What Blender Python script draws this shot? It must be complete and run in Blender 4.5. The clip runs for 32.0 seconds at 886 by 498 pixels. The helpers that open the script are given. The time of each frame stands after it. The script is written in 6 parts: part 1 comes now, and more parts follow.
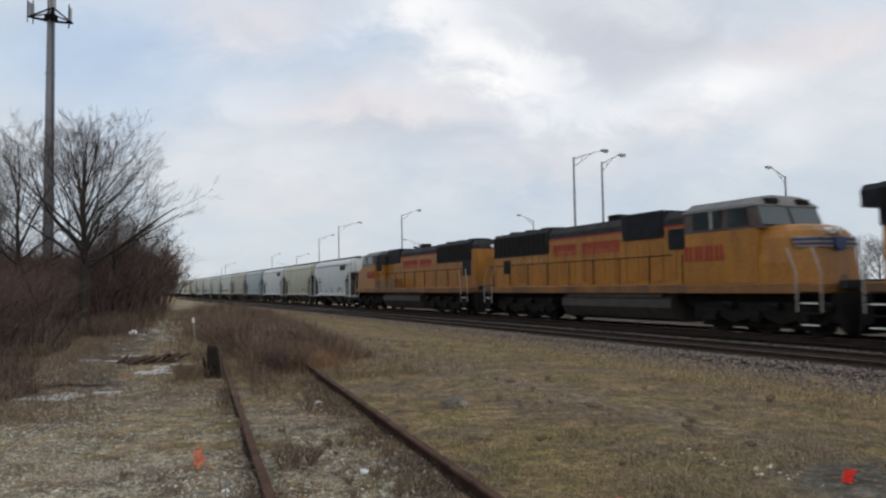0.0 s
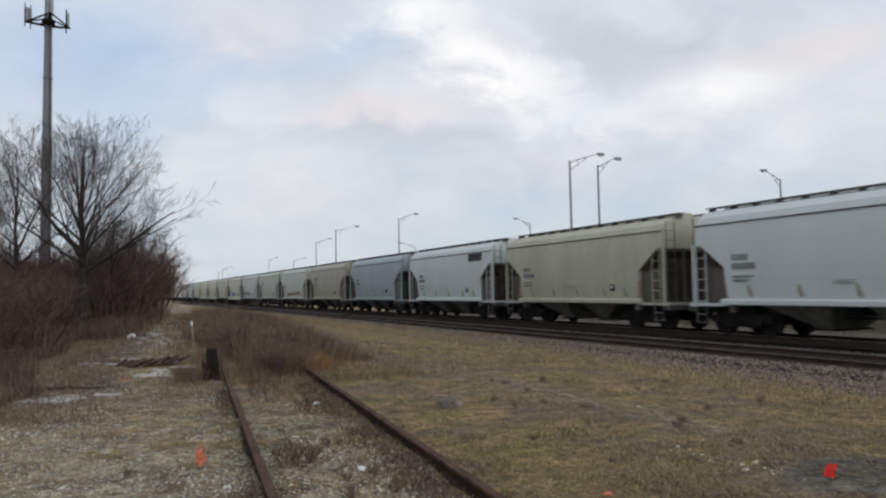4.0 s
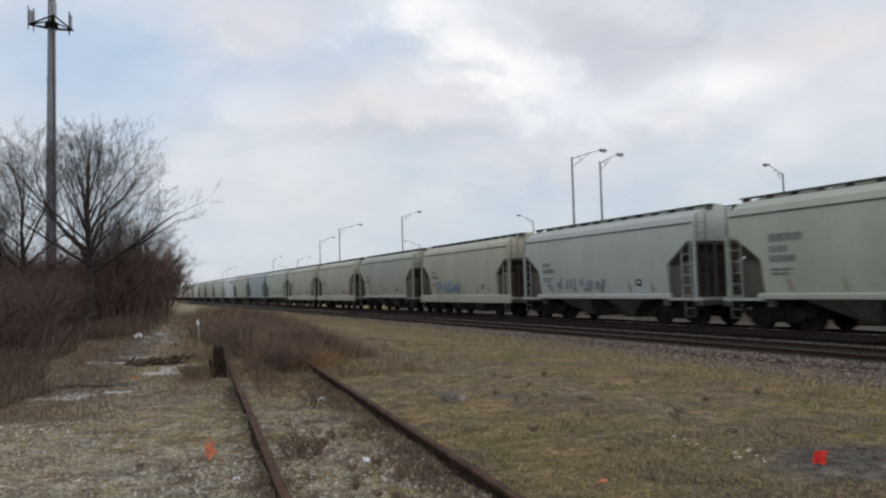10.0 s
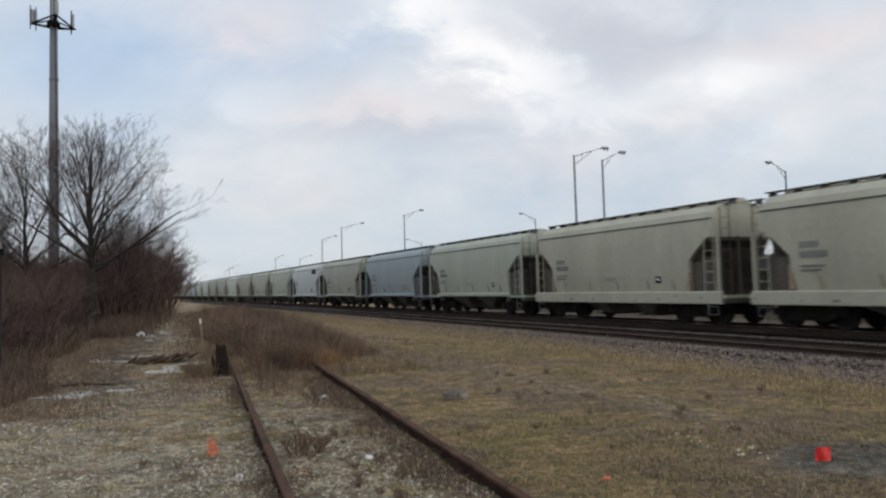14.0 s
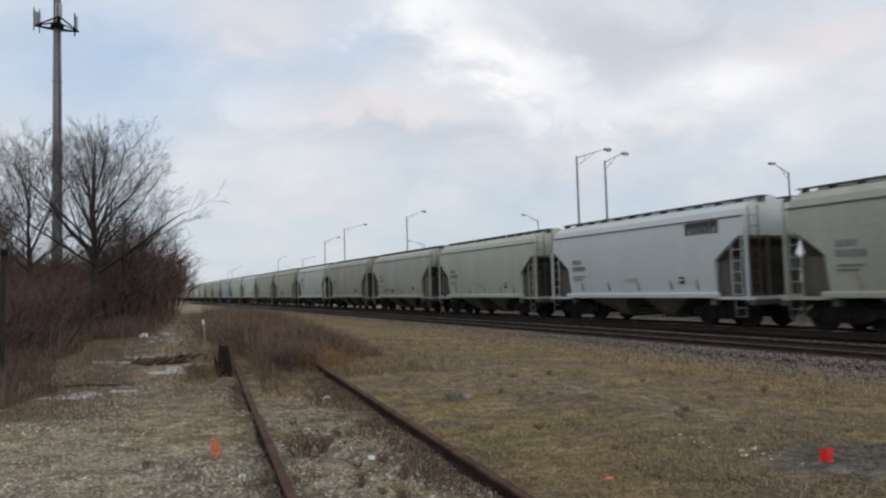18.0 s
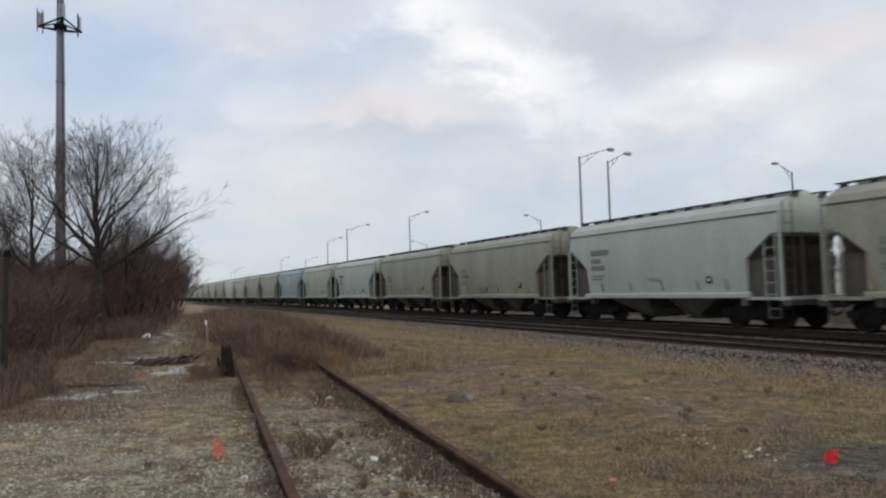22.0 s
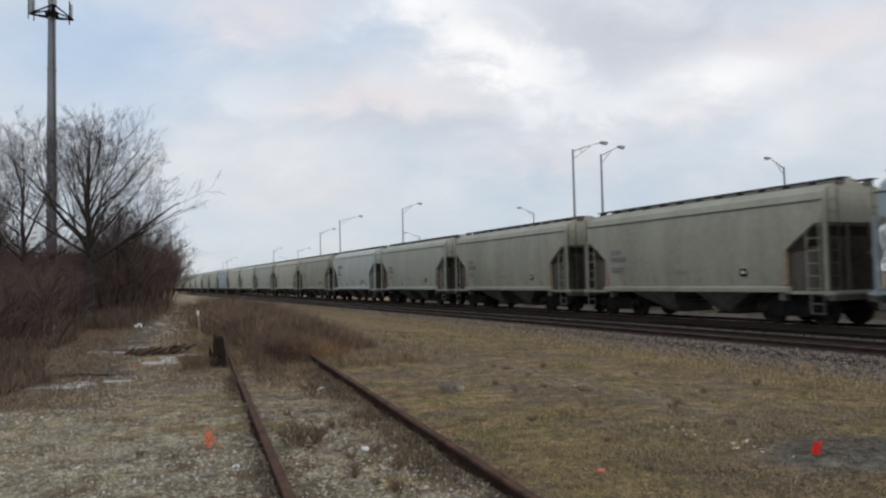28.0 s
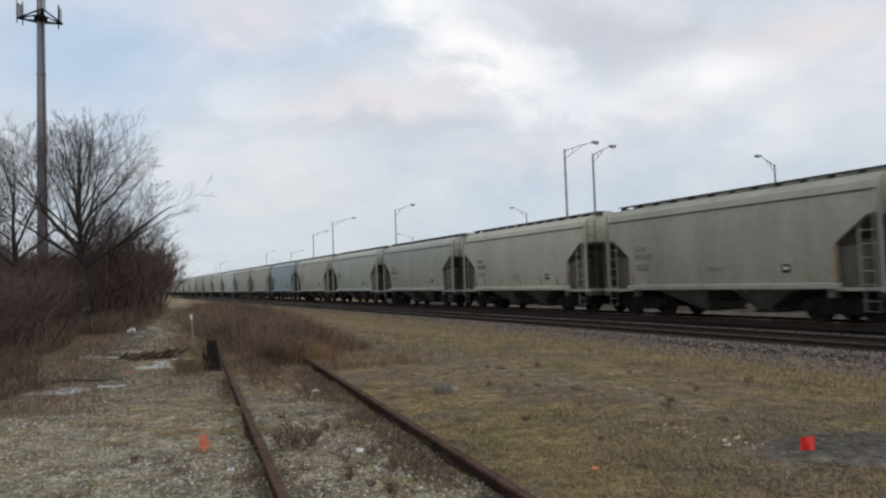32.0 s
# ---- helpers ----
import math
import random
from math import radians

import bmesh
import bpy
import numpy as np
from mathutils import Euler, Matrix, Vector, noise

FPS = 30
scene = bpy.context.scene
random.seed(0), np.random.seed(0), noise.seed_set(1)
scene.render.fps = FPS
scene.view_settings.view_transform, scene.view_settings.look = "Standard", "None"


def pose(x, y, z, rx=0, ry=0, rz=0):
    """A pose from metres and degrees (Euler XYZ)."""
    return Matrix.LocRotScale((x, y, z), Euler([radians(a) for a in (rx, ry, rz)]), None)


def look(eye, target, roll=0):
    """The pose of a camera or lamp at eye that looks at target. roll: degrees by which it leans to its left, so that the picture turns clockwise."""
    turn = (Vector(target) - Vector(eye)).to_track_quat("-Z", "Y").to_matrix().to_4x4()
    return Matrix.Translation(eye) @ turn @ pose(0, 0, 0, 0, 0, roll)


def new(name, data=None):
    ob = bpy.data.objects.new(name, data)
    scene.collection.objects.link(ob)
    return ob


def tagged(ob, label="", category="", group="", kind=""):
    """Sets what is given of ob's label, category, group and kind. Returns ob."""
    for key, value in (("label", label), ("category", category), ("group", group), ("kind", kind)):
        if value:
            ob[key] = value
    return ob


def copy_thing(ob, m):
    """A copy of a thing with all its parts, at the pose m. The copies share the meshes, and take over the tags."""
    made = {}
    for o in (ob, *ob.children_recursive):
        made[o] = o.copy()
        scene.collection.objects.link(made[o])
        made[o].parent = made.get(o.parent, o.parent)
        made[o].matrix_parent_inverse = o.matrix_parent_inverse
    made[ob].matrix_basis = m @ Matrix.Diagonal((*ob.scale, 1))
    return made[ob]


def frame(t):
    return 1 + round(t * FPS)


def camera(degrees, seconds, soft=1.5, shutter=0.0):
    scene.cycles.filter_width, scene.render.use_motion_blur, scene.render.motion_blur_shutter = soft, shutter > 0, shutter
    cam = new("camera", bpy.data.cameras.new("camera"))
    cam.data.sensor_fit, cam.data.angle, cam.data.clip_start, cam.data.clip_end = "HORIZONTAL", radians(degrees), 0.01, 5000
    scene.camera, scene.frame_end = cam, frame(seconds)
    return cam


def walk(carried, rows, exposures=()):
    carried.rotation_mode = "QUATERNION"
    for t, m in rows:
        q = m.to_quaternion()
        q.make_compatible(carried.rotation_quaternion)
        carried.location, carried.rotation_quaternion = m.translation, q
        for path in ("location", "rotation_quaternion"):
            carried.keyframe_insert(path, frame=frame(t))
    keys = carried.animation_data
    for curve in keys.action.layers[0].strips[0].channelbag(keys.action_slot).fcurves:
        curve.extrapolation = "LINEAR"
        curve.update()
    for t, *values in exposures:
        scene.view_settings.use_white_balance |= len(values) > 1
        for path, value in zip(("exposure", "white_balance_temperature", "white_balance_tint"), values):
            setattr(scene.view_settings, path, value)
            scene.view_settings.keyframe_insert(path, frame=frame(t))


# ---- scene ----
cam = camera(63.1, 32.0, soft=2.3, shutter=0.35)
EYE_Z = 1.6
# seconds, pan to the left, tilt up, lean of the picture (degrees), steps to the right, forward and up (metres)
HELD = [
    (0, -0.218, 2.982, 0.885, -0.053, 0.386, 0.051), (0.5, -0.266, 3.019, 0.896, -0.053, 0.358, 0.048), (1, -0.330, 3.061, 0.879, -0.052, 0.332, 0.046), (1.5, -0.401, 3.089, 0.887, -0.050, 0.306, 0.044),
    (2, -0.444, 3.108, 0.914, -0.047, 0.282, 0.042), (2.5, -0.460, 3.131, 0.987, -0.044, 0.259, 0.040), (3, -0.462, 3.163, 1.038, -0.040, 0.237, 0.038), (3.5, -0.459, 3.241, 1.006, -0.037, 0.214, 0.037),
    (5.5, -0.404, 3.267, 1.210, -0.022, 0.117, 0.035), (6, -0.389, 3.257, 1.271, -0.019, 0.093, 0.035), (6.5, -0.362, 3.249, 1.344, -0.015, 0.072, 0.034), (7, -0.338, 3.252, 1.410, -0.011, 0.054, 0.032),
    (7.5, -0.318, 3.257, 1.476, -0.008, 0.038, 0.031), (8, -0.293, 3.256, 1.507, -0.006, 0.024, 0.029), (8.5, -0.255, 3.247, 1.511, -0.003, 0.011, 0.028), (9, -0.225, 3.202, 1.529, -0.002, 0.000, 0.026),
    (9.5, -0.185, 3.132, 1.569, -0.000, -0.008, 0.025), (10, -0.151, 3.063, 1.573, 0.001, -0.014, 0.023), (10.5, -0.123, 3.007, 1.588, 0.002, -0.019, 0.022), (11, -0.092, 2.959, 1.594, 0.002, -0.021, 0.020),
    (11.5, -0.073, 2.922, 1.600, 0.001, -0.022, 0.019), (12, -0.052, 2.899, 1.634, 0.001, -0.022, 0.018), (12.5, -0.039, 2.896, 1.634, 0.000, -0.019, 0.017), (13, -0.020, 2.907, 1.614, -0.000, -0.014, 0.016),
    (13.5, 0.005, 2.928, 1.609, -0.001, -0.008, 0.015), (14, 0.023, 2.943, 1.663, -0.001, -0.002, 0.013), (14.5, 0.032, 2.939, 1.725, -0.001, 0.001, 0.012), (16.5, 0.116, 2.984, 1.692, -0.002, -0.001, 0.008),
    (17, 0.149, 3.012, 1.668, -0.002, -0.003, 0.007), (17.5, 0.183, 3.040, 1.670, -0.001, -0.005, 0.006), (18, 0.229, 3.063, 1.670, -0.001, -0.006, 0.004), (18.5, 0.262, 3.104, 1.638, -0.001, -0.007, 0.004),
    (19, 0.308, 3.118, 1.624, -0.001, -0.007, 0.003), (19.5, 0.349, 3.118, 1.613, -0.000, -0.008, 0.004), (20, 0.368, 3.132, 1.609, -0.000, -0.008, 0.004), (20.5, 0.387, 3.170, 1.590, -0.000, -0.006, 0.005),
    (21, 0.403, 3.159, 1.598, 0.000, -0.002, 0.006), (21.5, 0.425, 3.132, 1.648, 0.000, 0.005, 0.007), (22, 0.440, 3.088, 1.684, 0.000, 0.014, 0.007), (22.5, 0.444, 3.029, 1.720, 0.000, 0.023, 0.007),
    (23, 0.428, 2.961, 1.720, -0.000, 0.032, 0.005), (23.5, 0.398, 2.881, 1.706, -0.000, 0.037, 0.003), (24, 0.369, 2.797, 1.700, -0.000, 0.039, 0.001), (24.5, 0.316, 2.715, 1.621, 0.001, 0.037, -0.001),
    (25, 0.250, 2.640, 1.513, 0.002, 0.031, -0.002), (25.5, 0.194, 2.587, 1.424, 0.003, 0.023, -0.002), (27.5, -0.016, 2.485, 1.244, 0.006, -0.006, -0.000), (28, -0.105, 2.444, 1.286, 0.007, -0.014, 0.001),
    (28.5, -0.194, 2.426, 1.325, 0.008, -0.020, 0.001), (29, -0.275, 2.415, 1.380, 0.010, -0.026, 0.002), (29.5, -0.340, 2.395, 1.456, 0.011, -0.030, 0.002), (30, -0.397, 2.386, 1.564, 0.013, -0.033, 0.003),
    (30.5, -0.457, 2.404, 1.661, 0.015, -0.036, 0.003), (31, -0.509, 2.431, 1.772, 0.016, -0.038, 0.003), (31.5, -0.569, 2.454, 1.864, 0.018, -0.041, 0.003), (32, -0.639, 2.491, 1.951, 0.018, -0.045, 0.005),
]
walk(cam, [(t, pose(x, y, EYE_Z + z, 90 + tilt, 0, pan) @ pose(0, 0, 0, 0, 0, -lean)) for t, pan, tilt, lean, x, y, z in HELD])

# ---- world, sun ----
SUN_ELEVATION, SUN_TURN = radians(24), radians(150)
world = bpy.data.worlds.new("winter_sky")
scene.world = world
world.use_nodes = True
nt = world.node_tree
nt.nodes.clear()


def wnode(kind, operation=None, blend_type=None, data_type=None, **kw):
    n_ = nt.nodes.new(kind)
    if operation:
        n_.operation = operation
    if data_type:
        n_.data_type = data_type
    if blend_type:
        n_.blend_type = blend_type
    for k, v in kw.items():
        n_.inputs[k].default_value = v
    return n_


sky = wnode("ShaderNodeTexSky")
sky.sky_type, sky.sun_disc, sky.sun_elevation, sky.sun_rotation = "NISHITA", False, SUN_ELEVATION, SUN_TURN
coord = wnode("ShaderNodeTexCoord")
split = wnode("ShaderNodeSeparateXYZ")
nt.links.new(coord.outputs["Generated"], split.inputs[0])
lift = wnode("ShaderNodeMath", operation="MAXIMUM")
nt.links.new(split.outputs["Z"], lift.inputs[0])
lift.inputs[1].default_value = 0.0
lift2 = wnode("ShaderNodeMath", operation="ADD")
nt.links.new(lift.outputs[0], lift2.inputs[0])
lift2.inputs[1].default_value = 0.60
inv = wnode("ShaderNodeMath", operation="DIVIDE")
inv.inputs[0].default_value = 1.0
nt.links.new(lift2.outputs[0], inv.inputs[1])
flat = wnode("ShaderNodeVectorMath", operation="SCALE")
nt.links.new(coord.outputs["Generated"], flat.inputs[0])
nt.links.new(inv.outputs[0], flat.inputs["Scale"])
shift = wnode("ShaderNodeMapping")
shift.inputs["Location"].default_value = (2.58, 0.7, 0)
shift.inputs["Rotation"].default_value = (0, 0, radians(-12))
shift.inputs["Scale"].default_value = (1.0, 1.35, 0.0)
nt.links.new(flat.outputs[0], shift.inputs[0])
big = wnode("ShaderNodeTexNoise", Scale=2.7, Detail=7.0, Roughness=0.55, Distortion=0.4)
nt.links.new(shift.outputs[0], big.inputs["Vector"])
small = wnode("ShaderNodeTexNoise", Scale=8.5, Detail=7.0, Roughness=0.6, Distortion=0.5)
nt.links.new(shift.outputs[0], small.inputs["Vector"])
cloud = nt.nodes.new("ShaderNodeValToRGB")
cloud.color_ramp.elements[0].position, cloud.color_ramp.elements[0].color = 0.32, (0.63, 0.72, 0.835, 1)
cloud.color_ramp.elements[1].position, cloud.color_ramp.elements[1].color = 0.68, (0.85, 0.865, 0.895, 1)
mid = cloud.color_ramp.elements.new(0.5)
mid.color = (0.735, 0.785, 0.85, 1)
nt.links.new(big.outputs["Fac"], cloud.inputs[0])


def wmath(operation, a, b):
    n_ = wnode("ShaderNodeMath", operation=operation)
    for i, val in enumerate((a, b)):
        if isinstance(val, (int, float)):
            n_.inputs[i].default_value = val
        else:
            nt.links.new(val, n_.inputs[i])
    return n_.outputs[0]


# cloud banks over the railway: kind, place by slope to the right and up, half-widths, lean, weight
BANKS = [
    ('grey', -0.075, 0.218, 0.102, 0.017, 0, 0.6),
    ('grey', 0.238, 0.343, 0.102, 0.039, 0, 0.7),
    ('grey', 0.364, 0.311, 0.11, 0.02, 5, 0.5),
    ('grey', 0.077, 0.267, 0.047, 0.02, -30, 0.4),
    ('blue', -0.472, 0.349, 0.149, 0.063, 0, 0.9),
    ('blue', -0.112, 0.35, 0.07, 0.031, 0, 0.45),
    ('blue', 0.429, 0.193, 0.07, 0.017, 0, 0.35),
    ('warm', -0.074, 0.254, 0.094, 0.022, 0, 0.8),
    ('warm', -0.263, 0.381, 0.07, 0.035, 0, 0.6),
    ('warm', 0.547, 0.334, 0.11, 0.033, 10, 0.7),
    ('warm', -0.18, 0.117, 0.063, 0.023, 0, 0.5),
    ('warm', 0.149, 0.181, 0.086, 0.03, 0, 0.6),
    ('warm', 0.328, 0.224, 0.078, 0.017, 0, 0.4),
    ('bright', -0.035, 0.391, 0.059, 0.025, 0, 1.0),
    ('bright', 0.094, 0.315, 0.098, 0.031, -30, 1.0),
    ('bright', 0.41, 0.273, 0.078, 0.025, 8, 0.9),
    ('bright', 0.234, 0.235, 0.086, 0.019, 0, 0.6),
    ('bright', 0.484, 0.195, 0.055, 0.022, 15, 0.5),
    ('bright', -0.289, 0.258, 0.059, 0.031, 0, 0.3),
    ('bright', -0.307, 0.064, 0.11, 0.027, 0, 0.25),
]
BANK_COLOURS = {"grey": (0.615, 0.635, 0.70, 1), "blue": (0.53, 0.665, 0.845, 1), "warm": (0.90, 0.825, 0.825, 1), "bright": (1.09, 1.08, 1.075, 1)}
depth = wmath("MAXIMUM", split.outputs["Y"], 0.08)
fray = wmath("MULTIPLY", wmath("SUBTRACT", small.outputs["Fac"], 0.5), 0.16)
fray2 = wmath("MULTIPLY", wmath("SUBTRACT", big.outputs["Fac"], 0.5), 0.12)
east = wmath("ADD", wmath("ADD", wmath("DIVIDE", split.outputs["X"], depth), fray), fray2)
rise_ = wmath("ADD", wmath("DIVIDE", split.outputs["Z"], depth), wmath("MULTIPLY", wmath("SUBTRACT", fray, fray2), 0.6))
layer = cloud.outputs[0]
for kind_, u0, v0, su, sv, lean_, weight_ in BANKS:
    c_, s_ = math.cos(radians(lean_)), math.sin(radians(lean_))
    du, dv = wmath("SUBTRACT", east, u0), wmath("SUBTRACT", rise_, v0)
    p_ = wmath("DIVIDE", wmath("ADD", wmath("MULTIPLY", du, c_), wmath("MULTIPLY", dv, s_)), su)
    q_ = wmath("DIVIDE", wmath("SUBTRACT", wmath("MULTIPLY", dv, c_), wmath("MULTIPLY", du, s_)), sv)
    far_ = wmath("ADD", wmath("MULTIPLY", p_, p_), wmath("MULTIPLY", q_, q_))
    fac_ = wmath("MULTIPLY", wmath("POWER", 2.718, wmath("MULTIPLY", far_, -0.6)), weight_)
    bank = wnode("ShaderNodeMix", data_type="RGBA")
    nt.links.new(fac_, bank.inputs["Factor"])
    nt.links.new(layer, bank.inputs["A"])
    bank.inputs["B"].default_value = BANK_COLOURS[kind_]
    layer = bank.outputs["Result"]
shade = nt.nodes.new("ShaderNodeValToRGB")
shade.color_ramp.elements[0].position, shade.color_ramp.elements[0].color = 0.35, (0.93, 0.945, 0.965, 1)
shade.color_ramp.elements[1].position, shade.color_ramp.elements[1].color = 0.65, (1.05, 1.035, 1.03, 1)
nt.links.new(small.outputs["Fac"], shade.inputs[0])
tint = wnode("ShaderNodeMix", data_type="RGBA", blend_type="MULTIPLY")
tint.inputs["Factor"].default_value = 1.0
nt.links.new(layer, tint.inputs["A"])
nt.links.new(shade.outputs[0], tint.inputs["B"])
# paler towards the horizon
haze = wnode("ShaderNodeMapRange")
haze.inputs["From Min"].default_value, haze.inputs["From Max"].default_value = 0.0, 0.27
haze.inputs["To Min"].default_value, haze.inputs["To Max"].default_value = 0.6, 0.0
nt.links.new(split.outputs["Z"], haze.inputs["Value"])
pale = wnode("ShaderNodeMix", data_type="RGBA")
pale.inputs["B"].default_value = (0.59, 0.66, 0.72, 1)
nt.links.new(haze.outputs[0], pale.inputs["Factor"])
nt.links.new(tint.outputs["Result"], pale.inputs["A"])
veil = wnode("ShaderNodeBackground", Strength=1.0)
nt.links.new(pale.outputs["Result"], veil.inputs["Color"])
clear = wnode("ShaderNodeBackground", Strength=0.06)
nt.links.new(sky.outputs[0], clear.inputs["Color"])
both = wnode("ShaderNodeMixShader")
both.inputs[0].default_value = 0.9
nt.links.new(clear.outputs[0], both.inputs[1])
nt.links.new(veil.outputs[0], both.inputs[2])
wout = wnode("ShaderNodeOutputWorld")
nt.links.new(both.outputs[0], wout.inputs["Surface"])

sun = new("sun", bpy.data.lights.new("sun", "SUN"))
sun.data.energy, sun.data.angle, sun.data.color = 0.5, radians(25), (1.0, 0.95, 0.88)
sun.matrix_world = look((0, 0, 60), (60 * math.sin(SUN_TURN) * -1, 60 * math.cos(SUN_TURN) * -1, 60 - 60 * math.tan(SUN_ELEVATION)))

# ---- materials ----


def material(name, low, high, rough=0.8, metal=0.0, scale=3.0, fine=40.0, bump=0.3, stretch=(1, 1, 1), rust=None, rust_from=0.6, per_island=False, gloss=0.5):
    """A surface of two colours mixed by noise at two scales, with fine relief; rust: a third colour in patches."""
    m = bpy.data.materials.new(name)
    m.use_nodes = True
    t = m.node_tree
    b = t.nodes["Principled BSDF"]
    b.inputs["Roughness"].default_value, b.inputs["Metallic"].default_value, b.inputs["Specular IOR Level"].default_value = rough, metal, gloss
    co = t.nodes.new("ShaderNodeTexCoord")
    mp = t.nodes.new("ShaderNodeMapping")
    mp.inputs["Scale"].default_value = stretch
    t.links.new(co.outputs["Object"], mp.inputs[0])
    n1 = t.nodes.new("ShaderNodeTexNoise")
    n1.inputs["Scale"].default_value, n1.inputs["Detail"].default_value, n1.inputs["Roughness"].default_value = scale, 6, 0.62
    t.links.new(mp.outputs[0], n1.inputs["Vector"])
    n2 = t.nodes.new("ShaderNodeTexNoise")
    n2.inputs["Scale"].default_value, n2.inputs["Detail"].default_value = fine, 4
    t.links.new(co.outputs["Object"], n2.inputs["Vector"])
    add = t.nodes.new("ShaderNodeMath")
    add.operation = "MULTIPLY_ADD"
    t.links.new(n2.outputs["Fac"], add.inputs[0])
    add.inputs[1].default_value = 0.45
    t.links.new(n1.outputs["Fac"], add.inputs[2])
    ramp = t.nodes.new("ShaderNodeMapRange")
    ramp.inputs["From Min"].default_value, ramp.inputs["From Max"].default_value = 0.5, 0.95
    t.links.new(add.outputs[0], ramp.inputs["Value"])
    mix = t.nodes.new("ShaderNodeMix")
    mix.data_type = "RGBA"
    mix.inputs["A"].default_value, mix.inputs["B"].default_value = (*low, 1), (*high, 1)
    t.links.new(ramp.outputs[0], mix.inputs["Factor"])
    colour = mix.outputs["Result"]
    if per_island:
        geo = t.nodes.new("ShaderNodeNewGeometry")
        t.links.new(geo.outputs["Random Per Island"], ramp.inputs["Value"])
        ramp.inputs["From Min"].default_value, ramp.inputs["From Max"].default_value = 0.0, 1.0
    if rust:
        n3 = t.nodes.new("ShaderNodeTexNoise")
        n3.inputs["Scale"].default_value, n3.inputs["Detail"].default_value, n3.inputs["Roughness"].default_value = scale * 0.6, 8, 0.7
        t.links.new(mp.outputs[0], n3.inputs["Vector"])
        r3 = t.nodes.new("ShaderNodeMapRange")
        r3.inputs["From Min"].default_value, r3.inputs["From Max"].default_value = rust_from, rust_from + 0.16
        t.links.new(n3.outputs["Fac"], r3.inputs["Value"])
        mx = t.nodes.new("ShaderNodeMix")
        mx.data_type = "RGBA"
        t.links.new(r3.outputs[0], mx.inputs["Factor"])
        t.links.new(colour, mx.inputs["A"])
        mx.inputs["B"].default_value = (*rust, 1)
        colour = mx.outputs["Result"]
    t.links.new(colour, b.inputs["Base Color"])
    if bump:
        bp = t.nodes.new("ShaderNodeBump")
        bp.inputs["Strength"].default_value, bp.inputs["Distance"].default_value = bump, 0.02
        t.links.new(n2.outputs["Fac"], bp.inputs["Height"])
        t.links.new(bp.outputs[0], b.inputs["Normal"])
    return m


def car_paint(name, c, dirt=0.35):
    """Weathered railcar paint: vertical streaks, road grime in patches, rust spots."""
    dirty = tuple(x * (1 - dirt) + y * dirt * 0.5 for x, y in zip(c, (0.30, 0.25, 0.19)))
    return material(name, dirty, c, rough=0.55, scale=0.8, fine=7.0, bump=0.02, stretch=(1.3, 1.3, 0.35), rust=(0.23, 0.17, 0.12), rust_from=0.68)


PAINTS = {
    "bright": car_paint("bright_white_car_paint", (0.570, 0.610, 0.605), 0.12),
    "white": car_paint("white_car_paint", (0.500, 0.540, 0.485), 0.25),
    "blue": car_paint("blue_grey_car_paint", (0.318, 0.385, 0.408), 0.2),
    "tan": car_paint("tan_car_paint", (0.385, 0.375, 0.300), 0.35),
    "cream": car_paint("cream_car_paint", (0.472, 0.468, 0.368), 0.35),
    "grey": car_paint("grey_car_paint", (0.405, 0.418, 0.345), 0.35),
    "pale_green": car_paint("pale_green_car_paint", (0.440, 0.470, 0.390), 0.25),
    "pale_blue": car_paint("pale_blue_car_paint", (0.462, 0.486, 0.461), 0.2),
    "dirty": car_paint("dirty_grey_car_paint", (0.366, 0.366, 0.292), 0.5),
}
PAINT_WORDS = {
    "bright": "clean white", "white": "off-white", "blue": "blue-grey", "tan": "tan", "cream": "cream", "grey": "light grey",
    "pale_green": "pale grey-green", "pale_blue": "pale blue-grey", "dirty": "dirt-streaked grey",
}
M_black = material("sooty_black_steel", (0.006, 0.0055, 0.005), (0.018, 0.016, 0.014), rough=0.75, scale=3, fine=25, bump=0.2, gloss=0.12)
M_truck = material("oily_cast_steel", (0.006, 0.005, 0.0045), (0.022, 0.018, 0.015), rough=0.7, scale=4, fine=30, bump=0.3, gloss=0.12)
M_wheel = material("rolled_wheel_steel", (0.010, 0.009, 0.008), (0.035, 0.03, 0.027), rough=0.75, metal=0.0, gloss=0.15, scale=5, fine=30, bump=0.1)
M_galv = material("galvanised_grating", (0.09, 0.09, 0.092), (0.19, 0.19, 0.188), rough=0.6, metal=0.3, scale=6, fine=60, bump=0.2)
# near-black tone that puts the shade of the car-end recess into the colour
M_endshade = material("shade_darkened_hopper_steel", (0.026, 0.02, 0.016), (0.065, 0.051, 0.042), rough=0.85, scale=2.5, fine=14, bump=0.1, gloss=0.12)
# dirty end paint, its tone lowered further to hold the shade between cars
M_endwall = material("dirty_shade_darkened_end_paint", (0.038, 0.034, 0.028), (0.095, 0.088, 0.074), rough=0.8, scale=2.0, fine=12, bump=0.1, stretch=(1.5, 1.5, 0.4), rust=(0.09, 0.06, 0.045), rust_from=0.52)
# car-painted bays get a darker tone that holds the shade beneath the sill
M_bay = material("shade_darkened_hopper_bay_steel", (0.04, 0.036, 0.03), (0.15, 0.142, 0.122), rough=0.8, scale=2.0, fine=12, bump=0.1, stretch=(1.5, 1.5, 0.4))
M_mark = material("black_stencil_paint", (0.02, 0.02, 0.022), (0.07, 0.07, 0.07), rough=0.7, scale=4, fine=30, bump=0)
M_seam = material("dark_roof_seam", (0.05, 0.05, 0.047), (0.12, 0.118, 0.11), rough=0.7, scale=4, fine=30, bump=0)
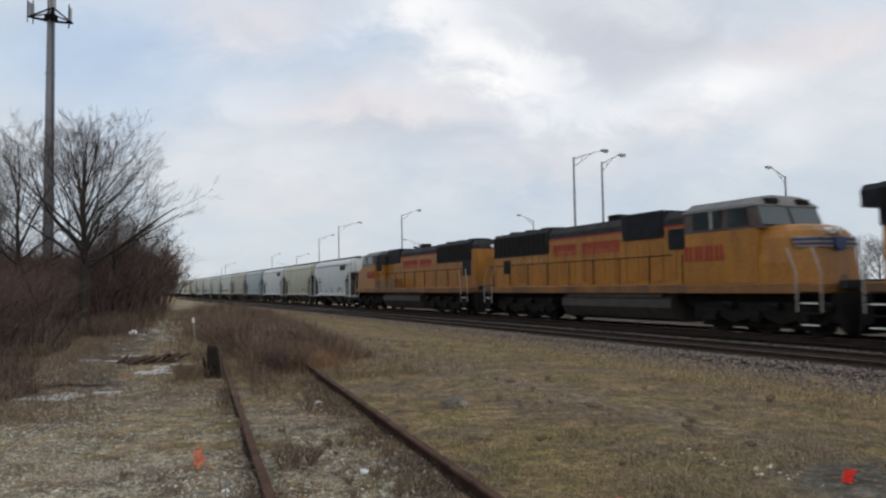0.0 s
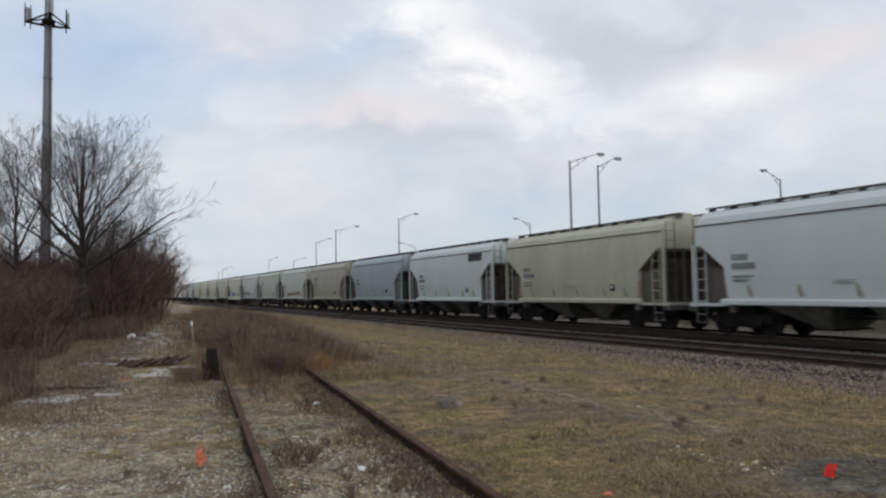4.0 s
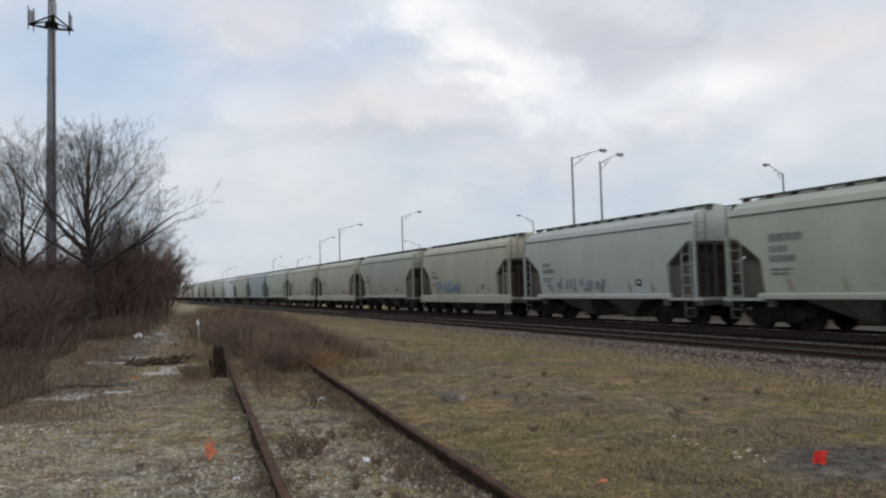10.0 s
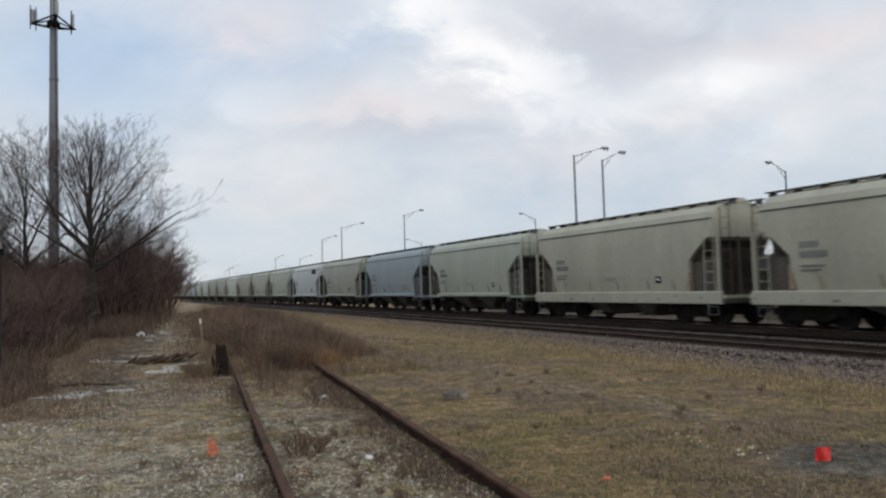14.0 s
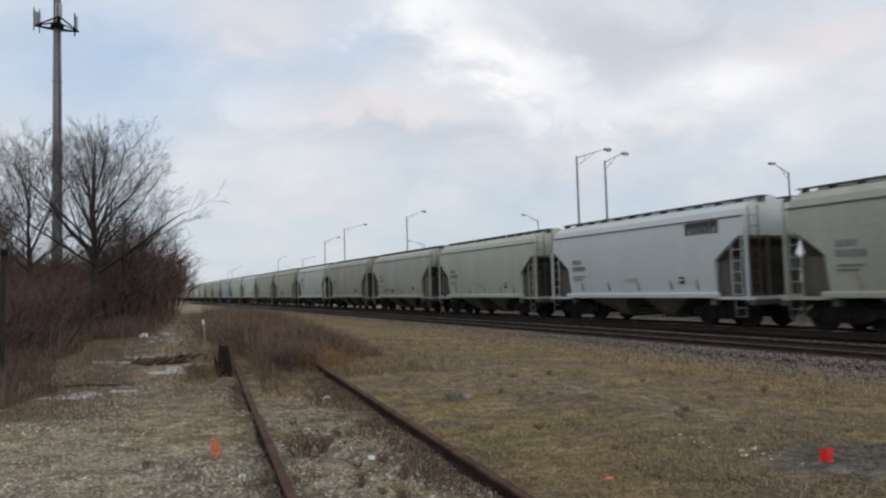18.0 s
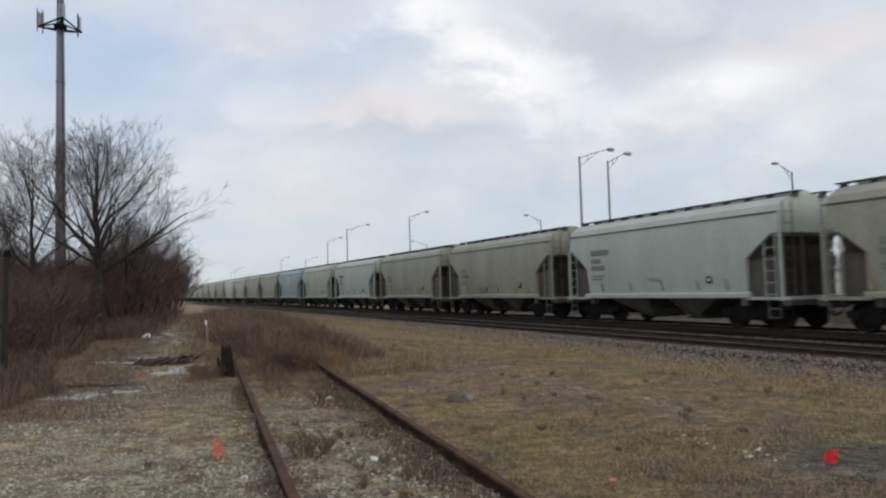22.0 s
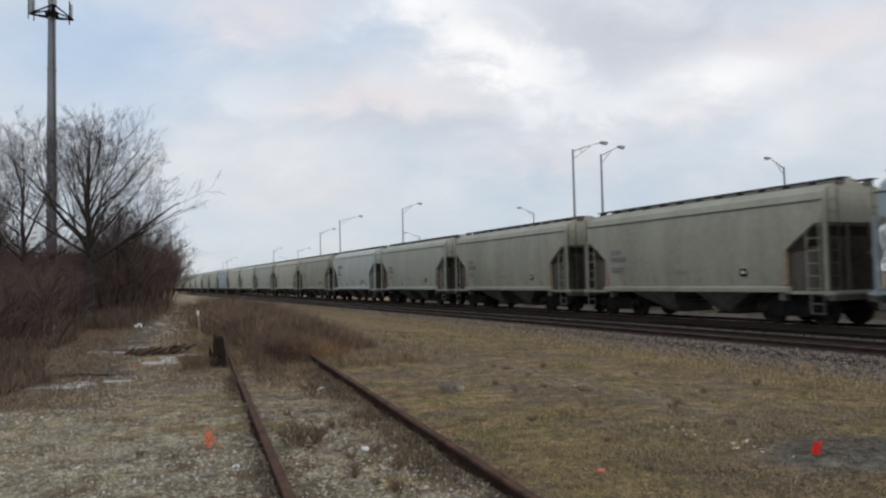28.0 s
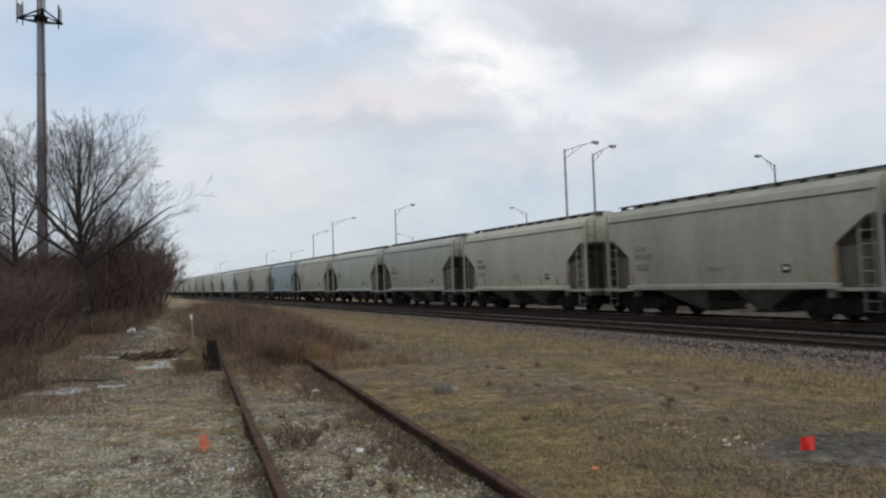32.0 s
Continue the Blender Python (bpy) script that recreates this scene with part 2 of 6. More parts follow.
# dust and rust on the end plate, plus recess shade put into the tone
M_endlight = material("dusty_shade_darkened_end_plate", (0.04, 0.034, 0.027), (0.12, 0.105, 0.086), rough=0.8, scale=1.6, fine=12, bump=0.1, stretch=(1.5, 1.5, 0.4), rust=(0.10, 0.065, 0.045), rust_from=0.56)
M_greymark = material("faded_grey_stencil_paint", (0.13, 0.135, 0.135), (0.26, 0.26, 0.25), rough=0.7, scale=4, fine=30, bump=0)
M_yellowmark = material("yellow_reflector_strip", (0.25, 0.225, 0.16), (0.33, 0.30, 0.225), rough=0.6, scale=8, fine=40, bump=0)
M_bluegraf = material("blue_spray_paint", (0.13, 0.2, 0.3), (0.22, 0.31, 0.4), rough=0.6, scale=6, fine=30, bump=0)
M_greygraf = material("violet_grey_spray_paint", (0.19, 0.19, 0.215), (0.32, 0.31, 0.34), rough=0.6, scale=6, fine=30, bump=0)
M_rustgraf = material("rust_brown_stain", (0.27, 0.2, 0.14), (0.38, 0.3, 0.22), rough=0.9, scale=6, fine=30, bump=0)
M_yellow = material("armour_yellow_paint", (0.20, 0.078, 0.008), (0.43, 0.178, 0.014), rough=0.45, scale=1.2, fine=8, bump=0.03, stretch=(1.2, 1.2, 0.35), rust=(0.12, 0.075, 0.04), rust_from=0.62)
M_yellowdirty = material("grime_browned_yellow_paint", (0.10, 0.048, 0.018), (0.29, 0.125, 0.026), rough=0.6, scale=1.1, fine=8, bump=0.03, stretch=(1.0, 1.0, 0.4), rust=(0.10, 0.06, 0.035), rust_from=0.52)
M_locogrey = material("harbour_grey_paint", (0.022, 0.022, 0.023), (0.055, 0.055, 0.056), rough=0.8, scale=1.5, fine=8, bump=0.03, gloss=0.15)
M_cabdark = material("dark_brown_cab_side", (0.035, 0.022, 0.018), (0.08, 0.05, 0.04), rough=0.5, scale=2, fine=10, bump=0.02)
M_cabslate = material("slate_grey_cab_side", (0.03, 0.033, 0.037), (0.07, 0.075, 0.08), rough=0.5, scale=2, fine=10, bump=0.02)
M_locodark = material("radiator_black", (0.008, 0.009, 0.011), (0.022, 0.023, 0.027), rough=0.6, scale=3, fine=30, bump=0.2, gloss=0.12)
M_tank = material("dusty_grey_tank_paint", (0.022, 0.018, 0.015), (0.06, 0.05, 0.042), rough=0.7, scale=1.6, fine=12, bump=0.1)
M_red = material("faded_red_lettering", (0.25, 0.018, 0.012), (0.36, 0.03, 0.018), rough=0.5, scale=4, fine=20, bump=0)
M_silver = material("pale_handrail_paint", (0.22, 0.21, 0.18), (0.4, 0.38, 0.33), rough=0.5, scale=5, fine=30, bump=0)
M_whitepaint = material("white_paint", (0.62, 0.62, 0.60), (0.78, 0.78, 0.76), rough=0.5, scale=4, fine=30, bump=0)
M_bluepaint = material("deep_blue_paint", (0.02, 0.03, 0.12), (0.04, 0.06, 0.20), rough=0.5, scale=4, fine=30, bump=0)
M_glassdark = bpy.data.materials.new("dark_cab_glass")
M_glassdark.use_nodes = True
M_glassdark.node_tree.nodes["Principled BSDF"].inputs["Base Color"].default_value = (0.02, 0.028, 0.03, 1)
M_glassdark.node_tree.nodes["Principled BSDF"].inputs["Roughness"].default_value = 0.08
M_roofgrey = material("pale_grey_roof_paint", (0.15, 0.15, 0.15), (0.27, 0.27, 0.265), rough=0.5, scale=2, fine=10, bump=0.02)
M_cabroof = material("dull_grey_cab_roof", (0.12, 0.12, 0.12), (0.22, 0.22, 0.216), rough=0.75, scale=2, fine=10, bump=0.02, gloss=0.2)
M_screen = bpy.data.materials.new("windscreen_glass")
M_screen.use_nodes = True
M_screen.node_tree.nodes["Principled BSDF"].inputs["Base Color"].default_value = (0.055, 0.075, 0.08, 1)
M_screen.node_tree.nodes["Principled BSDF"].inputs["Roughness"].default_value = 0.12
M_lampglass = bpy.data.materials.new("headlight_glass")
M_lampglass.use_nodes = True
M_lampglass.node_tree.nodes["Principled BSDF"].inputs["Base Color"].default_value = (0.7, 0.7, 0.68, 1)
M_lampglass.node_tree.nodes["Principled BSDF"].inputs["Roughness"].default_value = 0.15
M_railtop = material("worn_rail_head", (0.16, 0.15, 0.14), (0.34, 0.33, 0.32), rough=0.3, metal=0.8, scale=2, fine=20, bump=0.02)
M_rail = material("brown_rail_web", (0.028, 0.019, 0.015), (0.07, 0.045, 0.034), rough=0.85, scale=4, fine=40, bump=0.2, gloss=0.12)
M_rustrail = material("rusted_siding_rail", (0.035, 0.02, 0.014), (0.135, 0.07, 0.046), rough=0.9, scale=5, fine=60, bump=0.6, rust=(0.25, 0.19, 0.145), rust_from=0.60, gloss=0.2)
# rust tone made near black so the rail's sides look shaded
M_railweb = material("shade_darkened_rusted_rail_web", (0.016, 0.010, 0.008), (0.055, 0.032, 0.024), rough=0.92, scale=5, fine=60, bump=0.6, gloss=0.1)
M_tarwood = material("tarred_black_timber", (0.010, 0.008, 0.007), (0.04, 0.03, 0.024), rough=0.95, scale=6, fine=50, bump=0.6, gloss=0.1)
M_tie = material("creosoted_tie", (0.022, 0.018, 0.015), (0.075, 0.06, 0.05), rough=0.95, scale=5, fine=50, bump=0.5, stretch=(1, 6, 1), gloss=0.12)
M_ballast = material("ballast_stone", (0.04, 0.03, 0.025), (0.27, 0.215, 0.18), rough=0.95, scale=9, fine=50, bump=0.5, per_island=True)
M_ballastbed = material("ballast_bed", (0.07, 0.058, 0.05), (0.20, 0.17, 0.15), rough=0.95, scale=14, fine=60, bump=0.9)
M_trackbed = material("soiled_ballast_between_rails", (0.02, 0.016, 0.014), (0.06, 0.048, 0.04), rough=0.95, scale=12, fine=60, bump=0.9, gloss=0.12)
M_gravel = material("pale_limestone_chip", (0.15, 0.13, 0.10), (0.66, 0.61, 0.51), rough=0.95, scale=9, fine=60, bump=0.4, per_island=True)
M_concrete = material("weathered_concrete", (0.11, 0.092, 0.074), (0.22, 0.188, 0.152), rough=0.9, scale=1.5, fine=20, bump=0.3)
M_slab = material("broken_grey_slab", (0.32, 0.31, 0.285), (0.62, 0.60, 0.56), rough=0.7, scale=3, fine=30, bump=0.4, rust=(0.14, 0.115, 0.088), rust_from=0.52)
M_asphalt = material("grey_asphalt", (0.05, 0.05, 0.05), (0.10, 0.10, 0.10), rough=0.9, scale=2, fine=60, bump=0.4)
M_pole = material("galvanised_pole", (0.24, 0.255, 0.28), (0.36, 0.38, 0.40), rough=0.5, metal=0.3, scale=2, fine=20, bump=0.05)
M_tower = material("grey_monopole", (0.12, 0.125, 0.145), (0.21, 0.215, 0.24), rough=0.6, metal=0.2, scale=1.0, fine=12, bump=0.1, stretch=(1, 1, 0.2))
M_bark = material("grey_brown_bark", (0.013, 0.010, 0.009), (0.043, 0.034, 0.03), rough=0.95, scale=9, fine=60, bump=0.6, stretch=(1, 1, 0.3))
M_twig = material("reddish_brown_twig", (0.05, 0.031, 0.026), (0.155, 0.10, 0.083), rough=0.95, scale=5, fine=20, bump=0, per_island=True)
M_crown = material("grey_brown_crown_twig", (0.03, 0.024, 0.022), (0.105, 0.084, 0.076), rough=0.95, scale=5, fine=20, bump=0, per_island=True)
M_darkweed = material("dark_dead_weed", (0.048, 0.031, 0.024), (0.175, 0.118, 0.085), rough=0.95, scale=5, fine=20, bump=0, per_island=True)
M_midweed = material("brown_brush", (0.068, 0.045, 0.031), (0.26, 0.176, 0.12), rough=0.95, scale=5, fine=20, bump=0, per_island=True)
M_brush = material("dead_brush", (0.075, 0.049, 0.033), (0.265, 0.187, 0.126), rough=0.95, scale=5, fine=20, bump=0, per_island=True)
M_farwood = material("far_bare_wood", (0.075, 0.062, 0.058), (0.15, 0.13, 0.12), rough=0.95, scale=5, fine=20, bump=0, per_island=True)
M_straw = material("dead_grass", (0.14, 0.10, 0.048), (0.51, 0.395, 0.22), rough=0.95, scale=5, fine=20, bump=0, per_island=True)
M_dryweed = material("dry_weed", (0.08, 0.055, 0.033), (0.44, 0.345, 0.235), rough=0.95, scale=5, fine=20, bump=0, per_island=True)
M_greengrass = material("olive_winter_grass", (0.105, 0.094, 0.028), (0.40, 0.345, 0.14), rough=0.95, scale=5, fine=20, bump=0, per_island=True)
M_litter = material("dry_leaf_litter", (0.07, 0.045, 0.028), (0.21, 0.145, 0.09), rough=0.95, scale=5, fine=20, bump=0, per_island=True)
M_rustgrass = material("rust_orange_grass", (0.20, 0.11, 0.045), (0.42, 0.25, 0.11), rough=0.95, scale=5, fine=20, bump=0, per_island=True)
M_tanwood = material("dry_tan_timber", (0.11, 0.075, 0.042), (0.30, 0.21, 0.125), rough=0.95, scale=5, fine=40, bump=0.6)
M_darklog = material("damp_rotten_wood", (0.03, 0.02, 0.014), (0.13, 0.08, 0.05), rough=0.95, scale=5, fine=40, bump=0.6)
M_earth = material("damp_dark_earth", (0.045, 0.034, 0.026), (0.12, 0.092, 0.072), rough=0.9, scale=6, fine=40, bump=0.6)
M_siding = material("white_shed_cladding", (0.52, 0.53, 0.54), (0.68, 0.68, 0.67), rough=0.6, scale=2, fine=12, bump=0.05)
M_orange = material("orange_marking_paint", (0.50, 0.11, 0.05), (0.70, 0.24, 0.13), rough=0.8, scale=8, fine=60, bump=0)
M_flag = material("red_flag_plastic", (0.62, 0.018, 0.012), (0.80, 0.035, 0.02), rough=0.5, scale=8, fine=30, bump=0)
M_paper = material("white_litter", (0.65, 0.65, 0.63), (0.8, 0.8, 0.78), rough=0.7, scale=8, fine=30, bump=0.1)
M_stakewood = material("weathered_stake_wood", (0.22, 0.18, 0.135), (0.36, 0.31, 0.245), rough=0.9, scale=6, fine=40, bump=0.3)
M_stone = material("grey_rubble", (0.12, 0.105, 0.085), (0.32, 0.285, 0.24), rough=0.95, scale=6, fine=40, bump=0.5)
M_rubble = material("dirty_concrete_rubble", (0.07, 0.06, 0.048), (0.22, 0.19, 0.15), rough=0.95, scale=7, fine=45, bump=0.8)
M_rotwood = material("rotten_tie_wood", (0.07, 0.045, 0.03), (0.19, 0.13, 0.085), rough=0.95, scale=5, fine=40, bump=0.6)

# ---- mesh tools ----


class Shape:
    """Collects vertices and faces for one mesh."""

    def __init__(self):
        self.v, self.f = [], []

    def add(self, verts, faces):
        k = len(self.v)
        self.v += [tuple(p) for p in verts]
        self.f += [tuple(i + k for i in q) for q in faces]
        return self

    def box(self, x0, x1, y0, y1, z0, z1):
        v = [(x0, y0, z0), (x1, y0, z0), (x1, y1, z0), (x0, y1, z0), (x0, y0, z1), (x1, y0, z1), (x1, y1, z1), (x0, y1, z1)]
        return self.add(v, [(3, 2, 1, 0), (4, 5, 6, 7), (0, 1, 5, 4), (1, 2, 6, 5), (2, 3, 7, 6), (3, 0, 4, 7)])

    def soft_box(self, x0, x1, y0, y1, z0, z1, r=0.03):
        """A box with chamfered upright edges and top edges."""
        return self.loft([
            (z0, [(x0 + r, y0), (x1 - r, y0), (x1, y0 + r), (x1, y1 - r), (x1 - r, y1), (x0 + r, y1), (x0, y1 - r), (x0, y0 + r)]),
            (z1 - r, [(x0 + r, y0), (x1 - r, y0), (x1, y0 + r), (x1, y1 - r), (x1 - r, y1), (x0 + r, y1), (x0, y1 - r), (x0, y0 + r)]),
            (z1, [(x0 + r, y0 + r), (x1 - r, y0 + r), (x1 - r, y0 + r), (x1 - r, y1 - r), (x1 - r, y1 - r), (x0 + r, y1 - r), (x0 + r, y1 - r), (x0 + r, y0 + r)]),
        ])

    def loft(self, rings):
        """Rings (z, [(x, y)...]) from the bottom to the top, closed at both ends."""
        n_ = len(rings[0][1])
        v, f = [], []
        for z, ring in rings:
            v += [(x, y, z) for x, y in ring]
        for i in range(len(rings) - 1):
            for j in range(n_):
                a, b = i * n_ + j, i * n_ + (j + 1) % n_
                f.append((a, b, b + n_, a + n_))
        f.append(tuple(reversed(range(n_))))
        f.append(tuple(range((len(rings) - 1) * n_, len(rings) * n_)))
        return self.add(v, f)

    def prism(self, poly, axis, a, b):
        """A polygon drawn out along an axis: poly in (y, z) for x, (x, z) for y, (x, y) for z."""
        put = {"x": lambda p, q: (q, p[0], p[1]), "y": lambda p, q: (p[0], q, p[1]), "z": lambda p, q: (p[0], p[1], q)}[axis]
        n_ = len(poly)
        v = [put(p, a) for p in poly] + [put(p, b) for p in poly]
        f = [(j, (j + 1) % n_, (j + 1) % n_ + n_, j + n_) for j in range(n_)]
        return self.add(v, f + [tuple(reversed(range(n_))), tuple(range(n_, 2 * n_))])

    def tube(self, points, radii, sides=6, caps=True):
        pts = [Vector(p) for p in points]
        if isinstance(radii, (int, float)):
            radii = [radii] * len(pts)
        v, f = [], []
        for i, p in enumerate(pts):
            way = (pts[min(i + 1, len(pts) - 1)] - pts[max(i - 1, 0)]).normalized()
            up = Vector((0, 0, 1)) if abs(way.z) < 0.9 else Vector((1, 0, 0))
            a = way.cross(up).normalized()
            b = way.cross(a)
            for k in range(sides):
                w = 2 * math.pi * k / sides
                v.append(p + (a * math.cos(w) + b * math.sin(w)) * radii[i])
        for i in range(len(pts) - 1):
            for k in range(sides):
                q = (k + 1) % sides
                f.append((i * sides + k, i * sides + q, (i + 1) * sides + q, (i + 1) * sides + k))
        if caps:
            f.append(tuple(reversed(range(sides))))
            f.append(tuple(range((len(pts) - 1) * sides, len(pts) * sides)))
        return self.add(v, f)

    def wheel(self, y, r, width, sides=20, flange=0.03):
        """A disc with tread, flange and dished web, its axle along y."""
        prof = [(0.06, -width / 2), (r * 0.35, -width / 2), (r * 0.78, -width * 0.1), (r * 0.84, -width / 2), (r, -width / 2), (r, width * 0.3), (r + flange, width * 0.34), (r + flange, width / 2), (0.06, width / 2)]
        v, f = [], []
        for k in range(sides):
            w = 2 * math.pi * k / sides
            v += [(math.cos(w) * rr, y + (yy if y < 0 else -yy), math.sin(w) * rr) for rr, yy in prof]
        m_ = len(prof)
        for k in range(sides):
            q = (k + 1) % sides
            f += [(k * m_ + i, q * m_ + i, q * m_ + i + 1, k * m_ + i + 1) for i in range(m_ - 1)]
        return self.add(v, f)

    def mesh(self, name, mat, smooth=False):
        me = bpy.data.meshes.new(name)
        me.from_pydata(self.v, [], self.f)
        b = bmesh.new()
        b.from_mesh(me)
        bmesh.ops.recalc_face_normals(b, faces=b.faces)
        b.to_mesh(me)
        b.free()
        me.materials.append(mat)
        if smooth:
            me.shade_smooth()
        return me


def part(name, shape, mat, parent, label="", at=None, smooth=False):
    ob = new(name, shape if isinstance(shape, bpy.types.Mesh) else shape.mesh(name, mat, smooth))
    ob.parent = parent
    if at is not None:
        ob.matrix_basis = at
    if label:
        ob["label"] = label
    return ob


def thing(name, label, category, at=None, group="", kind=""):
    ob = new(name)
    if at is not None:
        ob.matrix_basis = at
    return tagged(ob, label, category, group, kind)


def single(name, shape, mat, label, category="", at=None, group="", kind="", smooth=False):
    ob = new(name, shape.mesh(name, mat, smooth))
    if at is not None:
        ob.matrix_basis = at
    return tagged(ob, label, category, group, kind)


def bulk(name, verts, faces, mat, label, category="", kind="stuff"):
    """One object out of arrays of vertices and triangles or quads."""
    me = bpy.data.meshes.new(name)
    me.from_pydata(verts, [], faces)
    me.materials.append(mat)
    return tagged(new(name, me), label, category, "", kind)


# ---- plan ----
# the main line runs at MAIN_TURN to the left of +y, MAIN_OFF metres from the eye to the middle of the train's track
MAIN_TURN, MAIN_OFF, RAIL_Z = radians(24.75), 19.76, 0.016
NEAR_OFF, NEAR_Z = 15.4, -0.05
ALONG = Vector((-math.sin(MAIN_TURN), math.cos(MAIN_TURN), 0))
ACROSS = Vector((math.cos(MAIN_TURN), math.sin(MAIN_TURN), 0))
HEADING = math.degrees(MAIN_TURN) - 90
SIDE_TURN, SIDE_OFF, SIDE_Z = radians(18.3), 1.36, 0.124
SIDE_ALONG = Vector((-math.sin(SIDE_TURN), math.cos(SIDE_TURN), 0))
SIDE_ACROSS = Vector((math.cos(SIDE_TURN), math.sin(SIDE_TURN), 0))


def main_place(s, l, z=0.0):
    return ALONG * s + ACROSS * l + Vector((0, 0, z))


def side_place(s, l, z=0.0):
    return SIDE_ALONG * s + SIDE_ACROSS * l + Vector((0, 0, z))


def ramp_value(x, rows):
    """Straight pieces between (x, value) rows."""
    if x <= rows[0][0]:
        return rows[0][1]
    for (a, u), (b, w) in zip(rows, rows[1:]):
        if x <= b:
            return u + (w - u) * (x - a) / (b - a)
    return rows[-1][1]


SECTION = [(-400, 0.0), (6, 0.0), (11.2, -0.24), (12.2, -0.26), (13.3, -0.235), (17.0, -0.22), (18.0, -0.17), (21.5, -0.17), (23.2, -0.45), (30, -0.7), (34, -0.3), (36, -0.1), (60, -0.1), (70, -0.8), (400, -1.0)]


def ground_z(x, y):
    l = x * ACROSS.x + y * ACROSS.y
    z = ramp_value(l, SECTION)
    if l < 11 and abs(x) < 60 and y < 90:
        p = Vector((x, y, 0))
        z += 0.05 * noise.noise(p * 0.35) * min(1, max(0, (11 - l) / 3)) + 0.02 * noise.noise(p * 1.3)
    return z

# ---- ground, road, tracks ----


def ground_material():
    """Dry winter field: gravel lane beside the siding, straw, olive tufts and bare earth, by place."""
    m = bpy.data.materials.new("winter_field")
    m.use_nodes = True
    t = m.node_tree
    b = t.nodes["Principled BSDF"]
    b.inputs["Roughness"].default_value = 0.97
    co = t.nodes.new("ShaderNodeTexCoord")

    def noise_at(scale, detail=6, rough=0.6):
        n_ = t.nodes.new("ShaderNodeTexNoise")
        n_.inputs["Scale"].default_value, n_.inputs["Detail"].default_value, n_.inputs["Roughness"].default_value = scale, detail, rough
        t.links.new(co.outputs["Object"], n_.inputs["Vector"])
        return n_.outputs["Fac"]

    def ranged(src, a, c, lo=0.0, hi=1.0):
        r = t.nodes.new("ShaderNodeMapRange")
        r.inputs["From Min"].default_value, r.inputs["From Max"].default_value = a, c
        r.inputs["To Min"].default_value, r.inputs["To Max"].default_value = lo, hi
        t.links.new(src, r.inputs["Value"])
        return r.outputs[0]

    def blend(fac, a, c):
        x = t.nodes.new("ShaderNodeMix")
        x.data_type = "RGBA"
        t.links.new(fac, x.inputs["Factor"])
        for key, val in (("A", a), ("B", c)):
            if isinstance(val, tuple):
                x.inputs[key].default_value = (*val, 1)
            else:
                t.links.new(val, x.inputs[key])
        return x.outputs["Result"]

    def math_(op, a, c):
        x = t.nodes.new("ShaderNodeMath")
        x.operation = op
        for i, val in enumerate((a, c)):
            if isinstance(val, (int, float)):
                x.inputs[i].default_value = val
            else:
                t.links.new(val, x.inputs[i])
        return x.outputs[0]

    grain = noise_at(38, 5, 0.7)
    chips = noise_at(90, 3, 0.6)
    straw = blend(ranged(grain, 0.35, 0.68), (0.15, 0.10, 0.05), (0.50, 0.36, 0.205))
    olive = blend(ranged(grain, 0.35, 0.68), (0.11, 0.092, 0.028), (0.37, 0.31, 0.105))
    grass = blend(ranged(noise_at(1.1, 7, 0.65), 0.46, 0.56), straw, olive)
    earth = blend(ranged(grain, 0.3, 0.7), (0.105, 0.074, 0.053), (0.33, 0.25, 0.19))
    field = blend(ranged(noise_at(0.55, 7, 0.65), 0.48, 0.57), grass, earth)
    pebbles = noise_at(46, 4, 0.75)
    stone = blend(ranged(pebbles, 0.42, 0.60), (0.135, 0.108, 0.074), (0.66, 0.605, 0.49))
    # the gravel lies along the siding, to about 2 m right of it, and over the lane on its left, near the eye
    sep = t.nodes.new("ShaderNodeSeparateXYZ")
    turned = t.nodes.new("ShaderNodeVectorRotate")
    turned.rotation_type = "Z_AXIS"
    turned.inputs["Angle"].default_value = -SIDE_TURN
    t.links.new(co.outputs["Object"], turned.inputs["Vector"])
    t.links.new(turned.outputs[0], sep.inputs[0])
    ragged = math_("MULTIPLY", math_("SUBTRACT", noise_at(0.8, 5, 0.7), 0.5), 5.0)
    across = math_("ADD", sep.outputs["X"], ragged)
    right_edge = ranged(across, 1.3, 2.1, 1.0, 0.0)
    far_edge = ranged(math_("ADD", sep.outputs["Y"], math_("MULTIPLY", ragged, 1.6)), 8.5, 12.5, 1.0, 0.0)
    lane = math_("MULTIPLY", ranged(across, -3.4, -2.4), ranged(across, -1.5, -0.6, 1.0, 0.0))
    patch = ranged(noise_at(2.0, 7, 0.75), 0.44, 0.50)
    gravel_mask = math_("MULTIPLY", right_edge, math_("MAXIMUM", far_edge, math_("MULTIPLY", lane, 0.7)))
    gravel_mask = math_("MULTIPLY", gravel_mask, patch)
    colour = blend(gravel_mask, field, stone)
    # the lane's damp muddy rut with broken pale patches on its sides
    rut = math_("ABSOLUTE", math_("ADD", math_("ADD", sep.outputs["X"], math_("MULTIPLY", ragged, 0.3)), 2.0), 0.0)
    far_lane = math_("MULTIPLY", ranged(sep.outputs["Y"], 12.0, 14.5), ranged(sep.outputs["Y"], 30.0, 36.0, 1.0, 0.0))
    pale = blend(ranged(chips, 0.34, 0.66), (0.17, 0.155, 0.135), (0.52, 0.49, 0.44))
    side_ = math_("MULTIPLY", ranged(rut, 0.35, 0.55), ranged(rut, 1.2, 1.6, 1.0, 0.0))
    colour = blend(math_("MULTIPLY", math_("MULTIPLY", side_, far_lane), ranged(noise_at(1.7, 6, 0.7), 0.50, 0.56)), colour, pale)
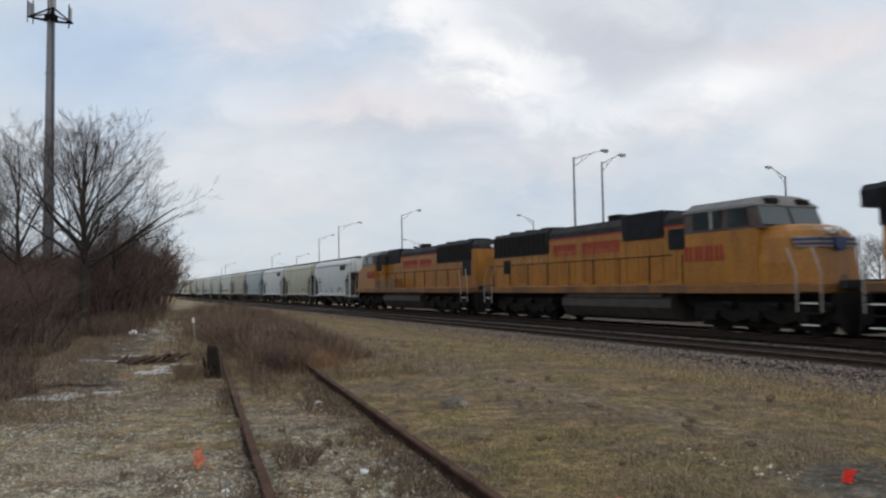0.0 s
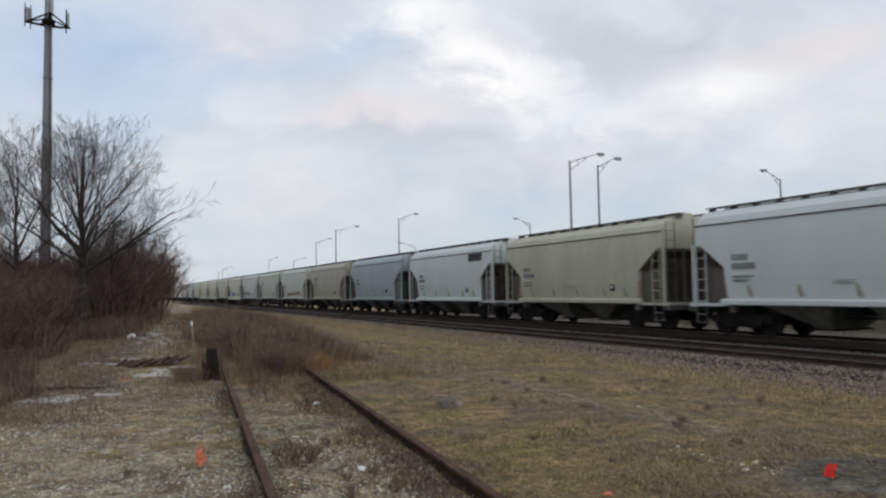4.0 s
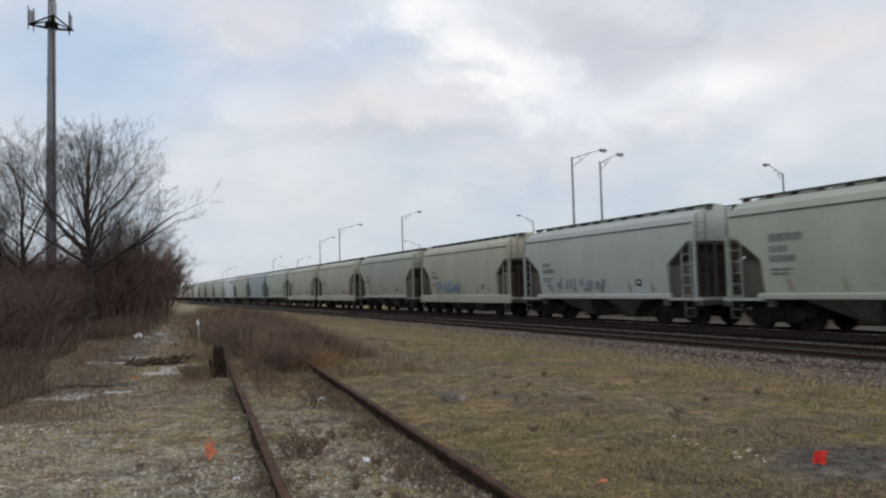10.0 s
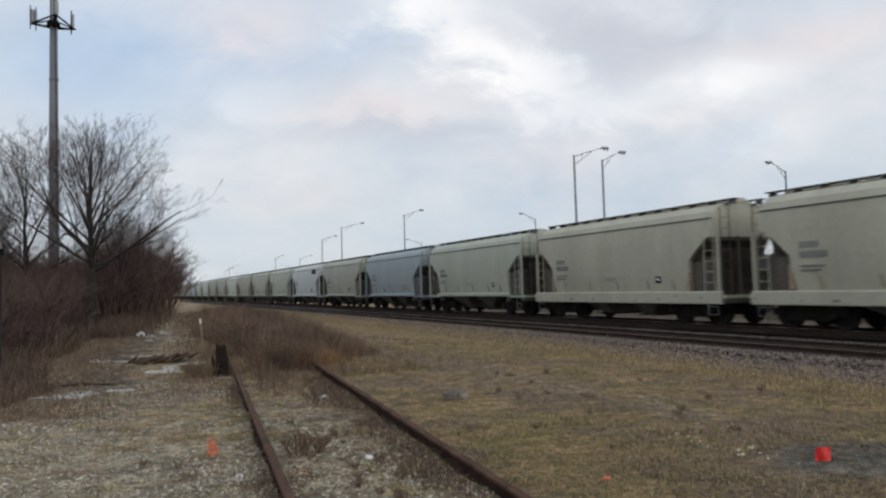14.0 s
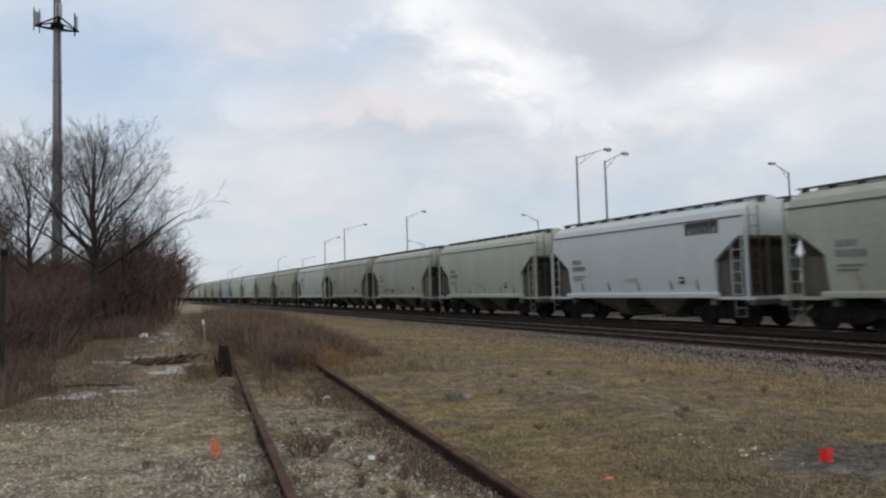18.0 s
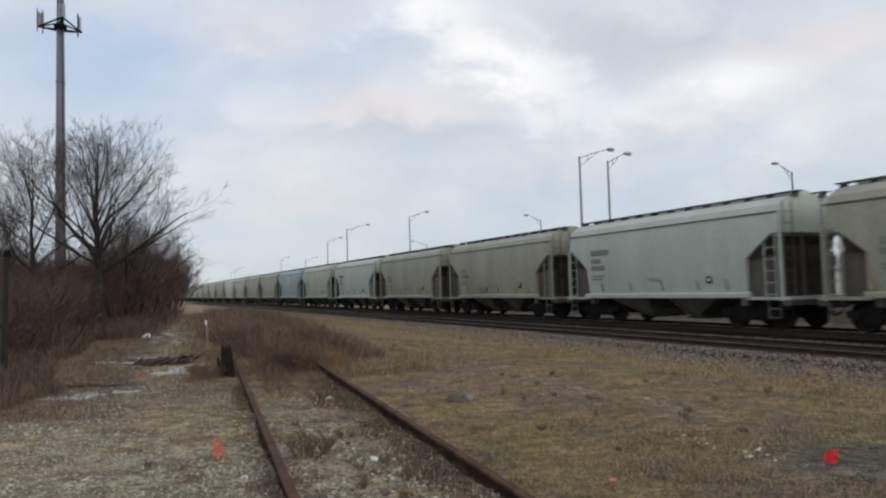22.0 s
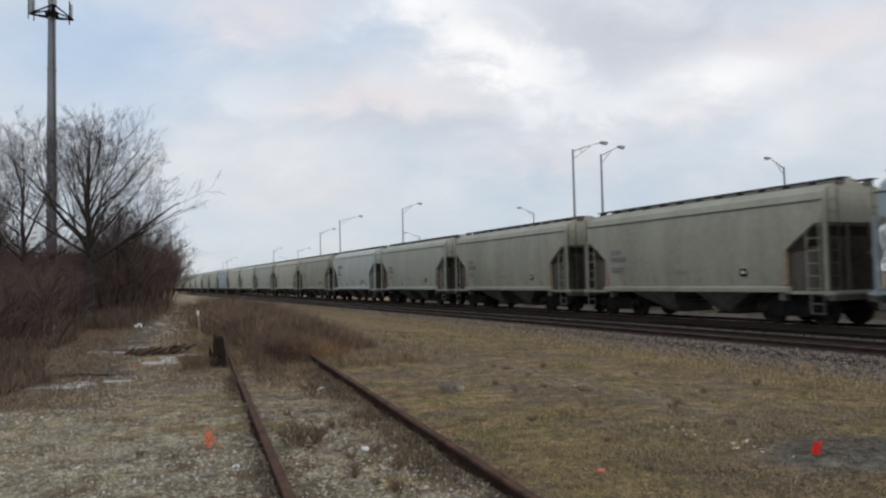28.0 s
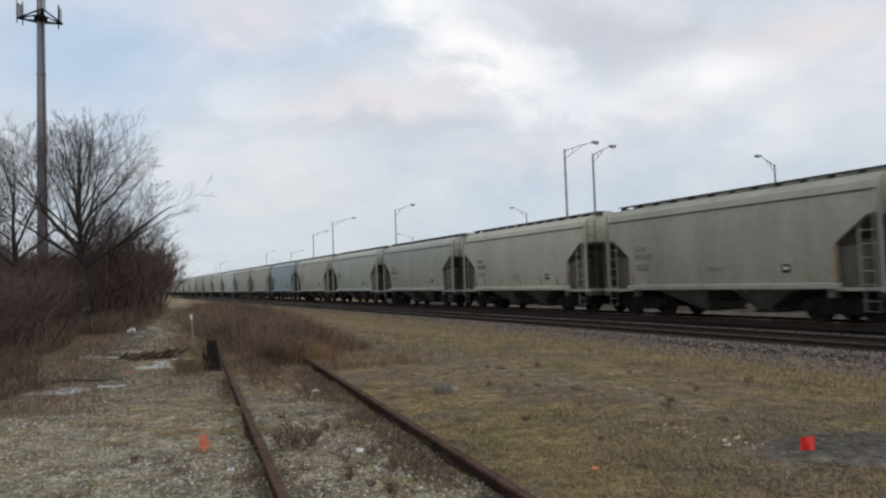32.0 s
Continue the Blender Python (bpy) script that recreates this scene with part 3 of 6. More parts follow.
    mud = blend(ranged(grain, 0.3, 0.7), (0.055, 0.045, 0.037), (0.155, 0.13, 0.108))
    colour = blend(math_("MULTIPLY", math_("MULTIPLY", ranged(rut, 0.45, 0.8, 1.0, 0.0), far_lane), ranged(noise_at(0.9, 5, 0.6), 0.34, 0.46)), colour, mud)
    # dark damp soil and leaf litter in small blotches
    soil = blend(ranged(grain, 0.3, 0.7), (0.06, 0.045, 0.03), (0.17, 0.13, 0.09))
    colour = blend(math_("MULTIPLY", ranged(noise_at(3.6, 7, 0.75), 0.55, 0.63), 0.75), colour, soil)
    packed = blend(ranged(grain, 0.3, 0.7), (0.29, 0.25, 0.165), (0.60, 0.525, 0.385))
    worn = math_("MULTIPLY", ranged(across, -2.3, -1.2, 1.0, 0.0), ranged(math_("ADD", sep.outputs["Y"], ragged), 7.0, 10.0, 1.0, 0.0))
    colour = blend(math_("MULTIPLY", worn, 0.72), colour, packed)
    # a trodden bare strip across the field, greyer and stonier, from beside the ballast to the near right
    q = t.nodes.new("ShaderNodeSeparateXYZ")
    spun = t.nodes.new("ShaderNodeVectorRotate")
    spun.rotation_type = "Z_AXIS"
    spun.inputs["Center"].default_value = (3.3, 8.2, 0)
    spun.inputs["Angle"].default_value = radians(-24)
    t.links.new(co.outputs["Object"], spun.inputs["Vector"])
    t.links.new(spun.outputs[0], q.inputs[0])
    away = math_("ABSOLUTE", math_("SUBTRACT", math_("ADD", q.outputs["X"], math_("MULTIPLY", ragged, 0.35)), 3.3), 0.0)
    bare = blend(ranged(chips, 0.34, 0.66), (0.135, 0.10, 0.073), (0.39, 0.315, 0.245))
    colour = blend(math_("MULTIPLY", ranged(away, 0.25, 0.75, 1.0, 0.0), ranged(noise_at(1.4, 6, 0.7), 0.38, 0.52)), colour, bare)
    # old asphalt showing through at the near right
    plain = t.nodes.new("ShaderNodeSeparateXYZ")
    t.links.new(co.outputs["Object"], plain.inputs[0])
    dx_ = math_("DIVIDE", math_("SUBTRACT", plain.outputs["X"], 3.65), 1.0)
    dy_ = math_("DIVIDE", math_("SUBTRACT", plain.outputs["Y"], 6.3), 0.75)
    oval = math_("ADD", math_("ADD", math_("MULTIPLY", dx_, dx_), math_("MULTIPLY", dy_, dy_)), math_("MULTIPLY", ragged, 0.35))
    tar = blend(ranged(chips, 0.3, 0.7), (0.07, 0.072, 0.07), (0.20, 0.203, 0.195))
    colour = blend(math_("MULTIPLY", ranged(oval, 0.55, 1.1, 1.0, 0.0), 0.9), colour, tar)
    # mottling at the size of tufts and of clods
    for scale, lo, hi in ((0.8, 0.78, 1.18), (2.3, 0.76, 1.24), (5.5, 0.60, 1.36), (17.0, 0.62, 1.34)):
        grey = t.nodes.new("ShaderNodeCombineColor")
        f_ = ranged(noise_at(scale, 5, 0.65), 0.36, 0.64, lo, hi)
        for k_ in ("Red", "Green", "Blue"):
            t.links.new(f_, grey.inputs[k_])
        mul = t.nodes.new("ShaderNodeMix")
        mul.data_type, mul.blend_type = "RGBA", "MULTIPLY"
        mul.inputs["Factor"].default_value = 1.0
        t.links.new(colour, mul.inputs["A"])
        t.links.new(grey.outputs[0], mul.inputs["B"])
        colour = mul.outputs["Result"]
    # clay in the soil
    clay = t.nodes.new("ShaderNodeMix")
    clay.data_type, clay.blend_type = "RGBA", "MULTIPLY"
    clay.inputs["Factor"].default_value = 1.0
    t.links.new(colour, clay.inputs["A"])
    clay.inputs["B"].default_value = (0.985, 0.935, 0.81, 1)
    t.links.new(clay.outputs["Result"], b.inputs["Base Color"])
    bp = t.nodes.new("ShaderNodeBump")
    bp.inputs["Strength"].default_value, bp.inputs["Distance"].default_value = 0.8, 0.05
    t.links.new(math_("ADD", grain, chips), bp.inputs["Height"])
    t.links.new(bp.outputs[0], b.inputs["Normal"])
    return m


M_field = ground_material()


def build_ground():
    near = [v / 2 for v in range(-60, 50)]
    xs = sorted(set([-3000, -1500, -800, -500, -350, -250, -180, -130, -100, -80, -60, -50, -40, -35] + near + [26, 28, 31, 35, 40, 48, 58, 72, 90, 120, 170, 240, 350, 500, 800, 1500, 3000]))
    ys = sorted(set([-3000, -1200, -500, -200, -90, -45, -20, -10, -4] + [v / 2 for v in range(0, 70)] + [36, 38, 41, 45, 50, 56, 63, 71, 80, 90, 105, 125, 150, 180, 220, 280, 360, 500, 800, 1400, 3000]))
    verts = [(x, y, ground_z(x, y)) for y in ys for x in xs]
    w = len(xs)
    faces = [(j * w + i, j * w + i + 1, (j + 1) * w + i + 1, (j + 1) * w + i) for j in range(len(ys) - 1) for i in range(w - 1)]
    ob = bulk("ground", verts, faces, M_field, "dry winter field with straw, olive tufts and bare earth", "ground", "structure")
    ob.data.shade_smooth()


build_ground()


def strip(name, off, half, z0, z1, mat, label, category, s0=-120, s1=700, bow=0.0):
    """A long low bed along the main line."""
    sh = Shape()
    prof = [(off - half - 0.9, z0), (off - half, z1), (off + half, z1), (off + half + 0.9, z0)]
    v = [main_place(s, l, z) for s in (s0, s1) for l, z in prof]
    sh.add(v, [(0, 1, 5, 4), (1, 2, 6, 5), (2, 3, 7, 6), (0, 4, 5, 1), (3, 2, 1, 0), (4, 5, 6, 7), (0, 3, 7, 4)])
    return single(name, sh, mat, label, category, kind="structure")


strip("ballast_bed", 17.6, 4.0, -0.30, -0.165, M_ballastbed, "grey-pink crushed stone ballast under two main tracks", "ballast")
strip("trackbed_near", NEAR_OFF, 1.2, -0.24, NEAR_Z - 0.10, M_trackbed, "dark soiled ballast between the rails of the empty track", "ballast")
strip("trackbed_far", MAIN_OFF, 1.6, -0.24, RAIL_Z - 0.12, M_trackbed, "dark soiled ballast under the train", "ballast")
strip("highway", 47.0, 11.0, -0.20, 0.02, M_asphalt, "grey asphalt highway behind the railway", "road")


def rail_profile(h):
    return [(-0.07, 0), (0.07, 0), (0.07, 0.012), (0.012, 0.035), (0.012, h - 0.04), (0.036, h - 0.03), (0.036, h - 0.004), (0.03, h), (-0.03, h), (-0.036, h - 0.004), (-0.036, h - 0.03), (-0.012, h - 0.04), (-0.012, 0.035), (-0.07, 0.012)]


def main_track(name, off, head, label):
    tr = thing(name, label, "railway track", pose(*main_place(0, off, head - 0.17), 0, 0, math.degrees(MAIN_TURN) + 90), "main line tracks", "structure")
    for y in (-0.7525, 0.7525):
        part("rail", Shape().prism([(y + p, z) for p, z in rail_profile(0.17)], "x", -120, 700), M_rail, tr)
        part("rail_head", Shape().box(-120, 700, y - 0.026, y + 0.026, 0.1695, 0.1725), M_railtop, tr, "rail head polished by wheels")
    return tr


TRACK_FAR = main_track("track_far", MAIN_OFF, RAIL_Z, "main line track carrying the freight train")
TRACK_NEAR = main_track("track_near", NEAR_OFF, NEAR_Z, "empty main line track with brown rails on dark ties")


def siding():
    tr = thing("siding", "disused rusty siding track sunk in gravel and weeds", "railway track", pose(*side_place(0, SIDE_OFF, SIDE_Z - 0.15), 0, 0, math.degrees(SIDE_TURN) + 90), kind="structure")
    for y in (0.7525, -0.7525):
        far = 27.0
        a = -6.0
        skew = pose(0, 0.025, 0, 0, 0, 0.25) if y > 0 else pose(0, 0, 0)
        # web and head differ in tone: the web's colour includes side shade
        sh = Shape().prism([(y + p, z) for p, z in rail_profile(0.15)], "x", a, far)
        rl = part("rail", sh, M_railweb, tr, "brown rusted rail with shade painted on its sides", at=skew)
        part("rail_head", Shape().prism([(y - 0.0375, 0.126), (y + 0.0375, 0.126), (y + 0.0375, 0.147), (y + 0.031, 0.1525), (y - 0.031, 0.1525), (y - 0.0375, 0.147)], "x", a, far), M_rustrail, rl, "flaking rust on the rail head, lighter than the shade-darkened sides")
        for i in range(3):
            x = 0.8 + i * 9.7 + (0.0 if y > 0 else 3.1)
            for q in (-1, 1):
                part("joint_bar", Shape().soft_box(x - 0.45, x + 0.45, y + q * 0.026 - 0.014, y + q * 0.026 + 0.014, 0.03, 0.112, 0.006), M_railweb, rl)
    for i in range(44):
        x = -5.0 + i * 0.62 + random.uniform(-0.05, 0.05)
        sh = Shape().soft_box(-0.11, 0.11, -1.3, 1.3, -0.14, 0, 0.02)
        part("tie", sh, M_rotwood, tr, at=pose(x, random.uniform(-0.06, 0.06), -0.012 - 0.02 * random.random(), 0, 0, random.uniform(-1.5, 1.5)))
    return tr


SIDING = siding()

# ---- the train ----
CAR = 12.65      # over couplers
SLOT = bpy.data.materials.new("car_body_paint")
WHEELSETS = {"car": [], "loco": []}


def ladder(x, y, z0, z1, width, along="x", step=0.36, r=0.011):
    sh = Shape()
    a, b = (Vector((x - width / 2, y, 0)), Vector((x + width / 2, y, 0))) if along == "x" else (Vector((x, y - width / 2, 0)), Vector((x, y + width / 2, 0)))
    for p in (a, b):
        sh.box(p.x - 0.012, p.x + 0.012, p.y - 0.012, p.y + 0.012, z0, z1)
    n_ = int((z1 - z0) / step)
    for i in range(n_):
        z = z0 + 0.15 + i * step
        sh.tube([a + Vector((0, 0, z)), b + Vector((0, 0, z))], r, 5)
    return sh


def freight_truck(car, x):
    tk = part("truck", Shape().soft_box(-0.2, 0.2, -1.15, 1.15, 0.42, 0.78, 0.04), M_truck, car, at=pose(x, 0, 0))
    for y in (-1.02, 1.02):
        poly = [(-1.25, 0.42), (-1.25, 0.62), (-0.75, 0.66), (-0.45, 0.86), (0.45, 0.86), (0.75, 0.66), (1.25, 0.62), (1.25, 0.42), (1.0, 0.40), (0.6, 0.26), (-0.6, 0.26), (-1.0, 0.40)]
        part("side_frame", Shape().prism(poly, "y", y - 0.09, y + 0.09), M_truck, tk)
        sp = Shape()
        for dx in (-0.2, 0.0, 0.2):
            sp.tube([(dx, y * 1.09, 0.34), (dx, y * 1.09, 0.66)], 0.07, 8)
        part("spring_nest", sp, M_truck, tk)
    for dx in (-0.89, 0.89):
        sh = Shape().wheel(-0.7525, 0.457, 0.14).wheel(0.7525, 0.457, 0.14)
        sh.tube([(0, -1.08, 0), (0, 1.08, 0)], 0.085, 8)
        for y in (-1.14, 1.14):
            sh.box(-0.07, 0.07, y - 0.03, y + 0.03, -0.05, 0.05)
        w = part("wheelset", sh, M_wheel, tk, at=pose(dx, 0, 0.457))
        WHEELSETS["car"].append(w)
    return tk


def ring(hx, hy, c=0.0):
    return [(-hx + c, -hy), (hx - c, -hy), (hx, -hy + c), (hx, hy - c), (hx - c, hy), (-hx + c, hy), (-hx, hy - c), (-hx, -hy + c)]


def hopper_car(deep_sill):
    car = thing("hopper_car", "covered hopper freight car rolling on the main track", "freight car")
    back = 0.28 if deep_sill else 0.12
    rings = [(0.98, 4.20, 1.40, 0.02), (1.15, 4.22, 1.43, 0.02), (1.45, 4.23, 1.475, 0.02), (1.8, 4.245, 1.512, 0.02), (2.2, 4.27, 1.535, 0.02), (2.6, 4.85 - back * 0.6, 1.54, 0.02),
             (2.97, 5.42 - back, 1.538, 0.02), (2.99, 5.60 - back, 1.5375, 0.02), (3.25, 5.61 - back, 1.522, 0.03), (3.48, 5.62 - back, 1.498, 0.04), (3.66, 5.62 - back, 1.468, 0.05),
             (3.86, 5.61 - back, 1.385, 0.06), (4.06, 5.58 - back, 1.12, 0.06), (4.17, 5.56 - back, 0.62, 0.06), (4.19, 5.54 - back, 0.2, 0.05)]
    body = Shape().loft([(z, ring(hx, hy, c)) for z, hx, hy, c in rings])
    part("body", body, SLOT, car, smooth=False)
    for y in (-1, 1):
        part("top_chord", Shape().prism([(y * 1.44, 3.60), (y * 1.515, 3.605), (y * 1.512, 3.64), (y * 1.44, 3.66)], "x", back - 5.62, 5.62 - back), M_seam, car, "dark seam rail along the roof edge")
        z0 = 0.74 if deep_sill else 0.985
        part("side_sill", Shape().prism([(y * 1.43, z0), (y * 1.56, z0), (y * 1.57, z0 + 0.04), (y * 1.57, 1.12), (y * 1.50, 1.17), (y * 1.43, 1.17)], "x", -4.4 if not deep_sill else -5.7, 4.4 if not deep_sill else 5.7), SLOT, car)
        # walkway on each side of the hatches
        rb = Shape().box(-5.68, 5.68, y * 0.62 - 0.17, y * 0.62 + 0.17, 4.255, 4.285)
        for i in range(13):
            x = -5.5 + i * 0.916
            rb.box(x - 0.02, x + 0.02, y * 0.62 - 0.17, y * 0.62 + 0.17, 4.10, 4.255)
        part("running_board", rb, M_galv, car, "galvanised roof walkway")
    for i in range(4):
        x = -4.05 + i * 2.7
        part("hatch_cover", Shape().loft([(4.17, ring(1.26, 0.34, 0.03)), (4.28, ring(1.26, 0.34, 0.03)), (4.35, ring(1.2, 0.2, 0.03))]), SLOT, car, at=pose(x, 0, 0))
    for e in (-1, 1):
        # end platform, posts and ladders
        part("end_platform", Shape().box(4.2 * e, 5.86 * e, -1.5, 1.5, 0.93, 1.02), SLOT, car)
        # the end sill's dark colour carries the shade below the platform
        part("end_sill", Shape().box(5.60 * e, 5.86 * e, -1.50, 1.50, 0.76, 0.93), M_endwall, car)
        for y in (-1, 1):
            post = Shape().box(5.55 * e, 5.63 * e, y * 1.44, y * 1.53, 0.9, 3.0)
            part("corner_post", post, SLOT, car)
            part("side_ladder", ladder(5.22 * e, y * 1.53, 0.95, 3.02, 0.42), SLOT, car)
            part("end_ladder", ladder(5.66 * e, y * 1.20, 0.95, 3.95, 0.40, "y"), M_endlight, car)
            stirrup = Shape().tube([(5.08 * e, y * 1.5, 0.95), (5.08 * e, y * 1.5, 0.38), (5.50 * e, y * 1.5, 0.38), (5.50 * e, y * 1.5, 0.95)], 0.025, 5)
            stirrup.tube([(5.08 * e, y * 1.5, 0.66), (5.50 * e, y * 1.5, 0.66)], 0.02, 5)
            part("stirrup_step", stirrup, M_galv, car)
        part("end_bulkhead", Shape().prism([(4.1 * e, 1.02), (5.18 * e, 1.02), (5.2 * e, 2.2), (5.0 * e, 2.32), (4.1 * e, 2.15)], "y", -1.36, 1.36), M_endlight, car, "dusty grey lower end plate, darkened for shade between cars")
        # added plate that blocks sky through the gap, in place of brake gear
        part("brake_panel", Shape().soft_box(5.30 * e - 0.05, 5.30 * e + 0.05, -0.95, 0.95, 1.02, 2.6, 0.02), M_endshade, car, "dark plate added to close the view between the end posts")
        # the shade under the slope sheet is painted into its colour
        part("slope_sheet", Shape().prism([(4.3 * e, 2.2), ((5.02 - back * 0.7) * e, 2.25), ((5.36 - back) * e, 2.985), ((4.95 - back) * e, 2.985)], "y", -1.44, 1.44), M_endshade, car, "underside of the slope sheet, darkened for shade")
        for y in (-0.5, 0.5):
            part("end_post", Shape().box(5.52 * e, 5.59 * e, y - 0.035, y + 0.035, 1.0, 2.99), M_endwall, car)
        for y in (-1, 1):
            part("bolster_end", Shape().soft_box(4.05 * e - 0.12, 4.05 * e + 0.12, y * 1.32 - 0.13, y * 1.32 + 0.13, 0.74, 0.99, 0.02), M_bay, car)
        cp = Shape().box(5.7 * e, 6.24 * e, -0.12, 0.12, 0.74, 0.98)
        cp.prism([(6.18 * e, -0.16), (6.36 * e, -0.14), (6.40 * e, 0.02), (6.32 * e, 0.15), (6.18 * e, 0.13)], "z", 0.68, 1.02)
        part("coupler", cp, M_truck, car)
        hose = Shape().tube([(5.9 * e, -0.3, 0.72), (6.1 * e, -0.32, 0.5), (6.3 * e, -0.2, 0.44)], 0.03, 6)
        part("air_hose", hose, M_black, car)
        freight_truck(car, 4.05 * e)
    part("brake_reservoir", Shape().tube([(-5.25, -0.75, 1.45), (-5.25, 0.35, 1.45)], 0.26, 12), M_black, car)
    part("brake_wheel", Shape().tube([(5.78, 0.42, 2.1), (5.82, 0.42, 2.1)], 0.27, 14).tube([(5.5, 0.42, 2.1), (5.8, 0.42, 2.1)], 0.03, 6), M_galv, car)
    part("centre_sill", Shape().box(-5.7, 5.7, -0.18, 0.18, 0.70, 0.98), M_black, car)
    for x in (-1.3, 1.3):
        o = 1 if x > 0 else -1
        bay_rings = [(z, [(min(u * o, w * o), -yy), (max(u * o, w * o), -yy), (max(u * o, w * o), yy), (min(u * o, w * o), yy)]) for z, u, w, yy in ((0.30, -0.26, 0.24, 0.80), (0.40, -0.32, 0.30, 0.92), (1.0, -0.80, 1.62, 1.47))]
        b_ = part("hopper_bay", Shape().loft(bay_rings), M_bay, car, "grey sloping hopper bay, darkened for shade under the car", at=pose(x, 0, 0))
        gate = Shape().box(-0.42, 0.42, -0.80, 0.80, 0.24, 0.30).tube([(-0.3, -0.95, 0.27), (-0.3, 0.95, 0.27)], 0.03, 6)
        part("outlet_gate", gate, M_black, b_)
    part("brake_rod", Shape().tube([(-3.2, -0.5, 0.62), (3.2, -0.5, 0.62)], 0.03, 6), M_black, car)
    if deep_sill:
        rng = random.Random(31)
        for y in (-1, 1):
            for i in range(9):
                x, w = -5.3 + i * 1.28 + rng.uniform(-0.3, 0.3), rng.uniform(0.06, 0.3)
                z = rng.uniform(0.80, 0.98)
                part("sill_mark", Shape().prism([(x, z), (x + w, z + 0.01), (x + w * 0.9, z + 0.09), (x + w * 0.1, z + 0.08)], "y", y * 1.50, y * 1.574), (M_rustgraf, M_yellowmark, M_greymark)[i % 3], car, "small worn mark on the side sill")
    # stencils and strips on both sides
    for y in (-1, 1):
        x = -3.9 * (1 if y < 0 else -1)
        for n_, cw, h, z in ((4, 0.13, 0.19, 2.40), (6, 0.12, 0.19, 2.12), (9, 0.07, 0.05, 1.86), (7, 0.07, 0.05, 1.74)):
            way_ = 1 if y < 0 else -1
            comb = [(x, z)]
            for j in range(n_):
                u = x + j * cw * 1.3 * way_
                comb += [(u, z + h), (u + cw * way_, z + h), (u + cw * way_, z + h * 0.12), (u + cw * 1.3 * way_, z + h * 0.12)]
            comb = comb[:-1] + [(comb[-2][0], z)]
            part("stencil_bar", Shape().prism(comb, "y", y * 1.500, y * 1.551), M_greymark, car, "faded dark stencil marks as plain bars")
        part("data_panel", Shape().box(-0.4, 0.3, y * 1.48, y * 1.530, 1.69, 1.71).box(-0.4, 0.2, y * 1.48, y * 1.528, 1.62, 1.635), M_greymark, car)
        tag = part("tag_board", Shape().box(2.55, 2.80, y * 1.46, y * 1.525, 1.48, 1.72), M_black, car, "small black tag board")
        part("tag_card", Shape().box(2.62, 2.75, y * 1.46, y * 1.532, 1.56, 1.66), M_whitepaint, tag, "white card on the tag board")
        for x in (-3.3, -1.5, 0.3, 2.1, 3.4):
            part("reflector_strip", Shape().prism([(x, 1.25), (x + 0.11, 1.25), (x + 0.03, 1.60), (x - 0.08, 1.60)], "y", y * 1.40, y * 1.51), M_yellowmark, car, "faded yellow reflector strip")
    return car


PROTO = {False: hopper_car(False), True: hopper_car(True)}

# paint of each car behind the engines, in the order in which they pass
ORDER = ("bright cream bright blue tan white pale_green pale_blue cream grey cream cream pale_green blue grey bright pale_green grey "
         "dirty white dirty dirty white pale_green blue dirty dirty grey white dirty cream grey pale_green cream blue grey tan white cream grey dirty pale_blue cream tan grey white cream grey").split()
DEEP = {9, 11, 12}


def big_letters(car, x0, x1, z, h, mat, side=-1, label="large dark painted letter as a plain block", k=4, y=1.56):
    w = (x1 - x0) / k
    for j in range(k):
        sh = Shape()
        a = x0 + j * w
        sh.prism([(a, z), (a + w * 0.26, z), (a + w * 0.26, z + h * 0.62), (a + w * 0.52, z + h * 0.62), (a + w * 0.52, z), (a + w * 0.78, z), (a + w * 0.78, z + h), (a, z + h)], "y", side * (y - 0.07), side * y)
        part("letter_block", sh, mat, car, label)


def graffiti(car, x0, x1, z0, z1, mat, seed, label):
    rng = random.Random(seed)
    for j in range(11):
        sh = Shape()
        x = x0 + (x1 - x0) * (j + rng.uniform(-0.3, 0.3)) / 10
        w, a, b = rng.uniform(0.06, 0.26), rng.uniform(z0, (z0 + z1) / 2), rng.uniform((z0 + z1) / 2, z1)
        lean = rng.uniform(-0.2, 0.2)
        sh.prism([(x, a), (x + w, a + rng.uniform(-0.05, 0.05)), (x + w + lean, b), (x + lean + w * 0.4, b + 0.08), (x + lean - w * 0.3, (a + b) / 2)], "y", -1.49, -1.546 - 0.0006 * j)
        part("graffiti_stroke", sh, mat, car, label)


CARS = []
for k, paint in enumerate(ORDER):
    src = PROTO[(k + 1) in DEEP]
    used = any(o is src for o in CARS)
    car = src if not used else copy_thing(src, Matrix())
    CARS.append(car)
for k, (car, paint) in enumerate(zip(CARS, ORDER)):
    tagged(car, f"{PAINT_WORDS[paint]} covered hopper car rolling on the main track", "freight car", "hopper cars of the train")
    for ob in car.children_recursive:
        if ob.type == "MESH" and ob.data.materials[0] == SLOT:
            ob.material_slots[0].link = "OBJECT"
            ob.material_slots[0].material = PAINTS[paint]
for i in (1, 3, 16):
    big_letters(CARS[i - 1], 3.0, 4.55, 3.15, 0.42, M_mark)
for i in (5, 20, 23, 29, 7):
    big_letters(CARS[i - 1], -3.9, -2.7, 2.72, 0.24, M_greymark, label="faded letter as a plain block")
graffiti(CARS[5], -2.2, 2.4, 1.25, 1.75, M_rustgraf, 3, "low rust-brown scrawl along the side")
graffiti(CARS[7], -3.3, 0.3, 1.3, 1.85, M_greygraf, 4, "violet-grey graffiti scrawl")
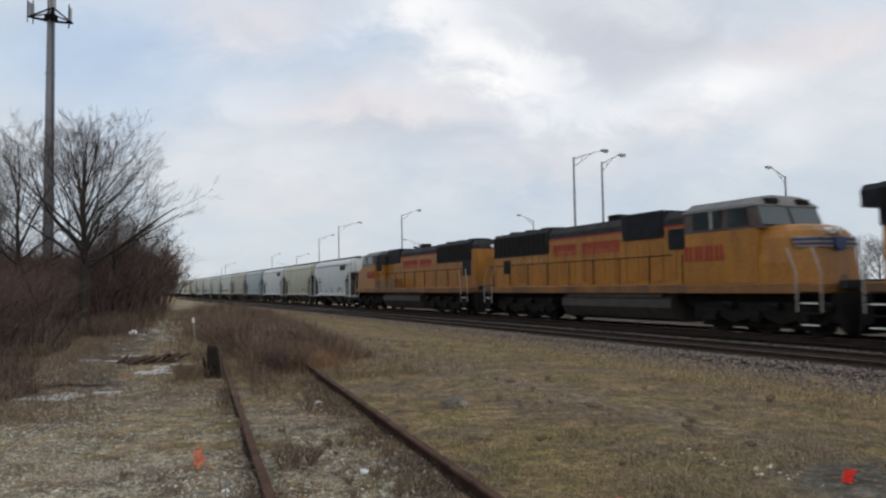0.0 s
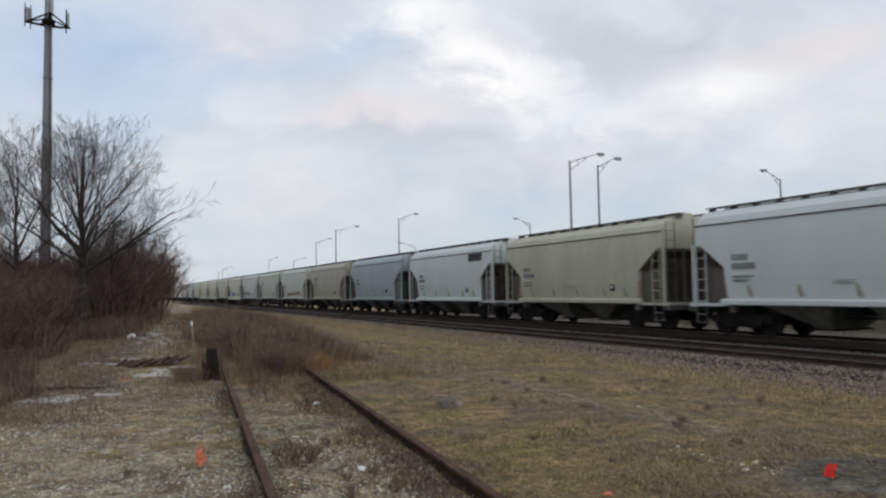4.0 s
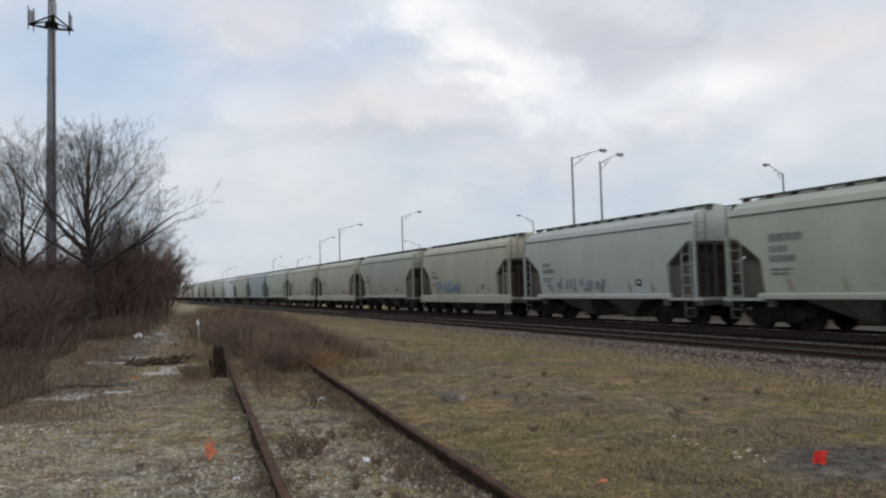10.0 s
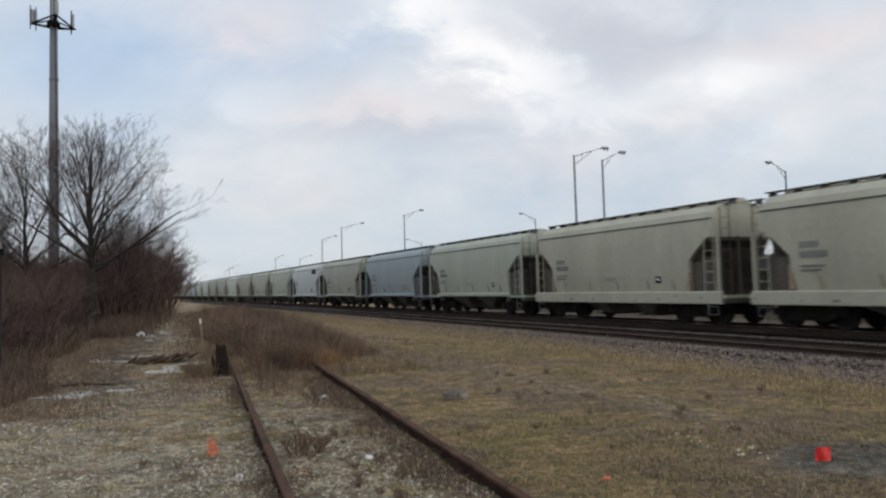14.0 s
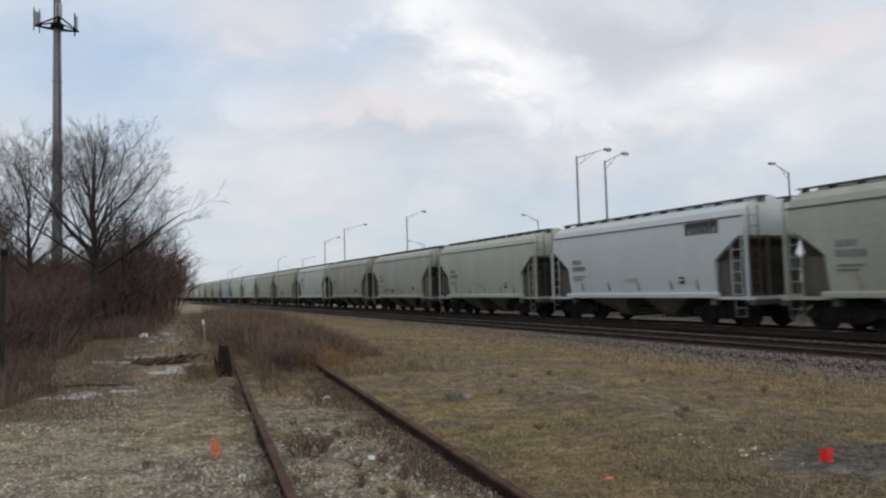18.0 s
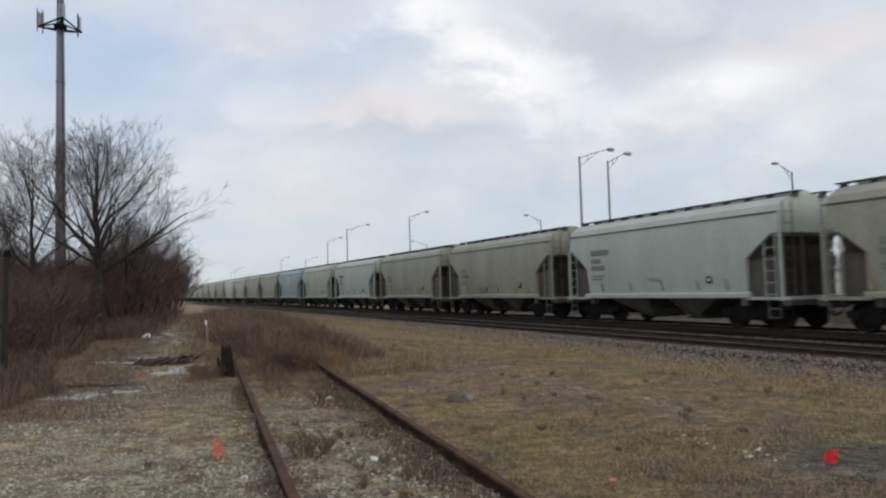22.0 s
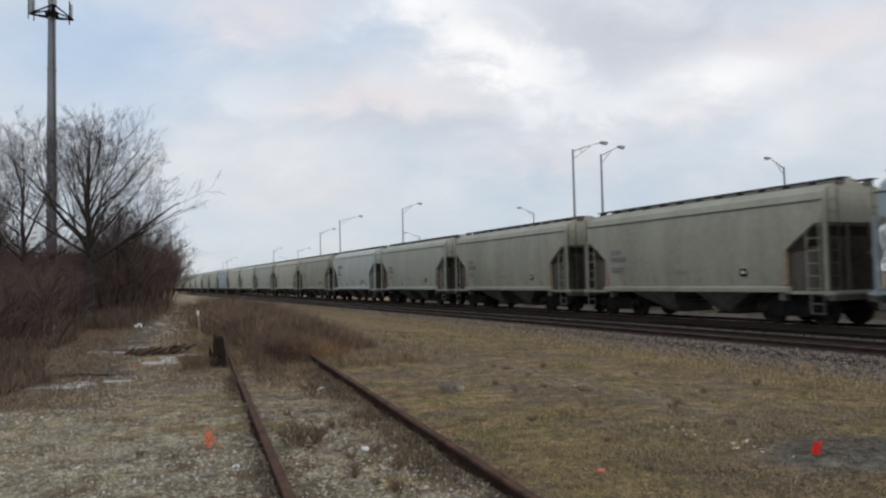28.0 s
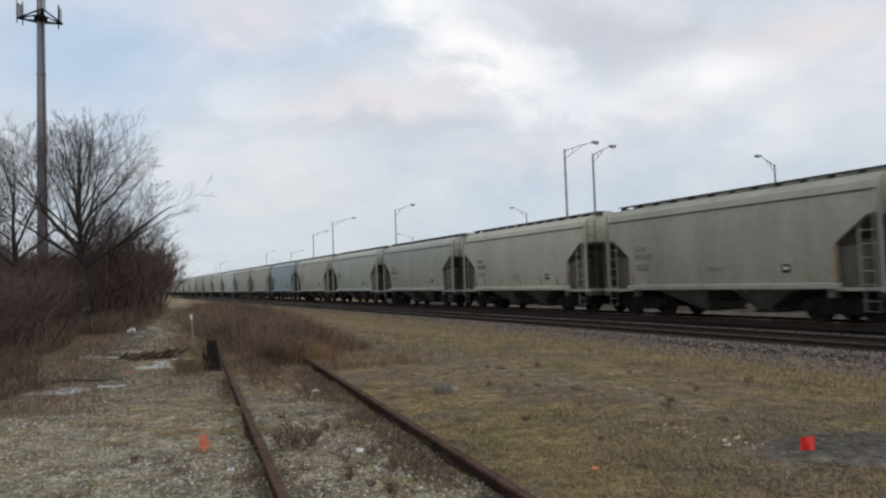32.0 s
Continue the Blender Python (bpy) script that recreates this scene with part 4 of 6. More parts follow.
graffiti(CARS[8], -3.0, -0.4, 1.25, 1.95, M_bluegraf, 5, "blue graffiti lettering without words")
graffiti(CARS[17], -2.6, -0.9, 1.4, 1.62, M_greymark, 6, "faint grey scrawl")
graffiti(CARS[20], -1.8, -1.0, 1.3, 1.6, M_greymark, 7, "small grey scrawl")
for i, hgt in ((2, 0.6), (5, 0.5), (11, 0.7), (12, 0.6), (18, 0.9), (19, 1.0), (21, 1.05), (22, 1.1), (26, 1.0), (27, 0.9), (28, 0.8), (30, 1.0), (31, 0.6)):
    for e_ in (1, -1):
        x = 4.30 * e_
        part("rust_streak", Shape().prism([(x, 1.2), (x - 0.20 * e_, 1.2), (x - 0.12 * e_, 1.2 + hgt * 0.5), (x - 0.07 * e_, 1.2 + hgt), (x, 1.22 + hgt)], "y", -1.38, -1.535), M_rustgraf, CARS[i - 1], "brown rust streak down the side's end")
part("faded_patch", Shape().tube([(-0.2, -1.47, 2.9), (-0.2, -1.553, 2.9)], 0.6, 20), PAINTS["pale_blue"], CARS[24], "round pale faded patch")


def engine_truck(eng, x):
    tk = part("truck", Shape().soft_box(-2.3, 2.3, -0.6, 0.6, 0.55, 0.95, 0.05), M_truck, eng, at=pose(x, 0, 0))
    for y in (-1.08, 1.08):
        poly = [(-2.65, 0.52), (-2.65, 0.86), (-1.9, 1.0), (1.9, 1.0), (2.65, 0.86), (2.65, 0.52), (2.2, 0.36), (1.5, 0.5), (0.9, 0.32), (0.3, 0.5), (-0.3, 0.5), (-0.9, 0.32), (-1.5, 0.5), (-2.2, 0.36)]
        part("side_frame", Shape().prism(poly, "y", y - 0.12, y + 0.12), M_truck, tk)
        part("brake_rigging", Shape().box(-2.5, 2.5, y * 0.86 - 0.04, y * 0.86 + 0.04, 0.20, 0.46), M_truck, tk)
        for dx in (-1.75, 0.0, 1.75):
            part("journal_box", Shape().soft_box(dx - 0.2, dx + 0.2, y * 1.17 - 0.09, y * 1.17 + 0.09, 0.40, 0.72, 0.03), M_truck, tk)
            part("brake_cylinder", Shape().tube([(dx + 0.55, y * 1.2, 0.95), (dx + 0.95, y * 1.2, 0.88)], 0.12, 8), M_truck, tk)
    for dx in (-1.85, 0.0, 1.85):
        sh = Shape().wheel(-0.7525, 0.51, 0.15).wheel(0.7525, 0.51, 0.15).tube([(0, -1.1, 0), (0, 1.1, 0)], 0.1, 8)
        w = part("wheelset", sh, M_wheel, tk, at=pose(dx, 0, 0.51))
        WHEELSETS["loco"].append(w)
    return tk


def locomotive(full_radiator, band):
    e = thing("locomotive", "yellow and grey six-axle diesel locomotive with red lettering hauling the train", "locomotive", group="locomotives")
    part("underframe", Shape().soft_box(-10.5, 9.5, -1.52, 1.52, 1.28, 1.58, 0.03), M_yellowdirty, e)
    part("underframe_beam", Shape().box(-10.3, 9.3, -0.85, 0.85, 0.82, 1.29), M_black, e)
    part("deck", Shape().box(-10.45, 9.3, -1.47, 1.47, 1.58, 1.605), M_yellow, e)
    hood = Shape().loft([(1.6, ring(7.05, 0.93, 0.03)), (3.55, ring(7.05, 0.93, 0.03)), (3.56, ring(7.05, 0.931, 0.03))])
    part("hood", hood, M_yellow, e, at=pose(-3.2, 0, 0))
    roof = Shape().loft([(3.56, ring(7.05, 0.935, 0.03)), (3.95, ring(7.05, 0.93, 0.05)), (4.22, ring(6.95, 0.66, 0.05)), (4.25, ring(6.9, 0.3, 0.05))])
    part("hood_upper", roof, M_yellow, e, at=pose(-3.2, 0, 0))
    part("hood_roof", Shape().loft([(3.74, ring(7.06, 0.945, 0.05)), (3.97, ring(7.06, 0.942, 0.05)), (4.25, ring(6.96, 0.69, 0.05)), (4.29, ring(6.9, 0.3, 0.05))]), M_locogrey, e, "grey hood roof", at=pose(-3.2, 0, 0))
    # radiator wings at the rear
    rad = part("radiator", Shape().prism([(-0.99, 3.08), (-0.99, 4.10), (-0.85, 4.27), (0.85, 4.27), (0.99, 4.10), (0.99, 3.08)], "x", -10.27 if full_radiator else -9.75, -5.1), M_locodark, e, "black radiator section of the hood")
    for x in (-9.0, -7.5, -6.0):
        fan = Shape().tube([(x, 0, 4.26), (x, 0, 4.38)], 0.66, 20)
        part("fan", fan, M_locodark, rad, "round black roof fan")
    for i in range(11):
        x = (-10.2 if full_radiator else -9.65) + i * (0.455 if full_radiator else 0.41)
        for y in (-1, 1):
            part("radiator_slat", Shape().box(x, x + 0.34, y * 0.98, y * 1.003, 3.16, 4.06), M_black, rad)
    if full_radiator:
        part("rear_grille", Shape().soft_box(-9.3, -8.68, -0.985, 0.985, 2.22, 2.92, 0.02), M_locodark, e, "small dark grille low on the hood's rear")
        for y in (-1, 1):
            for i in range(6):
                part("hood_latch", Shape().box(-8.4 + i * 0.52, -8.22 + i * 0.52, y * 0.94, y * 0.965, 2.80, 2.85), M_silver, e)
    else:
        part("rear_grille", Shape().soft_box(-9.7, -8.7, -0.985, 0.985, 2.25, 3.10, 0.02), M_locodark, e, "black lower grille at the hood's rear")
    part("rear_headlight", Shape().tube([(-10.2, -0.14, 3.9), (-10.32, -0.14, 3.9)], 0.1, 10), M_lampglass, e)
    part("dynamic_brake_hatch", Shape().soft_box(0.25, 2.6, -1.02, 1.02, 3.35, 4.36, 0.06), M_locodark, e, "black dynamic brake grille")
    part("air_intake", Shape().soft_box(2.85, 3.95, -1.0, 1.0, 2.85, 3.6, 0.04), M_locodark, e, "black air intake grille")
    part("exhaust_stack", Shape().soft_box(-1.5, -0.8, -0.3, 0.3, 4.25, 4.55, 0.03), M_black, e)
    for y in (-1, 1):
        for i in range(19):
            x = -10.0 + i * 0.70
            part("hood_door", Shape().box(x, x + 0.62, y * 0.92, y * 0.95, 1.75, 3.15), M_yellow, e)
    for y in (-1, 1):
        part("hood_stripe", Shape().box(-5.05, 3.8, y * 0.90, y * 0.951, 3.66, 3.735), M_red, e, "thin red stripe between yellow hood and grey roof")
    # lettering as plain red blocks
    for y in (-1, 1):
        rng = random.Random(9)
        for j in range(13):
            if j == 5:
                continue
            sh = Shape()
            x = -4.75 + j * 0.375
            sh.box(x, x + 0.10, y * 0.90, y * 0.958, 2.92, 3.44).box(x + 0.18, x + 0.28, y * 0.90, y * 0.958, 2.92, 3.44)
            part("letter_block", sh, M_red, e, "large red letter as a plain block")
        for j in range(4):
            sh = Shape()
            x = 4.25 + j * 0.46
            sh.box(x, x + 0.11, y * 1.45, y * 1.528, 2.35, 2.86).box(x + 0.2, x + 0.31, y * 1.45, y * 1.528, 2.35, 2.86)
            part("number_block", sh, M_red, e, "red numeral as a plain block")
    # cab
    cab = part("cab", Shape().loft([(1.6, ring(1.52, 1.5, 0.04)), (3.28, ring(1.52, 1.5, 0.04)), (3.3, ring(1.52, 1.5, 0.04))]), M_yellow, e, at=pose(5.75, 0, 0))
    part("cab_upper", Shape().loft([(3.3, [(-1.52, -1.5), (1.66, -1.46), (1.66, 1.46), (-1.52, 1.5)]), (4.08, [(-1.52, -1.46), (1.38, -1.40), (1.38, 1.40), (-1.52, 1.46)])]), band, cab, "dark band round the cab windows")
    part("cab_roof", Shape().loft([(4.00, [(-1.6, -1.51), (1.46, -1.45), (1.46, 1.45), (-1.6, 1.51)]), (4.04, [(-1.6, -1.5), (1.48, -1.44), (1.48, 1.44), (-1.6, 1.5)]), (4.34, [(-1.6, -0.98), (1.30, -0.92), (1.30, 0.92), (-1.6, 0.98)]), (4.40, [(-1.5, -0.5), (1.2, -0.45), (1.2, 0.45), (-1.5, 0.5)])]), M_cabroof, cab, "pale grey cab roof")
    for y in (-1, 1):
        win = part("side_window", Shape().prism([(-1.1, 3.4), (0.1, 3.4), (0.1, 3.98), (-1.1, 3.98)], "y", y * 1.40, y * 1.512), M_glassdark, cab, "dark cab side window")
        part("window_frame", Shape().box(-0.34, -0.22, y * 1.44, y * 1.516, 3.4, 3.98), M_silver, win)
        part("quarter_window", Shape().prism([(0.4, 3.42), (1.2, 3.42), (1.1, 3.95), (0.4, 3.95)], "y", y * 1.36, y * 1.505), M_glassdark, cab)
        part("windshield", Shape().add([(1.62, y * 0.06, 3.40), (1.62, y * 1.36, 3.40), (1.38, y * 1.32, 4.00), (1.38, y * 0.06, 4.00), (1.68, y * 0.06, 3.41), (1.68, y * 1.36, 3.41), (1.44, y * 1.32, 4.01), (1.44, y * 0.06, 4.01)], [(0, 1, 2, 3), (7, 6, 5, 4), (0, 4, 5, 1), (1, 5, 6, 2), (2, 6, 7, 3), (3, 7, 4, 0)]), M_screen, cab, "steep windscreen half")
        part("number_board", Shape().box(1.3, 1.52, y * 0.45, y * 0.95, 4.10, 4.26), M_black, cab)
    nose = Shape().loft([(z, [(-0.1, -w), (c, -w), (d, -n_), (d, n_), (c, w), (-0.1, w)]) for z, w, c, d, n_ in (
        (1.6, 1.44, 1.55, 2.05, 0.85), (2.2, 1.44, 1.50, 2.0, 0.80), (2.95, 1.36, 1.42, 1.92, 0.74), (3.14, 1.28, 1.32, 1.80, 0.68), (3.28, 1.14, 1.16, 1.58, 0.60), (3.37, 0.92, 0.95, 1.28, 0.50), (3.40, 0.6, 0.65, 0.85, 0.4))])
    ns = part("nose", nose, M_yellow, e, at=pose(6.95, 0, 0))
    part("nose_emblem", Shape().prism([(-0.24, 2.93), (-0.24, 2.70), (-0.14, 2.57), (0, 2.52), (0.14, 2.57), (0.24, 2.70), (0.24, 2.93)], "x", 1.95, 2.075), M_bluepaint, ns, "blue emblem shape")
    for y in (-1, 1):
        for i in range(5):
            z = 2.90 - i * 0.065
            run = [(2.03, 0.28), (2.0, 0.80), (1.76, 1.08), (1.50 + 0.04 * i, 1.40)]
            back = [(p - 0.12, q_ - 0.12) for p, q_ in run]
            part("wing_stripe", Shape().prism([(p, y * q_) for p, q_ in run + back[::-1]], "z", z, z + 0.045), M_silver if i % 2 == 0 else M_bluepaint, ns)
    part("headlight", Shape().tube([(1.6, -0.14, 3.14), (1.95, -0.14, 3.12)], 0.1, 12).tube([(1.6, 0.14, 3.14), (1.95, 0.14, 3.12)], 0.1, 12), M_lampglass, ns)
    part("horn", Shape().tube([(-0.4, 0.3, 4.36), (0.1, 0.3, 4.40)], [0.04, 0.08], 8).tube([(-0.5, -0.2, 4.36), (0.0, -0.2, 4.40)], [0.04, 0.08], 8).box(-0.45, -0.35, -0.25, 0.35, 4.2, 4.36), M_black, e)
    part("radio_dome", Shape().loft([(4.34, ring(0.22, 0.22, 0.06)), (4.42, ring(0.2, 0.2, 0.06)), (4.45, ring(0.12, 0.12, 0.04))]), M_cabroof, e, at=pose(6.1, 0.3, 0))
    # fuel tank
    tank = part("fuel_tank", Shape().prism([(-1.42, 1.05), (-1.45, 0.75), (-1.2, 0.34), (-0.8, 0.22), (0.8, 0.22), (1.2, 0.34), (1.45, 0.75), (1.42, 1.05), (1.1, 1.28), (-1.1, 1.28)], "x", -3.4, 3.4), M_tank, e, "dusty grey fuel tank")
    part("air_reservoir", Shape().tube([(-2.9, -1.3, 1.16), (2.9, -1.3, 1.16)], 0.15, 12), M_tank, tank)
    for xx in (-6.95, 6.95):
        engine_truck(e, xx)
    for q in (-1, 1):
        x = 9.65 if q > 0 else -10.55
        part("pilot", Shape().prism([(x - 0.15 * q, 0.5), (x + 0.1 * q, 0.42), (x + 0.28 * q, 0.16), (x + 0.3 * q, 0.2), (x + 0.14 * q, 1.3), (x - 0.15 * q, 1.3)], "y", -1.2, 1.2), M_black, e, "black pilot plate and plough")
        part("coupler", Shape().box(x, x + 0.48 * q, -0.14, 0.14, 0.76, 1.0), M_truck, e)
        part("anticlimber", Shape().soft_box(x - 0.1, x + 0.15, -0.9, 0.9, 1.42, 1.66, 0.03), M_locogrey, e)
        for y in (-1, 1):
            st = Shape()
            for i in range(4):
                st.box((x - 0.55 * q) - 0.28, (x - 0.55 * q) + 0.28, y * 1.18, y * 1.55, 0.36 + i * 0.31, 0.40 + i * 0.31)
            part("steps", st, M_black, e)
            part("step_edge", Shape().box((x - 0.55 * q) - 0.26, (x - 0.55 * q) + 0.26, y * 1.55, y * 1.57, 0.36, 0.40).box((x - 0.55 * q) - 0.26, (x - 0.55 * q) + 0.26, y * 1.55, y * 1.57, 0.98, 1.02), M_whitepaint, e, "white painted step edges")
            gr = Shape().tube([(x - 0.95 * q, y * 1.56, 0.75), (x - 0.95 * q, y * 1.56, 1.9), (x - 1.25 * q, y * 1.54, 2.62)], 0.024, 6)
            gr.tube([(x - 0.15 * q, y * 1.56, 0.75), (x - 0.15 * q, y * 1.56, 1.9), (x - 0.45 * q, y * 1.5, 2.62)], 0.024, 6)
            part("grab_rail", gr, M_silver, e, "pale step grab rails")
            part("ditch_light", Shape().tube([(x + 0.12 * q, y * 1.05, 1.75), (x + 0.2 * q, y * 1.05, 1.75)], 0.07, 10), M_galv, e)
    for y in (-1, 1):
        rail = Shape().tube([(-9.6, y * 1.5, 2.62), (3.6, y * 1.5, 2.62)], 0.022, 5)
        part("hand_rail", rail, M_truck, e)
        for i in range(9):
            x = -9.5 + i * 1.7
            part("stanchion", Shape().tube([(x, y * 1.5, 1.6), (x, y * 1.5, 2.62)], 0.022, 5), M_truck, e)
    return e


ENGINE = locomotive(True, M_cabdark)
ENGINE_2 = locomotive(False, M_cabslate)
ENGINE_3 = copy_thing(ENGINE, Matrix())
for ob in ENGINE_2.children:
    if ob.name.split(".")[0] in ("cab", "nose", "number_block"):
        ob.location.x += 0.75
    if ob.name.split(".")[0] in ("dynamic_brake_hatch", "letter_block"):
        ob.location.x += 0.9 if "hatch" in ob.name else 0.6
    if ob.name.split(".")[0] == "air_intake":
        ob.location.x, ob.scale.y = 1.1, 1.33
part("equipment_box", Shape().soft_box(3.8, 5.05, -1.3, 1.3, 1.62, 3.3, 0.04), M_yellow, ENGINE_2)
part("battery_box", Shape().soft_box(0.9, 6.6, -1.49, 1.49, 1.60, 2.25, 0.03), M_yellowdirty, ENGINE_2, "grimy brown-yellow box along the walkway")
part("equipment_box_top", Shape().soft_box(3.75, 5.05, -1.25, 1.25, 3.3, 4.12, 0.1), M_locogrey, ENGINE_2, "dark grey upper equipment box behind the cab")
part("drawbar", Shape().soft_box(10.0, 11.1, -0.16, 0.16, 0.72, 1.04, 0.03), M_truck, ENGINE_2)
tagged(ENGINE_2, "yellow and grey diesel locomotive running cab rearwards ahead of the cars")
part("radiator_overhang", Shape().prism([(-0.98, 3.62), (-0.98, 4.08), (-0.82, 4.25), (0.82, 4.25), (0.98, 4.08), (0.98, 3.62)], "x", -10.78, -10.28), M_locodark, ENGINE_3, "black radiator overhang at the rear")
tagged(ENGINE_3, "leading yellow and grey diesel locomotive of the train")

# ---- ties of the empty main track ----
for i in range(120):
    sh_tie = Shape().soft_box(-0.11, 0.11, -1.28, 1.28, -0.16, 0, 0.015) if i == 0 else None
    if i == 0:
        TIE_MESH = sh_tie.mesh("tie", M_tie)
    part("tie", TIE_MESH, M_tie, TRACK_NEAR, at=pose(-2 + i * 0.52, random.uniform(-0.04, 0.04), 0.004 - 0.01 * random.random(), 0, 0, random.uniform(-0.6, 0.6)))

# ---- stones, grass and weeds as loose cover ----
RNG = np.random.default_rng(7)


def wave(x, y, seed):
    """Smooth patchy field between about -1 and 1."""
    r = np.random.default_rng(seed)
    out = np.zeros_like(x)
    for k in range(9):
        a, fq, ph = r.uniform(0, 6.28), 0.35 * 1.45 ** k, r.uniform(0, 6.28)
        out += np.sin((x * math.cos(a) + y * math.sin(a)) * fq + ph + 1.3 * np.sin((y * math.cos(a) - x * math.sin(a)) * fq * 0.7 + ph)) / 1.18 ** k
    return out / 3.2


def heights(x, y):
    """Ground height under many points, without the small bumps."""
    l = x * ACROSS.x + y * ACROSS.y
    return np.interp(l, [a for a, b in SECTION], [b for a, b in SECTION])


def exact_z(x, y):
    return np.array([ground_z(float(a), float(b)) for a, b in zip(x, y)])


def scatter_stones(name, x, y, z, size, mat, label, flat=0.6):
    """Angular chips with eight faces each."""
    n_ = len(x)
    base = np.array([(1, 0, 0), (0, 1, 0), (-1, 0, 0), (0, -1, 0), (0, 0, 1), (0, 0, -1)], float)
    v = np.repeat(base[None], n_, 0) * RNG.uniform(0.6, 1.25, (n_, 6, 1))
    v[:, :, 2] *= flat
    a = RNG.uniform(0, 6.28, n_)
    ca, sa = np.cos(a)[:, None], np.sin(a)[:, None]
    vx, vy = v[:, :, 0] * ca - v[:, :, 1] * sa, v[:, :, 0] * sa + v[:, :, 1] * ca
    tilt = RNG.uniform(-0.5, 0.5, (n_, 1))
    vz = v[:, :, 2] + vx * tilt
    pts = np.stack([vx * size[:, None] + x[:, None], vy * size[:, None] + y[:, None], vz * size[:, None] + z[:, None]], 2).reshape(-1, 3)
    tri = np.array([(0, 1, 4), (1, 2, 4), (2, 3, 4), (3, 0, 4), (1, 0, 5), (2, 1, 5), (3, 2, 5), (0, 3, 5)])
    faces = (tri[None] + (np.arange(n_) * 6)[:, None, None]).reshape(-1, 3)
    return bulk(name, pts.tolist(), faces.tolist(), mat, label, "stones")


def scatter_blades(name, x, y, z, h, w, mat, label, category, lean=0.5, bend=True):
    """Grass blades: a bent strip of two pieces each."""
    n_ = len(x)
    a = RNG.uniform(0, 6.28, n_)
    dx, dy = np.cos(a) * w, np.sin(a) * w
    b = RNG.uniform(0, 6.28, n_)
    ln = np.abs(RNG.normal(0, lean, n_)) * h
    mx, my, mz = x + np.cos(b) * ln * 0.35, y + np.sin(b) * ln * 0.35, z + h * 0.6
    tx, ty, tz = x + np.cos(b) * ln, y + np.sin(b) * ln, z + h * np.maximum(0.35, 1 - 0.3 * (ln / h))
    pts = np.stack([np.stack([x - dx, y - dy, z - 0.01], 1), np.stack([x + dx, y + dy, z - 0.01], 1), np.stack([mx + dx * 0.7, my + dy * 0.7, mz], 1), np.stack([mx - dx * 0.7, my - dy * 0.7, mz], 1), np.stack([tx, ty, tz], 1)], 1).reshape(-1, 3)
    k = np.arange(n_) * 5
    quads = np.stack([k, k + 1, k + 2, k + 3], 1).tolist()
    tris = np.stack([k + 3, k + 2, k + 4], 1).tolist()
    return bulk(name, pts.tolist(), quads + tris, mat, label, category)


def side_to_xy(s, l):
    return s * SIDE_ALONG.x + l * SIDE_ACROSS.x, s * SIDE_ALONG.y + l * SIDE_ACROSS.y


def main_to_xy(s, l):
    return s * ALONG.x + l * ACROSS.x, s * ALONG.y + l * ACROSS.y


# pale gravel round the siding near the eye
n_ = 52000
s_ = 3.5 + 10.5 * RNG.random(n_) ** 1.4
l_ = RNG.uniform(-4.2, 2.15, n_)
gx, gy = side_to_xy(s_, l_)
keep = wave(gx * 2.2, gy * 2.2, 3) + RNG.uniform(-0.55, 0.55, n_) > 0.12
gx, gy = gx[keep], gy[keep]
scatter_stones("gravel", gx, gy, exact_z(gx, gy) + 0.002, 0.005 + 0.016 * RNG.random(len(gx)) ** 2, M_gravel, "pale limestone gravel scattered round the rusty siding")
n_ = 5000
s_, l_ = RNG.uniform(9, 34, n_), RNG.uniform(-3.6, -0.6, n_)
gx, gy = side_to_xy(s_, l_)
scatter_stones("lane_gravel", gx, gy, exact_z(gx, gy) + 0.002, 0.008 + 0.02 * RNG.random(n_) ** 2, M_gravel, "loose gravel on the dirt lane")
# ballast shoulder
n_ = 42000
s_ = -4 + 75 * RNG.random(n_) ** 1.5
l_ = 11.25 + 2.9 * RNG.random(n_) ** 0.8
bx, by = main_to_xy(s_, l_)
scatter_stones("ballast_stones", bx, by, np.maximum(heights(bx, by), np.interp(l_, [11.2, 12.7, 13.6, 14.5], [-0.26, -0.30, -0.165, -0.165])) + 0.005, RNG.uniform(0.022, 0.05, n_), M_ballast, "grey and pinkish crushed stone on the ballast shoulder", 0.8)
n_ = 9000
s_, l_ = -4 + 60 * RNG.random(n_) ** 1.4, RNG.uniform(14.3, 18.6, n_)
bx, by = main_to_xy(s_, l_)
scatter_stones("soiled_ballast_stones", bx, by, np.full(n_, -0.155), RNG.uniform(0.02, 0.045, n_), M_trackbed, "dark oily stones between the tracks", 0.8)
# dry field between the siding and the ballast
def field_points(n_, near, seed, cut):
    s_ = near + 46 * RNG.random(n_) ** 1.9
    x_ = RNG.uniform(-0.75, 0.75, n_) * s_
    y_ = s_
    l_ = x_ * ACROSS.x + y_ * ACROSS.y
    q = x_ * SIDE_ACROSS.x + y_ * SIDE_ACROSS.y
    patch = wave(x_ * 1.4, y_ * 1.4, seed)
    edge = np.clip((q - 2.1) / 1.5, -1, 0.4)
    lane_ = x_ * 0.4187 + y_ * 0.9081 - 8.83 + 0.5 * wave(x_ * 0.9, y_ * 0.9, 17)
    cut = cut + 0.85 * np.exp(-(lane_ / 0.42) ** 2) + 0.6 * np.exp(-((lane_ - 2.1) / 0.3) ** 2)
    keep = (l_ < 11.9) & (q > 1.1) & (patch + edge + RNG.uniform(-0.5, 0.5, n_) > cut)
    keep &= ((x_ - 3.65) / 1.0) ** 2 + ((y_ - 6.3) / 0.75) ** 2 > RNG.uniform(0.6, 1.2, n_)
    return x_[keep], y_[keep]


